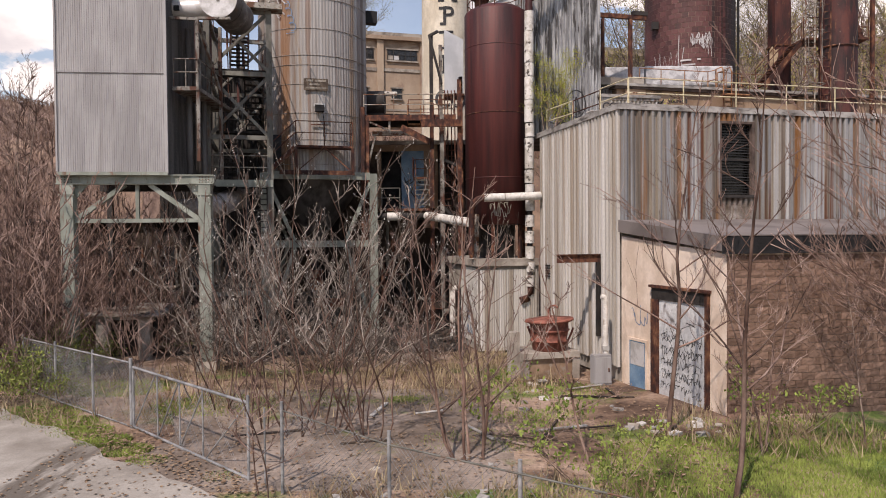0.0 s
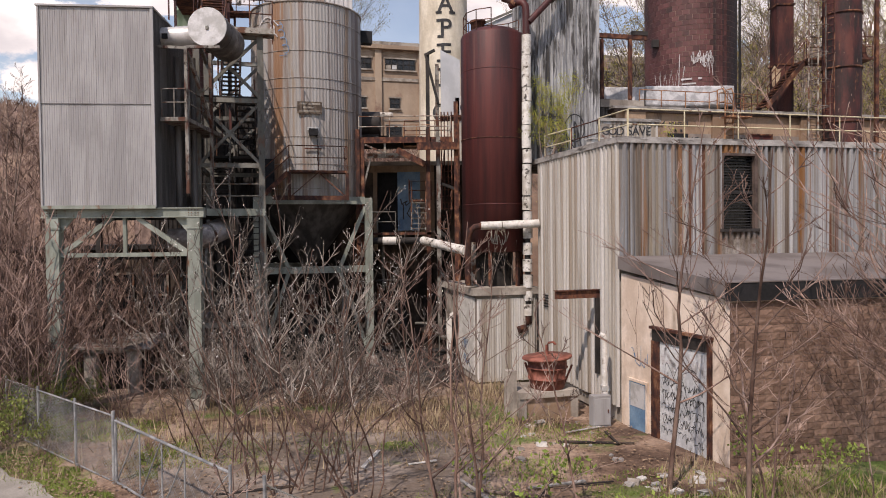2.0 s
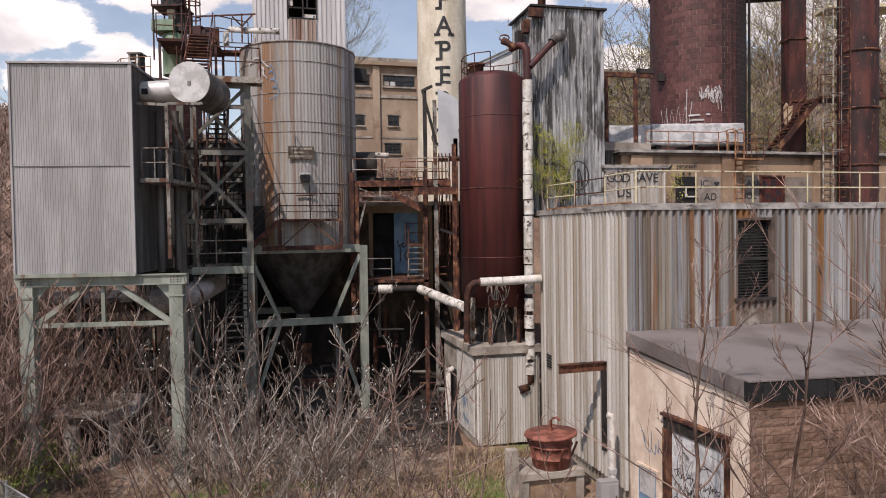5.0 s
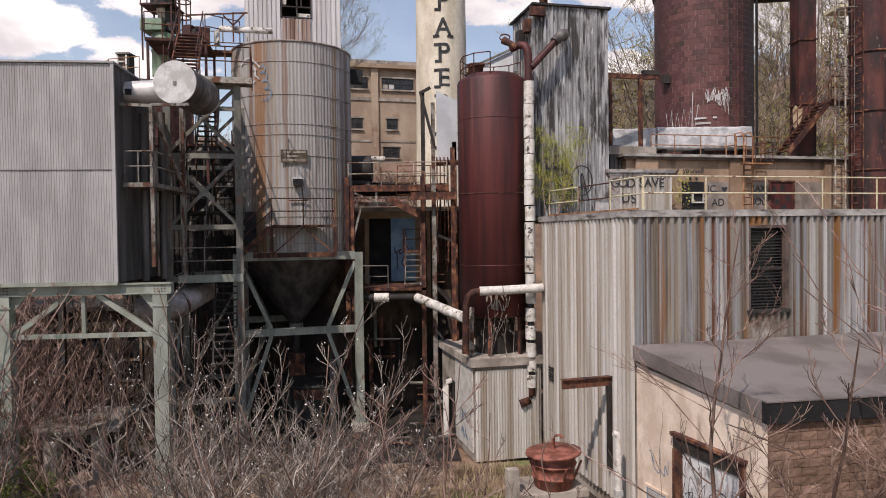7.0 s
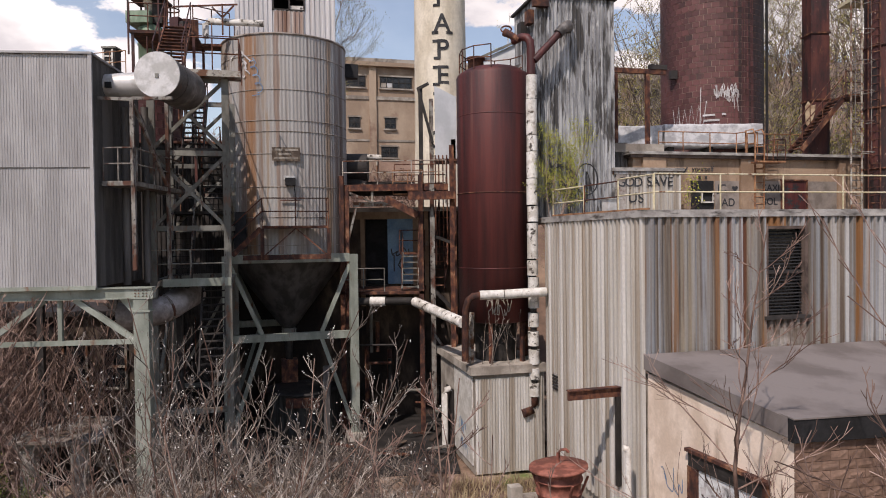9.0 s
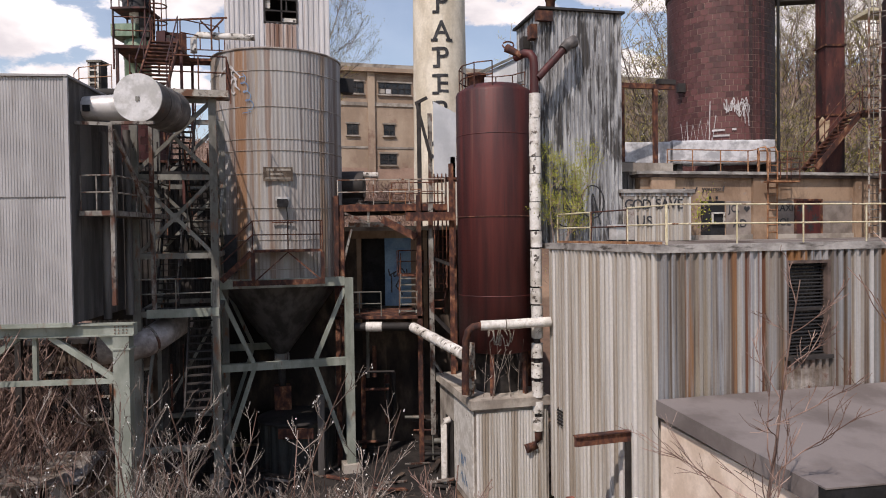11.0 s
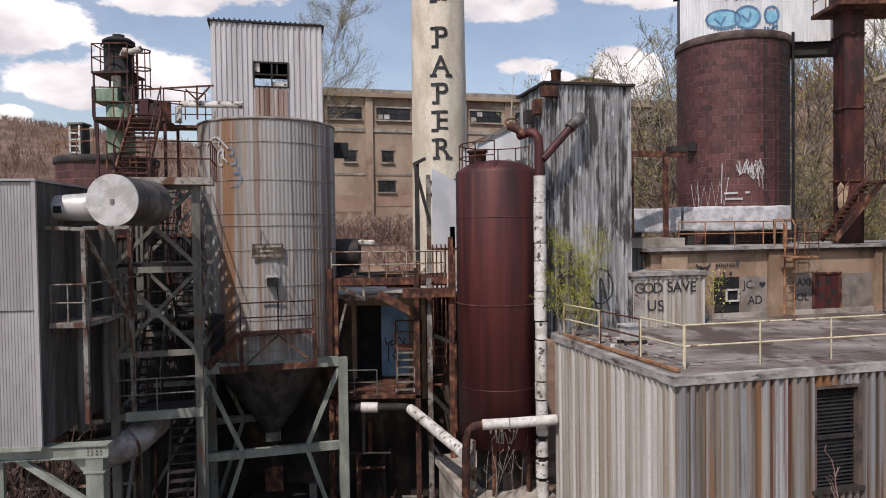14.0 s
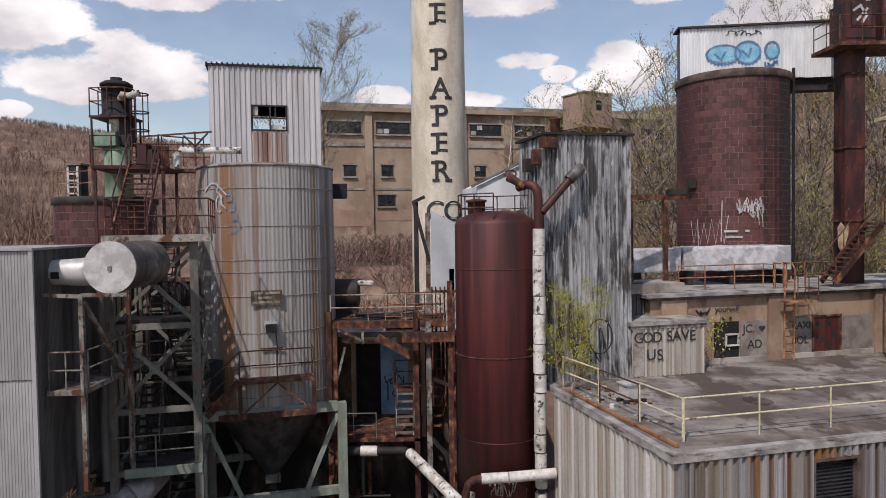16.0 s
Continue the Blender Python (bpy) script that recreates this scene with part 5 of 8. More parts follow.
rail_run(st, [(1.2, -0.4, 14.42), (W + 0.5, -0.4, 14.42), (W + 0.5, 1.9, 14.42)], m_rust, 1.1, 0.9)
rail_run(st, [(-0.05, -0.1, 14.42), (-0.05, D, 14.42)], m_rust, 1.1, 1.2)
rng = random.Random(11)
for i in range(14):
    x, z = rng.uniform(0.3, W - 0.2), rng.uniform(2.5, 13.5)
    y = rng.uniform(1.5, D)
    pipes("conduit", [[(x, y, z), (x, y, z + rng.uniform(0.8, 2.5))]], rng.uniform(0.02, 0.05), rng.choice((m_dark, m_rust, m_walk)), st)

# backing added to make the voids behind the stair tower read black
housing = thing("dark_process_housing", pose(-9.5, 28.2, -0.5, 0, 0, 14), "added dark sheet backing for the shaded voids behind the stair tower", "housing")
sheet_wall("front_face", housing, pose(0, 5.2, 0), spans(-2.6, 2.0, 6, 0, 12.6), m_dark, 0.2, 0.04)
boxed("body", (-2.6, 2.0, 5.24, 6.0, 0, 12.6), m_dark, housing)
boxed("roof", (-2.7, 2.05, 5.1, 6.1, 12.6, 12.7), m_rust, housing)
# upper stair and platform by the scrubber
up = thing("upper_stair", pose(-9.5, 28.2, 13.9, 0, 0, 4), "rust-red steel stair up to the scrubber platform", "stair")
flight(up, (0.5, 0.3, 0.1), (-0.1, 3.6, 2.6), 0.95, m_rust, 13, m_elev)
plat = thing("scrubber_platform", pose(-10.6, 32.0, 16.4, 0, 0, 10), "rusty grating platform with pipe railings", "platform")
boxed("deck", (-1.2, 1.25, 0, 2.6, -0.12, 0.0), m_rust, plat)
boxed("catwalk", (1.25, 2.5, 1.7, 2.5, -0.1, 0.0), m_rust, plat)
rail_run(plat, [(1.2, 0, 0), (2.5, 0.9, 0)], m_rust, 1.05, 0.7)
rail_run(plat, [(-1.2, 0, 0), (0.2, 0, 0)], m_rust, 1.05, 0.8)
rail_run(plat, [(-1.2, 2.5, 0), (2.5, 2.5, 0)], m_rust, 1.05, 1.1)
for x, y in ((-1.1, 0.1), (1.2, 0.1), (1.2, 2.4), (-1.1, 2.4)):
    boxed("post", (x - 0.05, x + 0.05, y - 0.05, y + 0.05, -6, -0.12), m_elev, plat)
bars("davit", [((2.3, 0.3, 0), (2.3, 0.3, 1.25)), ((0.4, 0.3, 1.05), (2.9, 0.3, 1.25)), ((2.3, 0.3, 0.7), (2.75, 0.3, 1.2)), ((2.3, 0.3, 0.7), (1.9, 0.3, 1.1))], 0.06, m_rust, plat)
bm = bmesh.new()
add_tube(bm, [(1.6, 0.5, -0.1), (1.6, 0.5, 0.45), (1.75, 0.5, 0.6), (3.9, 0.6, 0.6)], 0.13, 12)
part("white_pipe", bm, m_lagging, plat)
for i in range(7):
    bm = bmesh.new()
    add_box(bm, -0.3, 0.3, -0.2, 0.2, 0, rng.uniform(0.3, 0.9))
    part("machine_box", bm, rng.choice((m_rust, m_dark, m_red)), plat, m=pose(rng.uniform(0.2, 1.0), rng.uniform(1.0, 2.2), 0.0, 0, 0, rng.uniform(0, 90)))
scr = thing("scrubber_vessel", pose(-12.1, 34.6, 15.4), "tall green and black scrubber vessel with a caged ladder", "vessel")
for nm, prof, mat in (("base", [(0.52, 0.0), (0.52, 1.1), (0.55, 1.11), (0.55, 1.2), (0.52, 1.21), (0.52, 1.85), (0.4, 1.95)], m_scrub), ("neck", [(0.24, 1.95), (0.24, 2.85), (0.3, 2.86), (0.3, 3.1)], m_lagging),
                      ("upper_shell", [(0.62, 3.1), (0.62, 3.2), (0.55, 3.22), (0.55, 4.3), (0.6, 4.31), (0.6, 4.4), (0.45, 4.5), (0.22, 4.55), (0.22, 4.66)], m_black)):
    bm = bmesh.new()
    add_lathe(bm, prof, 28)
    part(nm, bm, mat, scr)
boxed("green_box", (-0.8, 0.2, -0.65, 0.4, 1.95, 2.45), m_scrub, scr, "sea-green sheet box")
boxed("motor", (0.2, 0.6, -0.3, 0.3, 2.0, 3.1), m_dark, scr)
boxed("deck", (-0.75, 0.7, -0.75, 0.7, 3.02, 3.1), m_elev, scr)
for x, y in ((-0.68, -0.68), (0.62, -0.68), (-0.68, 0.62), (0.62, 0.62)):
    boxed("leg", (x - 0.03, x + 0.03, y - 0.03, y + 0.03, 0.6, 3.02), m_elev, scr)
rail_run(scr, [(0.65, -0.72, 3.1), (-0.72, -0.72, 3.1), (-0.72, 0.65, 3.1)], m_rust, 1.05, 0.7)
pipes("hoop_rail", [[(0.64 * math.cos(a), 0.64 * math.sin(a), 4.2) for a in (k * math.pi / 12 for k in range(25))]], 0.025, m_rust, scr)
bm = bmesh.new()
add_tube(bm, [(0.35, -0.45, 3.75), (0.5, -0.6, 3.9), (0.75, -0.6, 3.85), (1.15, -0.6, 3.95)], 0.12, 10)
part("white_elbow", bm, m_lagging, scr)
for z in (2.55, 3.25, 3.95):
    bm = bmesh.new()
    add_tube(bm, [(1.0 + 0.34 * math.cos(a), -0.3 + 0.34 * math.sin(a), z) for a in (k * math.pi / 8 for k in range(17))], 0.03, 6)
    part("cage_hoop", bm, m_rust, scr)
pipes("cage_bar", [[(1.0 + 0.34 * math.cos(a), -0.3 + 0.34 * math.sin(a), 2.2), (1.0 + 0.34 * math.cos(a), -0.3 + 0.34 * math.sin(a), 3.97)] for a in (k * math.pi / 4 for k in range(8))], 0.018, m_rust, scr)
pipes("ladder_stile", [[(0.75, -0.48, 0.9), (0.75, -0.48, 4.0)], [(0.75, -0.12, 0.9), (0.75, -0.12, 4.0)]], 0.03, m_rust, scr)
pipes("rung", [[(0.75, -0.48, 1.1 + 0.3 * k), (0.75, -0.12, 1.1 + 0.3 * k)] for k in range(10)], 0.018, m_rust, scr)


def tile_courses(parent, radius, z0, rows, row_h, count, near, material):
    """Courses of curved glazed tiles round a core: the ones on the near side are pieces of their own, the rest joined."""
    step = 2 * math.pi / count
    g = 0.013 / radius

    def piece(bm, a0):
        v = []
        for r in (radius - 0.02, radius + 0.014):
            for z in (0.013, row_h - 0.013):
                for a in (a0 + g, a0 + step - g):
                    v.append(bm.verts.new((r * math.sin(a), -r * math.cos(a), z)))
        for f in ((4, 5, 7, 6), (0, 4, 6, 2), (1, 3, 7, 5), (2, 6, 7, 3), (0, 1, 5, 4)):
            bm.faces.new([v[i] for i in f])

    bm = bmesh.new()
    piece(bm, 0.0)
    me = mesh_of("tile", bm, material)
    rest = bmesh.new()
    for row in range(rows):
        for k in range(count):
            a = k * step + (0.5 * step if row % 2 else 0.0)
            aa = (a + math.pi) % (2 * math.pi) - math.pi
            if near[0] < aa < near[1] and near[2] <= row < near[3]:
                ob = new("tile", me)
                ob.parent, ob.matrix_local = parent, pose(0, 0, z0 + row * row_h, 0, 0, math.degrees(a))
            elif -2.0 < aa < 1.9:
                before = len(rest.verts)
                piece(rest, a)
                rest.verts.ensure_lookup_table()
                for v in rest.verts[before:]:
                    v.co.z += z0 + row * row_h
    ob = part("tile_shell", rest, material, parent)
    ob["kind"] = "stuff"


brick_tank = thing("tile_tank", pose(-13.9, 37.2, -0.5), "round tank of dark red glazed tile with a concrete rim", "tank")
bm = bmesh.new()
add_lathe(bm, [(2.0, 0), (2.0, 15.75)], 48)
part("core", bm, m_mortar, brick_tank)
bm = bmesh.new()
add_lathe(bm, [(2.08, 15.7), (2.1, 15.75), (2.1, 15.95), (2.0, 16.0)], 48)
part("rim", bm, m_dark, brick_tank)
tile_courses(brick_tank, 2.0, 9.4, 19, 0.33, 30, (-0.9, 0.9, 9, 19), m_tile)
rail_run(brick_tank, [(-2.0, -0.5, 16), (-1.2, -1.6, 16), (0.4, -2.0, 16)], m_orange, 1.0, 1.0, 0.02)
lv = thing("louvre_box", pose(-14.6, 36.2, 15.45), "pale louvred cabinet on the tank top", "cabinet")
boxed("body", (-0.24, 0.3, -0.3, 0.3, 0, 1.35), m_dark, lv)
boxed("cap", (-0.3, 0.36, -0.36, 0.36, 1.35, 1.43), m_greysteel, lv)
for x in (-0.21, 0.19):
    boxed("stile", (x - 0.04, x + 0.04, -0.345, -0.3, 0.05, 1.3), m_lagging, lv)
for i in range(4):
    boxed("slat", (-0.17, 0.15, -0.34, -0.3, 0.15 + i * 0.27, 0.22 + i * 0.27), m_lagging, lv)

# ---- filter housing: walkway, posts, ducts, roof lip ----
boxed("trim", (3.68, 3.78, -0.05, 0.03, 0, 6.87), m_cladding, box)
boxed("trim", (-0.03, 0.03, -0.05, 0.03, 0, 6.87), m_cladding, box)
boxed("band", (0.03, 3.68, -0.024, -0.012, 3.535, 3.565), m_grimy_shaded, box)
boxed("base_channel", (-0.03, 3.76, -0.06, 0.0, -0.06, 0.06), m_green, box)
walkw = thing("side_walkway", pose(-9.75, 25.2, 9.9, 0, 0, 2), "narrow steel walkway with railings along the housing", "walkway")
boxed("deck", (0, 0.95, 0, 4.5, -0.14, 0.0), m_walk, walkw)
rail_run(walkw, [(0.05, 0.02, 0), (0.93, 0.02, 0)], m_walk, 1.0, 0.5)
rail_run(walkw, [(0.93, 0.3, 0), (0.93, 4.4, 0)], m_walk, 1.0, 1.3)
bars("hanger", [((0.9, 0.1, -2.7), (0.9, 0.1, 2.45)), ((0.9, 3.0, -3.2), (0.9, 3.0, 3.0))], 0.115, m_walk, walkw)
bars("knee", [((0.95, 0.1, 2.3), (1.25, 1.9, 0.0)), ((0.9, 0.1, 2.45), (-0.1, 0.1, 2.5)), ((0.9, 0.1, 2.48), (2.1, 0.1, 2.48))], 0.095, m_walk, walkw)
pipes("pipe", [[(0.2, 1.2, -3.2), (0.2, 1.2, 2.4)], [(0.45, 2.2, -3.2), (0.45, 2.2, 2.6)], [(0.3, 3.2, -3.2), (0.3, 3.2, 2.4)]], 0.12, m_grimy_shaded, walkw, seg=10)
bm = bmesh.new()
add_tube(bm, [(0, -0.03, 0), (0, 0.02, 0)], 0.69, 40)
part("end_plate", bm, m_alu, drum, "round pale end plate")
boxed("hatch", (-0.05, 0.05, -0.06, -0.03, -0.1, 0.03), m_greysteel, drum)
bm = bmesh.new()
add_tube(bm, [(-1.95, 0.7, -0.15), (-1.1, 0.7, -0.15), (-0.4, 0.8, -0.1)], 0.34, 24, 0.42)
part("cone", bm, m_alu, drum)
boxed("port", (-1.75, -1.55, 0.3, 0.4, -0.3, -0.12), m_black, drum)
elb = thing("lower_duct", pose(0, 0, 0), "dirty pale elbow duct below the stair deck", "duct")
bm = bmesh.new()
add_tube(bm, [(-10.6, 28.0, 5.5), (-9.75, 28.1, 5.55), (-9.35, 28.3, 5.65), (-9.1, 28.65, 5.8), (-8.98, 29.2, 5.95), (-8.95, 30.4, 6.1)], 0.47, 24)
part("elbow", bm, m_elbow, elb)
for p, q in (((-9.78, 28.09, 5.55), (-9.72, 28.11, 5.55)), ((-9.24, 28.44, 5.72), (-9.2, 28.5, 5.74))):
    bm = bmesh.new()
    add_tube(bm, [p, q], 0.49, 24)
    part("seam", bm, m_walk, elb)

# ---- silo: sign, lamp, balcony, doorway, graffiti, bracket ----
sgn = thing("silo_sign", pose(-6.5, 35.3, -0.5, 0, 0, 13), "rusty rectangular maker's sign riveted to the silo", "sign")
boxed("plate", (-0.56, 0.56, -2.76, -2.72, 11.75, 12.3), m_signplate, sgn)
for x0, x1, z in ((-0.45, -0.15, 12.2), (-0.05, 0.48, 12.2), (-0.3, 0.2, 12.03), (-0.48, 0.48, 11.86)):
    boxed("lettering_bar", (x0, x1, -2.765, -2.76, z - 0.04, z + 0.04), m_signbar, sgn)
lampb = thing("silo_lamp", pose(-6.5, 35.3, -0.5, 0, 0, 16), "black flood lamp with cable on the silo wall", "lamp")
boxed("housing", (-0.2, 0.2, -2.98, -2.72, 10.75, 11.05), m_black, lampb)
boxed("bracket", (-0.26, 0.26, -2.74, -2.7, 11.0, 11.15), m_alu, lampb)
pipes("cable", [[(0.15, -2.8, 10.8), (0.2, -2.78, 10.2), (0.18, -2.75, 9.6)]], 0.02, m_black, lampb)
bars("conduit", [((-0.4, -2.76, 10.15), (0.4, -2.76, 10.15))], 0.05, m_rust, lampb)
bal = thing("silo_balcony", pose(-6.5, 35.3, -0.5, 0, 0, 16), "rust-red steel balcony with pipe rails on the silo", "balcony")
boxed("deck", (-1.15, 1.45, -3.4, -2.6, 9.0, 9.1), m_rust, bal)
rail_run(bal, [(-1.15, -3.4, 9.1), (1.45, -3.4, 9.1), (1.45, -2.7, 9.1)], m_rust, 1.1, 1.3)
boxed("bottom_beam", (-1.9, 1.45, -3.45, -3.3, 7.75, 7.95), m_rust, bal)
bars("brace", [((-1.1, -3.38, 7.9), (0.15, -3.38, 9.0)), ((1.4, -3.38, 7.9), (0.15, -3.38, 9.0))], 0.05, m_rust, bal)
for x in (-1.15, 1.45):
    boxed("leg", (x - 0.07, x + 0.07, -3.45, -3.33, 7.75, 9.0), m_rust, bal)
bars("stair_stringer", [((-1.2, -3.38, 9.0), (-2.3, -3.38, 7.95)), ((-1.2, -2.75, 9.0), (-2.3, -2.75, 7.95))], 0.06, m_rust, bal, h=0.2)
pipes("stair_rail", [[(-1.15, -3.4, 10.2), (-2.3, -3.4, 9.1)], [(-1.15, -3.4, 9.68), (-2.3, -3.4, 8.6)]], 0.025, m_rust, bal)
# black box in the shell paints the shade inside the doorway
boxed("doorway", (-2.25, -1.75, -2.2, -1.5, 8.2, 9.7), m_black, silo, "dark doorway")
boxed("wall_box", (2.6, 3.2, -0.6, -0.1, 15.75, 16.35), m_black, silo)
spray("graffiti", [[(-0.55 + 0.05 * math.sin(t * 2.1) + 0.012 * t, 15.85 - t * 0.115 + 0.10 * math.cos(t * 2.1)) for t in (k * 0.3 for k in range(38))], [(-0.56, 14.42), (-0.42, 14.46)], [(-0.6, 15.8), (-0.5, 15.86)]], 0.014, m_sprayblue, silo, wrap=2.69)
spray("graffiti", [[(-0.98 + 0.045 * k, 16.0 + 0.28 * math.sin(k * 0.42)) for k in range(10)], [(-0.75 + 0.03 * math.sin(k * 1.3) + 0.012 * k, 16.3 - 0.09 * k) for k in range(12)], [(-0.7 + 0.05 * math.cos(k * 0.6), 15.5 + 0.3 * math.sin(k * 0.6)) for k in range(10)]], 0.028, m_spraywhite, silo, wrap=2.69)
hw = thing("window")
hw.parent, hw.matrix_local = head, pose(1.55, 0, 1.35)
bars("frame", [((0, -0.03, 0.5), (1.35, -0.03, 0.5)), ((0.7, -0.03, 0), (0.7, -0.03, 1.0)), ((0.03, -0.03, 0), (0.03, -0.03, 1)), ((1.32, -0.03, 0), (1.32, -0.03, 1)), ((0, -0.03, 0.03), (1.35, -0.03, 0.03)), ((0, -0.03, 0.97), (1.35, -0.03, 0.97)), ((0.9, 0, 0.5), (0.9, 0, 1.0))], 0.06, m_dark, hw)
boxed("pane", (0.72, 1.3, 0.02, 0.03, 0.05, 0.24), m_lagging, hw)
boxed("pane", (0.05, 0.25, 0.02, 0.03, 0.6, 0.95), m_lagging, hw)
m_streak = surface("rust_streaked_pale_sheet", [(0.2, (0.16, 0.08, 0.05)), (0.5, (0.34, 0.25, 0.21)), (0.8, (0.50, 0.46, 0.43))], (4, 4, 0.12), rough=0.65, vary=0.1, fine=0.15, spots=[((0.11, 0.042, 0.025), (3, 3, 0.15), 0.55, 0.65)])
sheet_wall("rusty_sheet", head, pose(0, -0.06, 0), spans(1.6, 2.85, 1, 0.0, 1.3), m_streak, 0.19, 0.05)
rag = bmesh.new()
for k in range(40):
    x = 0.1 * k + 0.1
    add_box(rag, x, x + 0.1, -0.05, 0.02, -0.02 - rng.uniform(0, 0.14), 0.02)
part("torn_edge", rag, m_dark, head)
lipm = bmesh.new()
add_lathe(lipm, [(2.66, 16.88), (2.71, 16.89), (2.71, 16.96), (2.5, 17.02)], 64)
part("rim", lipm, m_band, silo)
gate = thing("hopper_gate", pose(-6.5, 35.3, -0.5, 0, 0, 16), "slide gate and spout under the hopper cone", "hopper gate")
boxed("gate", (-0.3, 0.3, -0.3, 0.3, 4.25, 4.6), m_greysteel, gate)
bm = bmesh.new()
add_tube(bm, [(0, 0, 4.3), (0, 0, 3.2)], 0.16, 12)
part("spout", bm, m_dark, gate)
boxed("box", (-0.35, 0.35, -0.3, 0.3, 2.2, 3.2), m_rust, gate)
# slab added near-black, so the shade under the steelwork lies in its colour
slab = thing("sooty_slab", pose(-11.2, 28.6, -0.5, 0, 0, 4), "added dark slab standing in for the shade under the steelwork", "slab")
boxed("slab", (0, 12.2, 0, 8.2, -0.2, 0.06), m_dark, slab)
for i in range(34):
    bm = bmesh.new()
    add_bar(bm, (0, 0, 0.05), (rng.uniform(0.5, 1.9), 0, rng.uniform(0.05, 0.3)), rng.uniform(0.06, 0.3), 0.05)
    ob = part("scrap_piece", bm, rng.choice((m_dark, m_rust, m_boiler, m_walk)))
    ob.matrix_world = pose(rng.uniform(-10.5, 0.3), rng.uniform(29, 35), -0.44, 0, 0, rng.uniform(0, 360))
    tagged(ob, "rusty scrap metal lying on the dark slab", "scrap", "scrap pieces")
dk = thing("dark_vessel", pose(-5.75, 34.7, -0.5), "dark ribbed vessel standing below the hopper", "vessel")
bm = bmesh.new()
lo2 = [[bm.verts.new(((1.55 + (0.05 if k % 4 < 2 else 0)) * math.cos(2 * math.pi * k / 96), (1.55 + (0.05 if k % 4 < 2 else 0)) * math.sin(2 * math.pi * k / 96), z)) for k in range(96)] for z in (0, 2.0)]
for k in range(96):
    bm.faces.new((lo2[0][k], lo2[0][(k + 1) % 96], lo2[1][(k + 1) % 96], lo2[1][k]))
bm.faces.new(lo2[1])
part("shell", bm, m_vessel, dk)
bm = bmesh.new()
add_lathe(bm, [(1.55, 1.98), (1.64, 1.98), (1.64, 2.05), (1.3, 2.1), (0.4, 2.2)], 56)
part("lid", bm, m_dark, dk)
boxed("cross_beam", (-0.4, 1.0, -1.75, -1.62, 1.55, 1.95), m_rust, dk, "rusty channel across the rim")
boxed("post", (1.2, 1.45, -1.9, -1.65, 0, 3.3), m_grimy_shaded, dk)

# ---- boiler house behind, with door, decks and gantry ----
boil = thing("boiler_house", pose(-12.0, 37.6, -0.5), "sooty brown boiler house wall, darkened as shade, with a blue sliding door", "building")
boxed("wall", (0, 8.7, 0, 6, 0, 9.8), m_boiler, boil)
# black wall behind the half-open door, the dark interior given as colour
boxed("wall", (8.7, 9.8, 0.5, 6, 0, 9.45), m_black, boil)
boxed("wall", (9.8, 15.8, 0, 6, 0, 9.8), m_boiler, boil)
boxed("lintel", (8.7, 9.8, 0, 0.5, 9.45, 9.8), m_boiler, boil)
boxed("sill_wall", (8.7, 9.8, 0, 0.5, 0, 6.3), m_boiler, boil)
boxed("roof", (-0.2, 16, -0.3, 6.3, 9.8, 10.0), m_concrete, boil)
for d in ((11.0, 11.75, -0.09, -0.004, 5.3, 9.45), (8.5, 8.7, -0.09, -0.004, 5.3, 9.45), (8.25, 11.75, -0.09, -0.004, 9.45, 9.8)):
    boxed("door_surround", d, m_lowwall, boil, "brown painted concrete surround")
bd = thing("sliding_door", pose(-2.2, 37.5, 5.85), "faded blue sliding door with black graffiti, half open", "door")
boxed("leaf", (0, 1.2, -0.06, 0, 0, 3.1), m_blue, bd)
spray("graffiti", [scribble(rng, 0.1, 1.0, 1.3, 2.0, 3), [(0.3, 1.4), (0.3, 0.6)], [(0.7, 1.3), (0.5, 0.9), (0.8, 0.5)]], 0.03, m_sprayblack, bd, at=-0.07)
dk1 = thing("door_platform", pose(-4.0, 34.2, 5.75), "rusty steel platform in front of the blue door", "platform")
boxed("deck", (0, 3.6, 0, 3.2, -0.12, 0), m_rust, dk1)
rail_run(dk1, [(0.1, 0.05, 0), (1.9, 0.05, 0)], m_greysteel, 1.0, 0.9)
for x, y in ((0.1, 0.1), (3.5, 0.1)):
    boxed("post", (x - 0.1, x + 0.1, y - 0.1, y + 0.1, -6.2, 5.0), m_rust, dk1)
steps = thing("small_steps", pose(-1.7, 35.2, 5.75), "small rusty steps with a railed landing", "steps")
boxed("landing", (0.2, 1.3, 0.3, 1.3, 1.55, 1.65), m_rust, steps)
flight(steps, (0.7, -0.9, 0.05), (0.7, 0.3, 1.6), 0.7, m_greysteel, 6, m_rust)
rail_run(steps, [(0.2, 0.3, 1.65), (0.2, 1.3, 1.65), (1.3, 1.3, 1.65)], m_rust, 1.0, 0.9)
ug = thing("upper_gantry", pose(-3.9, 34.4, 10.35), "rusty railed gantry deck with beams and scrap", "gantry")
boxed("deck", (0, 4.6, 0, 2.4, -0.1, 0), m_rust, ug)
boxed("beam", (0, 4.6, -0.08, 0.0, -0.26, 0.02), m_rust, ug)
boxed("beam", (0, 4.6, 1.1, 1.2, -0.4, -0.1), m_dark, ug)
for k in range(12):
    bm = bmesh.new()
    add_bar(bm, (0, 0, 0), (1.2 + 0.9 * ((k * 37) % 10) / 10, 0.1, 0.02 * (k % 3)), 0.18, 0.045)
    part("plank", bm, (m_dark, m_boiler, m_walk)[k % 3], ug, m=pose(0.7 + 0.12 * (k % 4), 0.7 + 0.12 * (k % 5), 0.03 + 0.05 * (k // 3), 0, 0, -12 + 5 * (k % 6)))
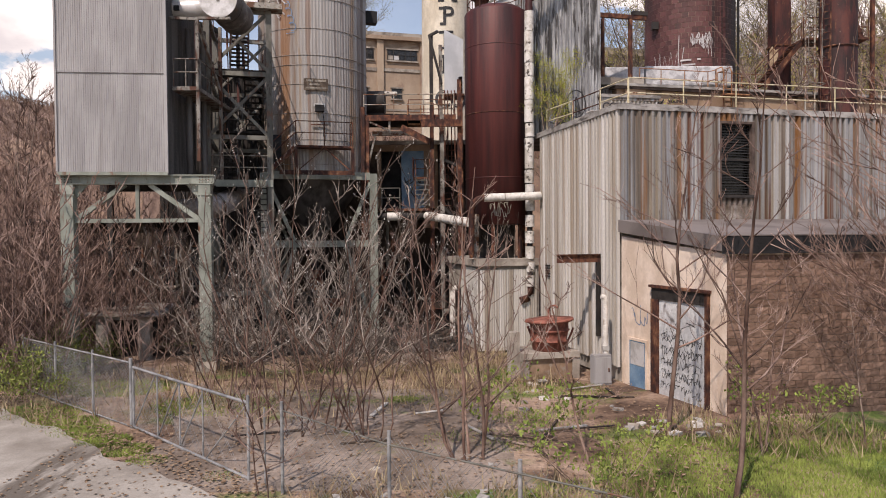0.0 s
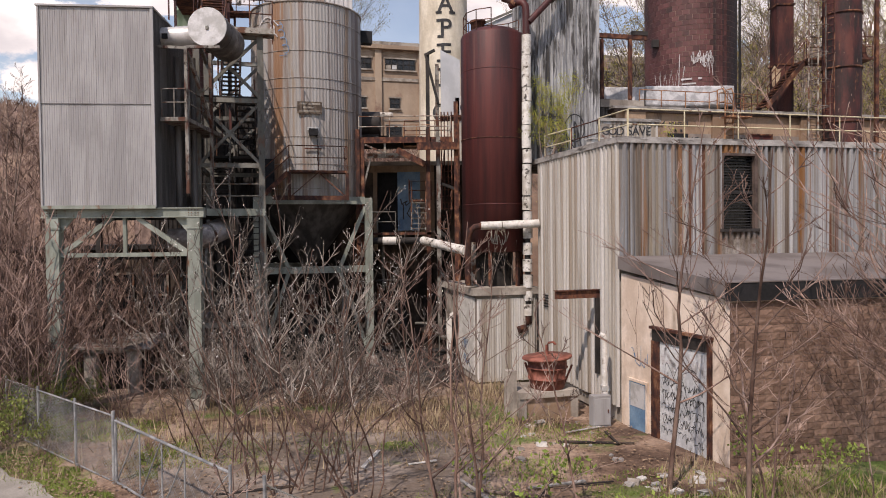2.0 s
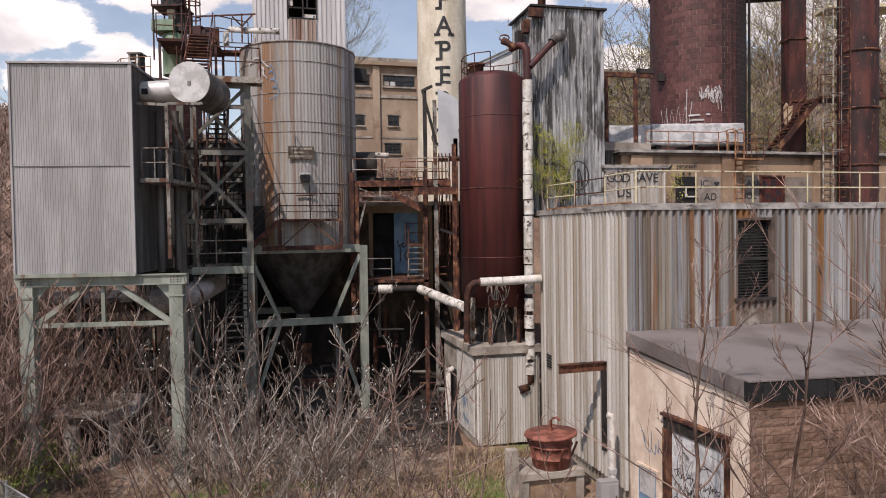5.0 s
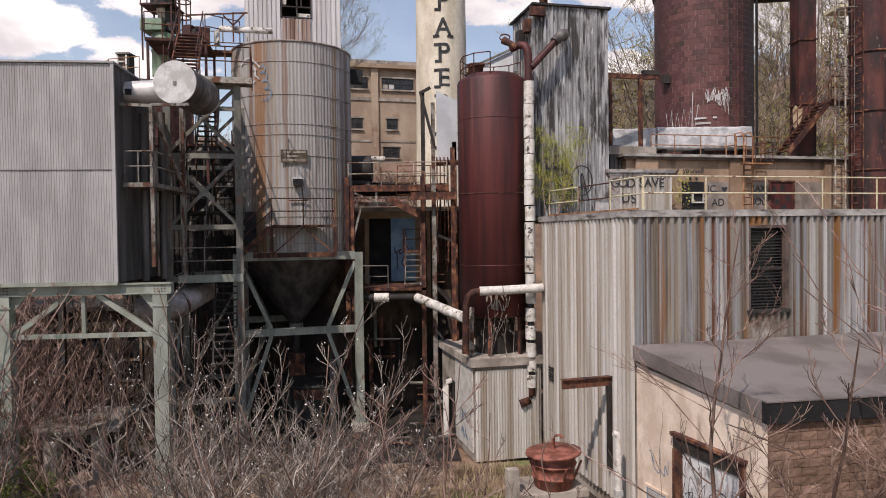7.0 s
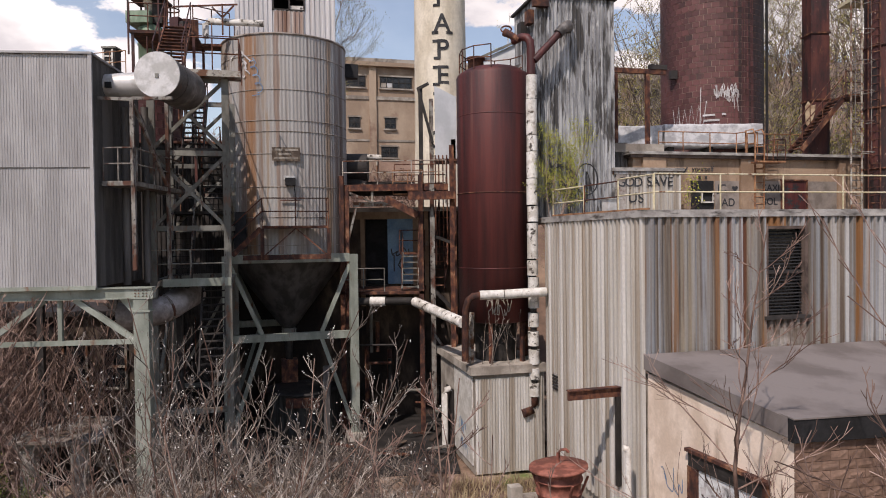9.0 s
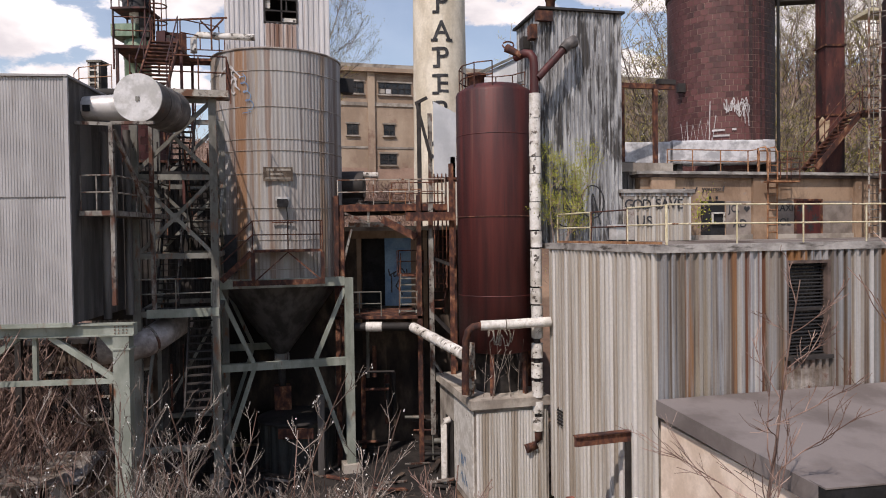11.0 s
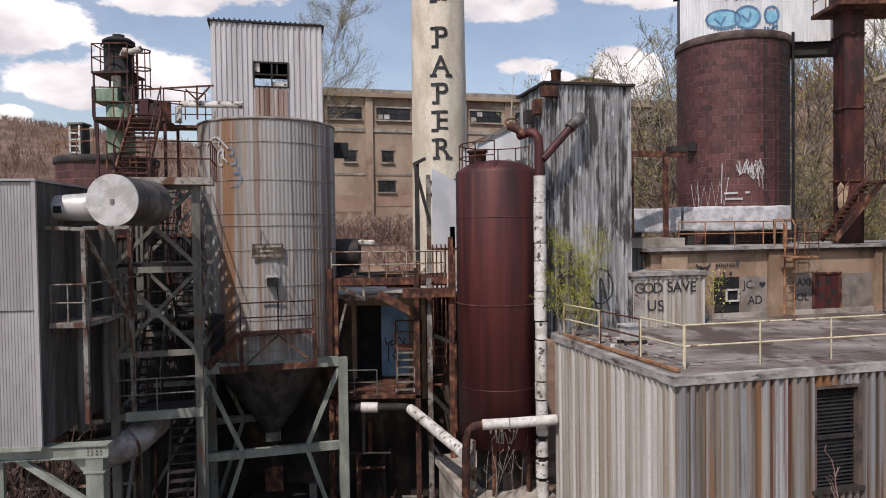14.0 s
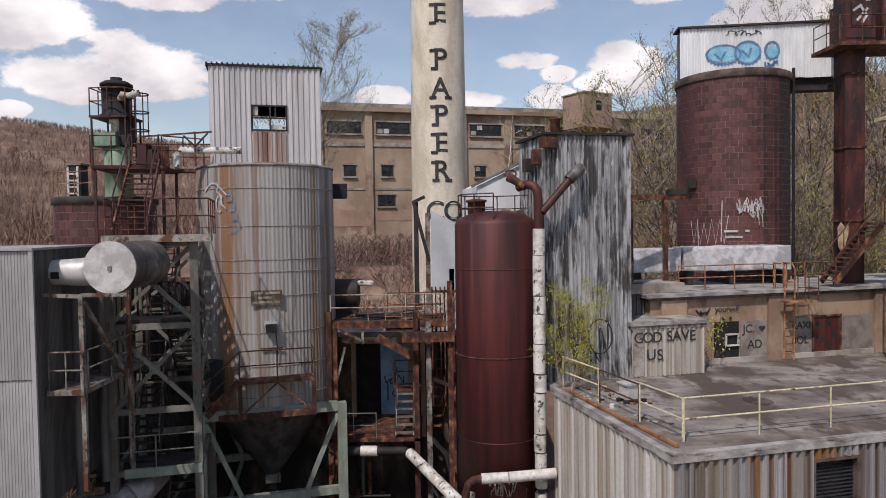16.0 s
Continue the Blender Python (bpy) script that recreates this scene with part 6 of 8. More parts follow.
boxed("step_floor", (2.2, 3.5, 0.2, 1.1, -0.42, -0.36), m_orange, ug, "orange rusted floor plate")
rail_run(ug, [(2.2, 0.2, -0.36), (3.5, 0.2, -0.36)], m_orange, 1.0, 0.65, 0.02)
bars("stay", [((0.3, 0.0, -0.3), (1.3, 0.0, -0.75)), ((0.05, 0.0, -3.2), (0.6, 0.0, -1.0)), ((3.9, -0.35, -6.4), (4.75, -0.6, -7.6))], 0.09, m_walk, ug)
boxed("beam", (0.4, 2.6, 0.5, 0.7, -0.9, -0.7), m_cream, ug)
boxed("beam", (2.9, 4.9, -0.9, -0.75, -0.7, -0.35), m_rust, ug)
bars("hanging_channel", [((1.9, -0.1, -0.6), (3.3, -0.3, -1.35))], 0.12, m_rust, ug, h=0.3)
bars("hanging_strut", [((1.3, 0.1, -0.2), (1.3, 0.1, -0.9))], 0.1, m_cream, ug)
rail_run(ug, [(0.05, 0.05, 0), (4.5, 0.05, 0)], m_cream, 1.05, 1.5)
rail_run(ug, [(2.2, 1.2, 0), (4.5, 1.2, 0)], m_rust, 1.0, 0.8)
for x, y, h0, h1, mat in ((3.9, -0.3, -9.5, 0.0, m_walk), (4.75, -0.6, -9.5, 1.6, m_rust), (0.2, 0.0, -6.5, 0.0, m_rust), (3.35, 3.2, -8, 4.85, m_dark), (3.85, 3.2, -8, 4.3, m_walk), (4.85, 0.6, -9.5, 2.0, m_rust)):
    boxed("post", (x - 0.1, x + 0.1, y - 0.1, y + 0.1, h0, h1), mat, ug)
bars("brace", [((3.25, 3.1, 4.8), (3.9, 3.0, 2.2)), ((3.2, 3.1, 4.75), (3.75, 3.0, 5.0)), ((3.9, -0.3, -4.5), (4.8, -0.6, -5.4)), ((3.9, -0.2, -2.2), (4.9, -0.2, -2.6))], 0.13, m_dark, ug)
pipes("ladder_bar", [[(x, 0.4, -3.5), (x, 0.4, 1.3)] for x in (4.05, 4.2, 4.38, 4.55)], 0.03, m_rust, ug)
flight(ug, (4.1, 0.8, -4.6), (4.5, 3.2, -1.2), 0.6, m_rust, 10, m_rust)
for i in range(16):
    bm = bmesh.new()
    ln = rng.uniform(0.6, 1.8)
    add_bar(bm, (0, 0, 0.05), (ln, 0, 0.05 + rng.uniform(0, 0.12)), rng.uniform(0.06, 0.2), 0.05)
    ob = part("scrap", bm, rng.choice((m_dark, m_rust, m_cream)), ug, m=pose(rng.uniform(0.2, 2.8), rng.uniform(0.6, 2.2), 0.0, 0, 0, rng.uniform(-30, 30)))
hop = thing("galvanised_hopper", pose(0.15, 34.9, 11.3), "galvanised sheet hopper box on the gantry", "hopper")
bm = bmesh.new()
add_prism(bm, [(0, 0), (0.95, 0), (0.95, 1.2), (0, 1.2)], 0.2, [3.4, 2.9, 2.9, 3.4])
part("body", bm, m_galvsheet, hop)
boxed("rim", (-0.06, 1.0, -0.06, 1.26, 0.1, 0.2), m_rust, hop)
ht = thing("side_drum", pose(-3.3, 36.2, 11.0), "dark horizontal drum with a white pipe stub", "drum")
bm = bmesh.new()
add_tube(bm, [(-0.8, 0, 0.3), (0.35, 0, 0.3)], 0.62, 24)
part("shell", bm, m_dark, ht)
bm = bmesh.new()
add_tube(bm, [(0.3, -0.2, 0.75), (1.0, -0.2, 0.72)], 0.12, 10)
part("stub", bm, m_lagging, ht)
boxed("stand", (-0.6, 0.3, -0.3, 0.3, -0.9, -0.25), m_dark, ht)
for i in range(26):
    x, y = rng.uniform(-4.5, 1.0), rng.uniform(33.5, 37.0)
    bm = bmesh.new()
    z0 = rng.uniform(-0.5, 3.5)
    if rng.random() < 0.5:
        add_tube(bm, [(0, 0, 0), (0, 0, rng.uniform(1, 4))], rng.uniform(0.03, 0.12), 8)
    else:
        add_tube(bm, [(0, 0, 0), (rng.uniform(0.8, 2.0), 0, 0)], rng.uniform(0.04, 0.14), 8)
    ob = part("process_pipe", bm, rng.choice((m_dark, m_rust, m_dark, m_greysteel)))
    ob.matrix_world = pose(x, y, z0)
    tagged(ob, "dark process pipe among the steelwork below the gantry", "pipe", "process pipes")
wing = thing("boiler_wing", pose(-19.0, 31.5, -0.5, 0, 0, 8), "low brown wing behind the support table, darkened as shade", "building")
# wing wall takes the same colour with shade in it
boxed("wall", (0, 8.6, 0, 4, 0, 5.6), m_boiler, wing)
boxed("roof", (-0.2, 8.8, -0.3, 4.2, 5.6, 5.8), m_dark, wing)
for i in range(3):
    w3 = thing("window")
    w3.parent, w3.matrix_local = wing, pose(4.2 + i * 1.5, 0, 2.6)
    bars("frame", [((0, -0.05, 0), (0, -0.05, 1.9)), ((0.9, -0.05, 0), (0.9, -0.05, 1.9)), ((0, -0.05, 1.9), (0.9, -0.05, 1.9)), ((0, -0.05, 0.9), (0.9, -0.05, 0.9)), ((0, -0.05, 0.02), (0.9, -0.05, 0.02))], 0.09, m_cream, w3)
    boxed("pane", (0.05, 0.85, -0.02, 0.0, 0.05, 1.85), m_glass, w3)
booth = thing("ruined_block_hut", pose(-13.85, 27.5, -0.5, 0, 0, 8), "small ruined concrete hut with a sagging plank roof", "hut")
for x in (0, 1.6):
    boxed("pier", (x, x + 0.45, 0, 0.4, 0, 1.65), m_concrete, booth)
boxed("lintel", (-0.1, 2.2, -0.05, 0.45, 1.65, 1.85), m_concrete, booth)
boxed("back", (0, 2.05, 0.9, 1.2, 0, 1.7), m_dark, booth)
sheet = boxed("roof", (-0.35, 2.6, -0.25, 2.3, 0.0, 0.09), m_litter2, booth, "rusted sheet roof, sagging")
sheet.matrix_local = pose(0, 0, 1.86, 5, 2, 0)

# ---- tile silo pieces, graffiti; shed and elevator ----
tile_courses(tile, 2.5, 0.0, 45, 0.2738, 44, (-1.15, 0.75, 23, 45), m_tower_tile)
spray("graffiti", [[(-1.15 + 0.07 * i, 5.1 + (0 if i % 2 else rng.uniform(0.5, 1.3))) for i in range(11)], [(-1.0, 6.2), (-0.98, 5.0)], [(-0.55, 7.0), (-0.57, 5.2)]], 0.02, m_spraywhite, tile, wrap=2.54)
spray("graffiti", [scribble(rng, -0.3, 0.12, 6.4, 7.1, 9), scribble(rng, -0.32, 0.1, 6.5, 6.9, 8), scribble(rng, -0.25, 0.14, 6.2, 6.8, 7), [(0.1, 7.0), (0.13, 5.8)], [(0.03, 6.9), (0.06, 5.9)]], 0.016, m_spraywhite, tile, wrap=2.54)
for x0, x1, z in ((-0.52, -0.3, 5.65), (-0.5, -0.22, 5.4), (-0.18, -0.1, 5.66)):
    spray("lettering_bar", [[(x0 + (x1 - x0) * k / 6, z) for k in range(7)]], 0.045, m_spraywhite, tile, wrap=2.54)
pipes("down_pipe", [[(2.45, -1.0, 0), (2.45, -1.0, 12.9)]], 0.07, m_black, tile)
boxed("wall_box", (-2.55, -2.2, -1.35, -1.05, 7.6, 8.0), m_dark, tile)
spray("graffiti", [[(1.9 + 0.75 * math.cos(a), 1.15 + 0.42 * math.sin(a)) for a in (k * 0.35 for k in range(19))], [(2.95 + 0.55 * math.cos(a), 1.2 + 0.5 * math.sin(a)) for a in (k * 0.35 for k in range(19))], [(4.0 + 0.3 * math.cos(a), 1.25 + 0.38 * math.sin(a)) for a in (k * 0.35 for k in range(19))],
                   [(1.5, 1.2), (1.8, 0.9), (2.0, 1.3)], [(2.7, 1.3), (3.0, 1.0), (3.1, 1.4)], scribble(rng, 3.7, 4.2, 0.5, 0.8, 3)], 0.05, m_sprayblue, topshed, at=-0.05)
for cx, w_, h_ in ((1.9, 0.68, 0.36), (2.95, 0.5, 0.44), (4.0, 0.24, 0.3)):
    bm = bmesh.new()
    bm.faces.new([bm.verts.new((cx + w_ * math.cos(a), -0.046, 1.18 + h_ * math.sin(a))) for a in (k * math.pi / 10 for k in range(20))])
    part("graffiti_fill", bm, m_spraycyan, topshed)
spray("graffiti", [scribble(rng, 2.0, 3.6, 1.95, 2.2, 6)], 0.02, m_sprayblack, topshed, at=-0.05)
boxed("floor_beam", (4.2, 7.6, 0.2, 0.9, -0.55, -0.05), m_dark, topshed)
for z in (3, 6, 9, 12):
    boxed("flange", (-0.47, 0.47, -0.46, 0.46, z, z + 0.08), m_rust, leg)
boxed("platform", (-1.1, 2.6, -1.2, 0.9, 13.0, 13.15), m_rust, leg)
rail_run(leg, [(-1.05, 0.8, 13.15), (-1.05, -1.15, 13.15), (2.5, -1.15, 13.15)], m_rust, 1.05, 0.9)
boxed("head_box", (-0.5, 0.7, -0.6, 0.6, 13.15, 14.9), m_elev, leg)
boxed("panel", (-0.3, 0.5, -0.66, -0.6, 13.9, 14.8), m_elev, leg)
spray("graffiti", [[(-0.25, 14.5), (0.05, 14.7), (0.3, 14.3), (0.1, 14.0)], [(-0.1, 14.1), (0.35, 14.6)]], 0.05, m_spraywhite, leg, at=-0.68)
boxed("upper_leg", (1.1, 1.9, -0.4, 0.4, 13.15, 20), m_elev, leg)
boxed("upper_leg", (-0.45, 0.45, -0.4, 0.4, 14.9, 20), m_elev, leg)
torn = thing("torn_board", pose(17.05, 35.72, 12.95, -4, 0, 0), "torn pale board hanging on the elevator leg", "board")
bm = bmesh.new()
ring = [(-0.2, 0.0), (-0.06, -0.22), (0.08, 0.05), (0.22, 0.5), (0.27, 0.88), (0.1, 0.82), (-0.05, 1.02), (-0.2, 0.8)]
lo_, hi_ = [[bm.verts.new((px, q, pz)) for px, pz in ring] for q in (0.0, 0.03)]
bm.faces.new(lo_), bm.faces.new(hi_)
for k in range(len(ring)):
    bm.faces.new((lo_[k], lo_[(k + 1) % len(ring)], hi_[(k + 1) % len(ring)], hi_[k]))
part("panel", bm, m_board, torn)
lower = thing("side_stair", pose(17.0, 34.6, 8.7), "rusty side stair with yellow railings by the elevator", "stair")
flight(lower, (-1.2, 0.0, 2.9), (0.8, 0.3, 5.15), 0.8, m_rust, 13, m_rust)
boxed("landing", (0.8, 4.0, -0.4, 0.9, 5.15, 5.25), m_rust, lower)
rail_run(lower, [(0.8, -0.35, 5.25), (4.0, -0.35, 5.25)], m_rust, 1.0, 0.9)
boxed("upper_landing", (1.15, 4.5, -0.4, 0.9, 9.3, 9.45), m_yellow, lower)
rail_run(lower, [(1.2, -0.35, 9.45), (4.4, -0.35, 9.45)], m_yellow, 1.05, 0.9)
flight(lower, (3.8, 0.2, 5.25), (2.2, 0.2, 9.3), 0.7, m_rust, 13, m_rust)
for x in (1.95, 4.2):
    boxed("post", (x - 0.08, x + 0.08, -0.4, -0.24, 0, 12), m_rust, lower)
for z in (2, 4.5, 7):
    bm = bmesh.new()
    add_lathe(bm, [(0.81, z), (0.87, z), (0.87, z + 0.08), (0.81, z + 0.08)], 40, caps=False)
    part("flange", bm, m_rust, red2)
pipes("ladder_stile", [[(-1.15, -0.6, 0), (-1.15, -0.6, 9.5)], [(-0.85, -0.9, 0), (-0.85, -0.9, 9.5)]], 0.03, m_rust, red2)
pipes("rung", [[(-1.15, -0.6, 0.3 + 0.32 * i), (-0.85, -0.9, 0.3 + 0.32 * i)] for i in range(28)], 0.018, m_rust, red2)

cl = thing("tall_caged_ladder", pose(17.15, 32.4, 8.6, 0, 0, 10), "tall rust-bitten ladder with open hoops beside the elevator", "ladder")
pipes("stile", [[(x, 0, 0), (x, 0, 10.2)] for x in (-0.24, 0.24)], 0.04, m_cream, cl)
pipes("rung", [[(-0.24, 0, 0.3 + 0.31 * i), (0.24, 0, 0.3 + 0.31 * i)] for i in range(32)], 0.02, m_walk, cl)
for i in range(7):
    pipes("hoop", [[(0.36 * math.sin(a), -0.36 + 0.42 * math.cos(a), 2.6 + 1.2 * i) for a in (k * math.pi / 8 - math.pi for k in range(-6, 7))]], 0.02, m_walk, cl)
pipes("cage_bar", [[(0.36 * math.sin(a), -0.36 + 0.42 * math.cos(a), 2.6), (0.36 * math.sin(a), -0.36 + 0.42 * math.cos(a), 9.8)] for a in (math.pi * 0.5, math.pi, math.pi * 1.5)], 0.015, m_walk, cl)

# ---- chimney lettering and bands ----
def chimney_r(z):
    return 2.07 + (1.82 - 2.07) * z / 31


def on_chimney(body, size, z, dx=0.0):
    me = text_mesh("letter", body, size, m_letter, 0.02, 0.012)
    r = chimney_r(z) + 0.02
    for v in me.vertices:
        x = (v.co.x + dx) * 1.0
        a = x / r
        rr = chimney_r(z + v.co.z) + 0.02 - v.co.y
        v.co = (rr * math.sin(a), -rr * math.cos(a), z + v.co.z)
    ob = new("letter", me)
    ob.parent = chimney
    return ob


for body, zc, dx in (("E", 22.6, 0), ("P", 19.5, 0), ("A", 17.52, 0), ("P", 15.66, 0), ("E", 13.76, 0), ("R", 11.85, 0), ("C", 9.05, -0.5), ("O", 9.05, 0.85)):
    on_chimney(body, 1.9, zc, dx + 0.18)
    for sx, sz in {"P": ((-0.42, -0.62), (-0.5, 0.62)), "A": ((-0.56, -0.62), (0.56, -0.62)), "E": ((-0.5, -0.62), (-0.5, 0.62)), "R": ((-0.42, -0.62), (0.5, -0.62), (-0.5, 0.62))}.get(body, ()):
        bm = bmesh.new()
        cols = []
        for k in range(5):
            an = (sx * 0.95 + dx + 0.18 + 0.24 * (k / 2 - 1)) / chimney_r(zc)
            cols.append([bm.verts.new(((chimney_r(zc + z) + q) * math.sin(an), -(chimney_r(zc + z) + q) * math.cos(an), zc + z)) for z, q in ((sz - 0.1, 0.01), (sz - 0.1, 0.045), (sz + 0.1, 0.045), (sz + 0.1, 0.01))])
        for p, q in zip(cols, cols[1:]):
            for j in range(4):
                bm.faces.new((p[j], p[(j + 1) % 4], q[(j + 1) % 4], q[j]))
        bm.faces.new(cols[0]), bm.faces.new(cols[-1])
        part("serif", bm, m_letter, chimney)

# ---- mill: pilasters, bands, windows, penthouse ----
BAY = 4.75
for i in range(13):
    u = 0.9 + i * BAY
    boxed("pilaster", (u - 0.35, u + 0.35, -0.25, 0, 0, 16.6), m_mill, mill)


def mill_window(u, z, w, h, bars_n, broken):
    wd = thing("window")
    wd.parent, wd.matrix_local = mill, pose(u, 0, z)
    boxed("pane", (0.08, w - 0.08, -0.03, 0.0, 0.06, h - 0.06), m_glass, wd)
    boxed("sill", (-0.1, w + 0.1, -0.2, 0.0, -0.15, 0.0), m_concrete, wd)
    boxed("lintel", (-0.1, w + 0.1, -0.12, 0.0, h, h + 0.15), m_concrete, wd)
    for k in range(bars_n + 1):
        x = 0.05 + (w - 0.1) * k / bars_n
        boxed("mullion", (x - 0.04, x + 0.04, -0.08, -0.03, 0, h), m_dark, wd)
    for z2 in (0.04, h * 0.5, h - 0.04):
        boxed("transom", (0.09, w - 0.09, -0.075, -0.03, z2 - 0.03, z2 + 0.03), m_dark, wd)
    for k in range(bars_n):
        if rng.random() < broken:
            x = 0.05 + (w - 0.1) * k / bars_n
            zz = rng.choice((0.08, h * 0.5 + 0.04))
            boxed("patch", (x + 0.05, x + (w - 0.1) / bars_n - 0.05, -0.05, -0.035, zz, zz + h * 0.5 - 0.12), rng.choice((m_litter, m_concrete, m_alu)), wd)


for i in range(12):
    u = 0.9 + i * BAY
    mill_window(u + 0.75, 14.1, 3.3, 1.15, 5, 0.3)
    mill_window(u + (2.3 if i % 2 == 0 else 1.2), 10.0, 1.15, 1.1, 2, 0.2)
    if i % 3 != 0:
        mill_window(u + 0.8, 7.1, 1.7, 1.1, 2, 0.2)
    boxed("spandrel", (u + 0.36, u + BAY - 0.36, -0.1, 0.0, 12.9, 13.25), m_concrete, mill)
    boxed("spandrel", (u + 0.36, u + BAY - 0.36, -0.06, 0.0, 8.7, 8.9), m_concrete, mill)
    boxed("infill", (u + 0.45, u + BAY - 0.45, -0.03, 0.0, 5.2 + (i % 2) * 0.5, 6.8), m_pent, mill)
boxed("cornice", (-0.4, 60, -0.5, 0.1, 16.2, 16.6), m_mill, mill)
ph = thing("stair_penthouse", pose(14.4, 74.9, 23.6, 0, 0, 30), "pinkish rendered stair penthouse on the mill roof", "penthouse")
boxed("wall", (0, 3.6, 0, 3.2, 0, 3.3), m_pent, ph)
boxed("roof", (-0.1, 3.7, -0.1, 3.3, 3.3, 3.42), m_concrete, ph)
boxed("window", (1.5, 2.2, -0.04, 0, 1.7, 2.6), m_glass, ph)
boxed("annex", (3.6, 5.2, 0.5, 3.2, 0, 1.0), m_pent, ph)
# ---- workshop: fascia, door, side door, blocks ----
shop_m = pose(5.9, 22.85, -0.6, 0, 0, -70.6)
roll = thing("roller_door", shop_m, "dirty white steel door in a rusty frame, covered in graffiti", "door")
boxed("leaf", (2.05, 4.08, -0.06, -0.01, 0.05, 3.05), m_doorwhite, roll)
boxed("head", (1.72, 4.15, -0.1, -0.005, 3.05, 3.4), m_dark, roll)
boxed("jamb", (1.7, 2.05, -0.12, -0.005, 0, 3.05), m_rust, roll)
boxed("jamb", (4.08, 4.2, -0.1, -0.005, 0, 3.4), m_rust, roll)
boxed("header_angle", (1.65, 4.25, -0.16, -0.005, 3.4, 3.48), m_rust, roll)
rng = random.Random(21)
spray("graffiti", [scribble(rng, 2.15, 3.95, 1.9, 2.5, 5), scribble(rng, 2.2, 3.9, 1.2, 1.7, 6), scribble(rng, 2.3, 3.8, 0.7, 1.1, 5), scribble(rng, 2.4, 3.6, 1.5, 2.0, 4)] + [scribble(rng, 2.15 + 0.45 * (k % 4), 2.6 + 0.45 * (k % 4), 0.35 + 0.36 * (k // 4), 0.62 + 0.36 * (k // 4), 4) for k in range(20)], 0.009, m_sprayblack, roll, at=-0.066)
spray("graffiti", [scribble(rng, 2.15, 3.9, 2.3, 2.95, 4), scribble(rng, 2.3, 3.8, 1.9, 2.6, 3)], 0.05, m_spraywhite, roll, at=-0.062)
hatch = thing("side_hatch", shop_m, "small faded blue and white panel door", "door")
boxed("leaf", (0.5, 1.35, -0.05, -0.01, 0.05, 1.62), m_blue, hatch)
boxed("upper_panel", (0.56, 1.29, -0.06, -0.05, 0.85, 1.58), m_alu, hatch)
for d in ((0.42, 0.5, -0.07, -0.005, 0, 1.7), (1.35, 1.43, -0.07, -0.005, 0, 1.7), (0.5, 1.35, -0.07, -0.005, 1.62, 1.7)):
    boxed("frame", d, m_plaster, hatch)
spray("graffiti", [scribble(rng, 0.55, 1.4, 2.1, 2.8, 4)], 0.012, m_sprayblue, hatch, at=-0.012)
front_m = pose(7.5, 18.3, -0.6, 0, 0, 10.0)
fascia = boxed("fascia", (-0.12, 13.3, -0.16, 0.02, 4.5, 4.97), m_black, shop, "black metal fascia")
fascia.matrix_local = pose(0, 0, 0.6) @ front_m
edge = boxed("roof_lip", (-0.12, 13.3, -0.18, 0.3, 4.97, 5.0), m_felt, shop)
edge.matrix_local = pose(0, 0, 0.6) @ front_m

# ---- plinth and red pot ----
pl = thing("concrete_plinth", pose(2.67, 23.3, -0.6, 0, 0, 14), "crumbling concrete plinth with a recess", "plinth")
boxed("slab", (0, 2.1, 0, 1.6, 0.8, 1.0), m_concrete, pl)
boxed("pier", (0.0, 0.25, 0.05, 1.55, 0, 0.8), m_concrete, pl)
boxed("pier", (1.85, 2.1, 0.05, 1.55, 0, 0.8), m_concrete, pl)
boxed("back", (0.25, 1.85, 0.12, 1.5, 0, 0.8), m_lowwall, pl)
boxed("wall", (-0.35, 0.0, 0.3, 0.6, 0.0, 1.7), m_concrete, pl)
pot = thing("rusted_pot", pose(3.7, 24.2, 0.4) @ Matrix.Diagonal((1.22, 1.22, 0.9, 1)), "rust-red steel pot with a wide lid and bent pipe", "pot")
bm = bmesh.new()
add_lathe(bm, [(0.46, 0.0), (0.5, 0.05), (0.52, 0.35), (0.55, 0.36), (0.55, 0.4), (0.52, 0.41), (0.54, 0.75), (0.57, 0.76), (0.57, 0.8), (0.54, 0.81), (0.56, 1.12)], 24)
for v in bm.verts:
    v.co.x += 0.05 * noise.noise(v.co * 3)
    v.co.y += 0.05 * noise.noise(v.co * 3 + Vector((5, 0, 0)))
part("body", bm, m_redrust, pot)
bm = bmesh.new()
add_lathe(bm, [(0.66, 1.1), (0.7, 1.13), (0.69, 1.2), (0.3, 1.24), (0.1, 1.25)], 24)
for v in bm.verts:
    v.co.z += 0.08 * v.co.x + 0.03 * noise.noise(v.co * 4)
part("lid", bm, m_redrust, pot)
bm = bmesh.new()
add_tube(bm, [(0.0, 0, 1.25), (0.0, 0, 1.6), (0.06, 0, 1.7), (0.18, 0, 1.72), (0.24, 0, 1.62)], 0.045, 8)
part("pipe", bm, m_redrust, pot)
for i in range(5):
    a = i * 1.256
    bars("rib", [((0.45 * math.cos(a), 0.45 * math.sin(a), 0.05), (0.7 * math.cos(a), 0.7 * math.sin(a), 0.85))], 0.05, m_redrust, pot)

# ---- road, yard, kerb of verge ----
FA, FB = Vector((-9.8, 19.25)), Vector((3.2, 8.55))
fdir = (FB - FA).normalized()
fout = Vector((fdir.y, -fdir.x))
if fout.x > 0:
    fout = -fout


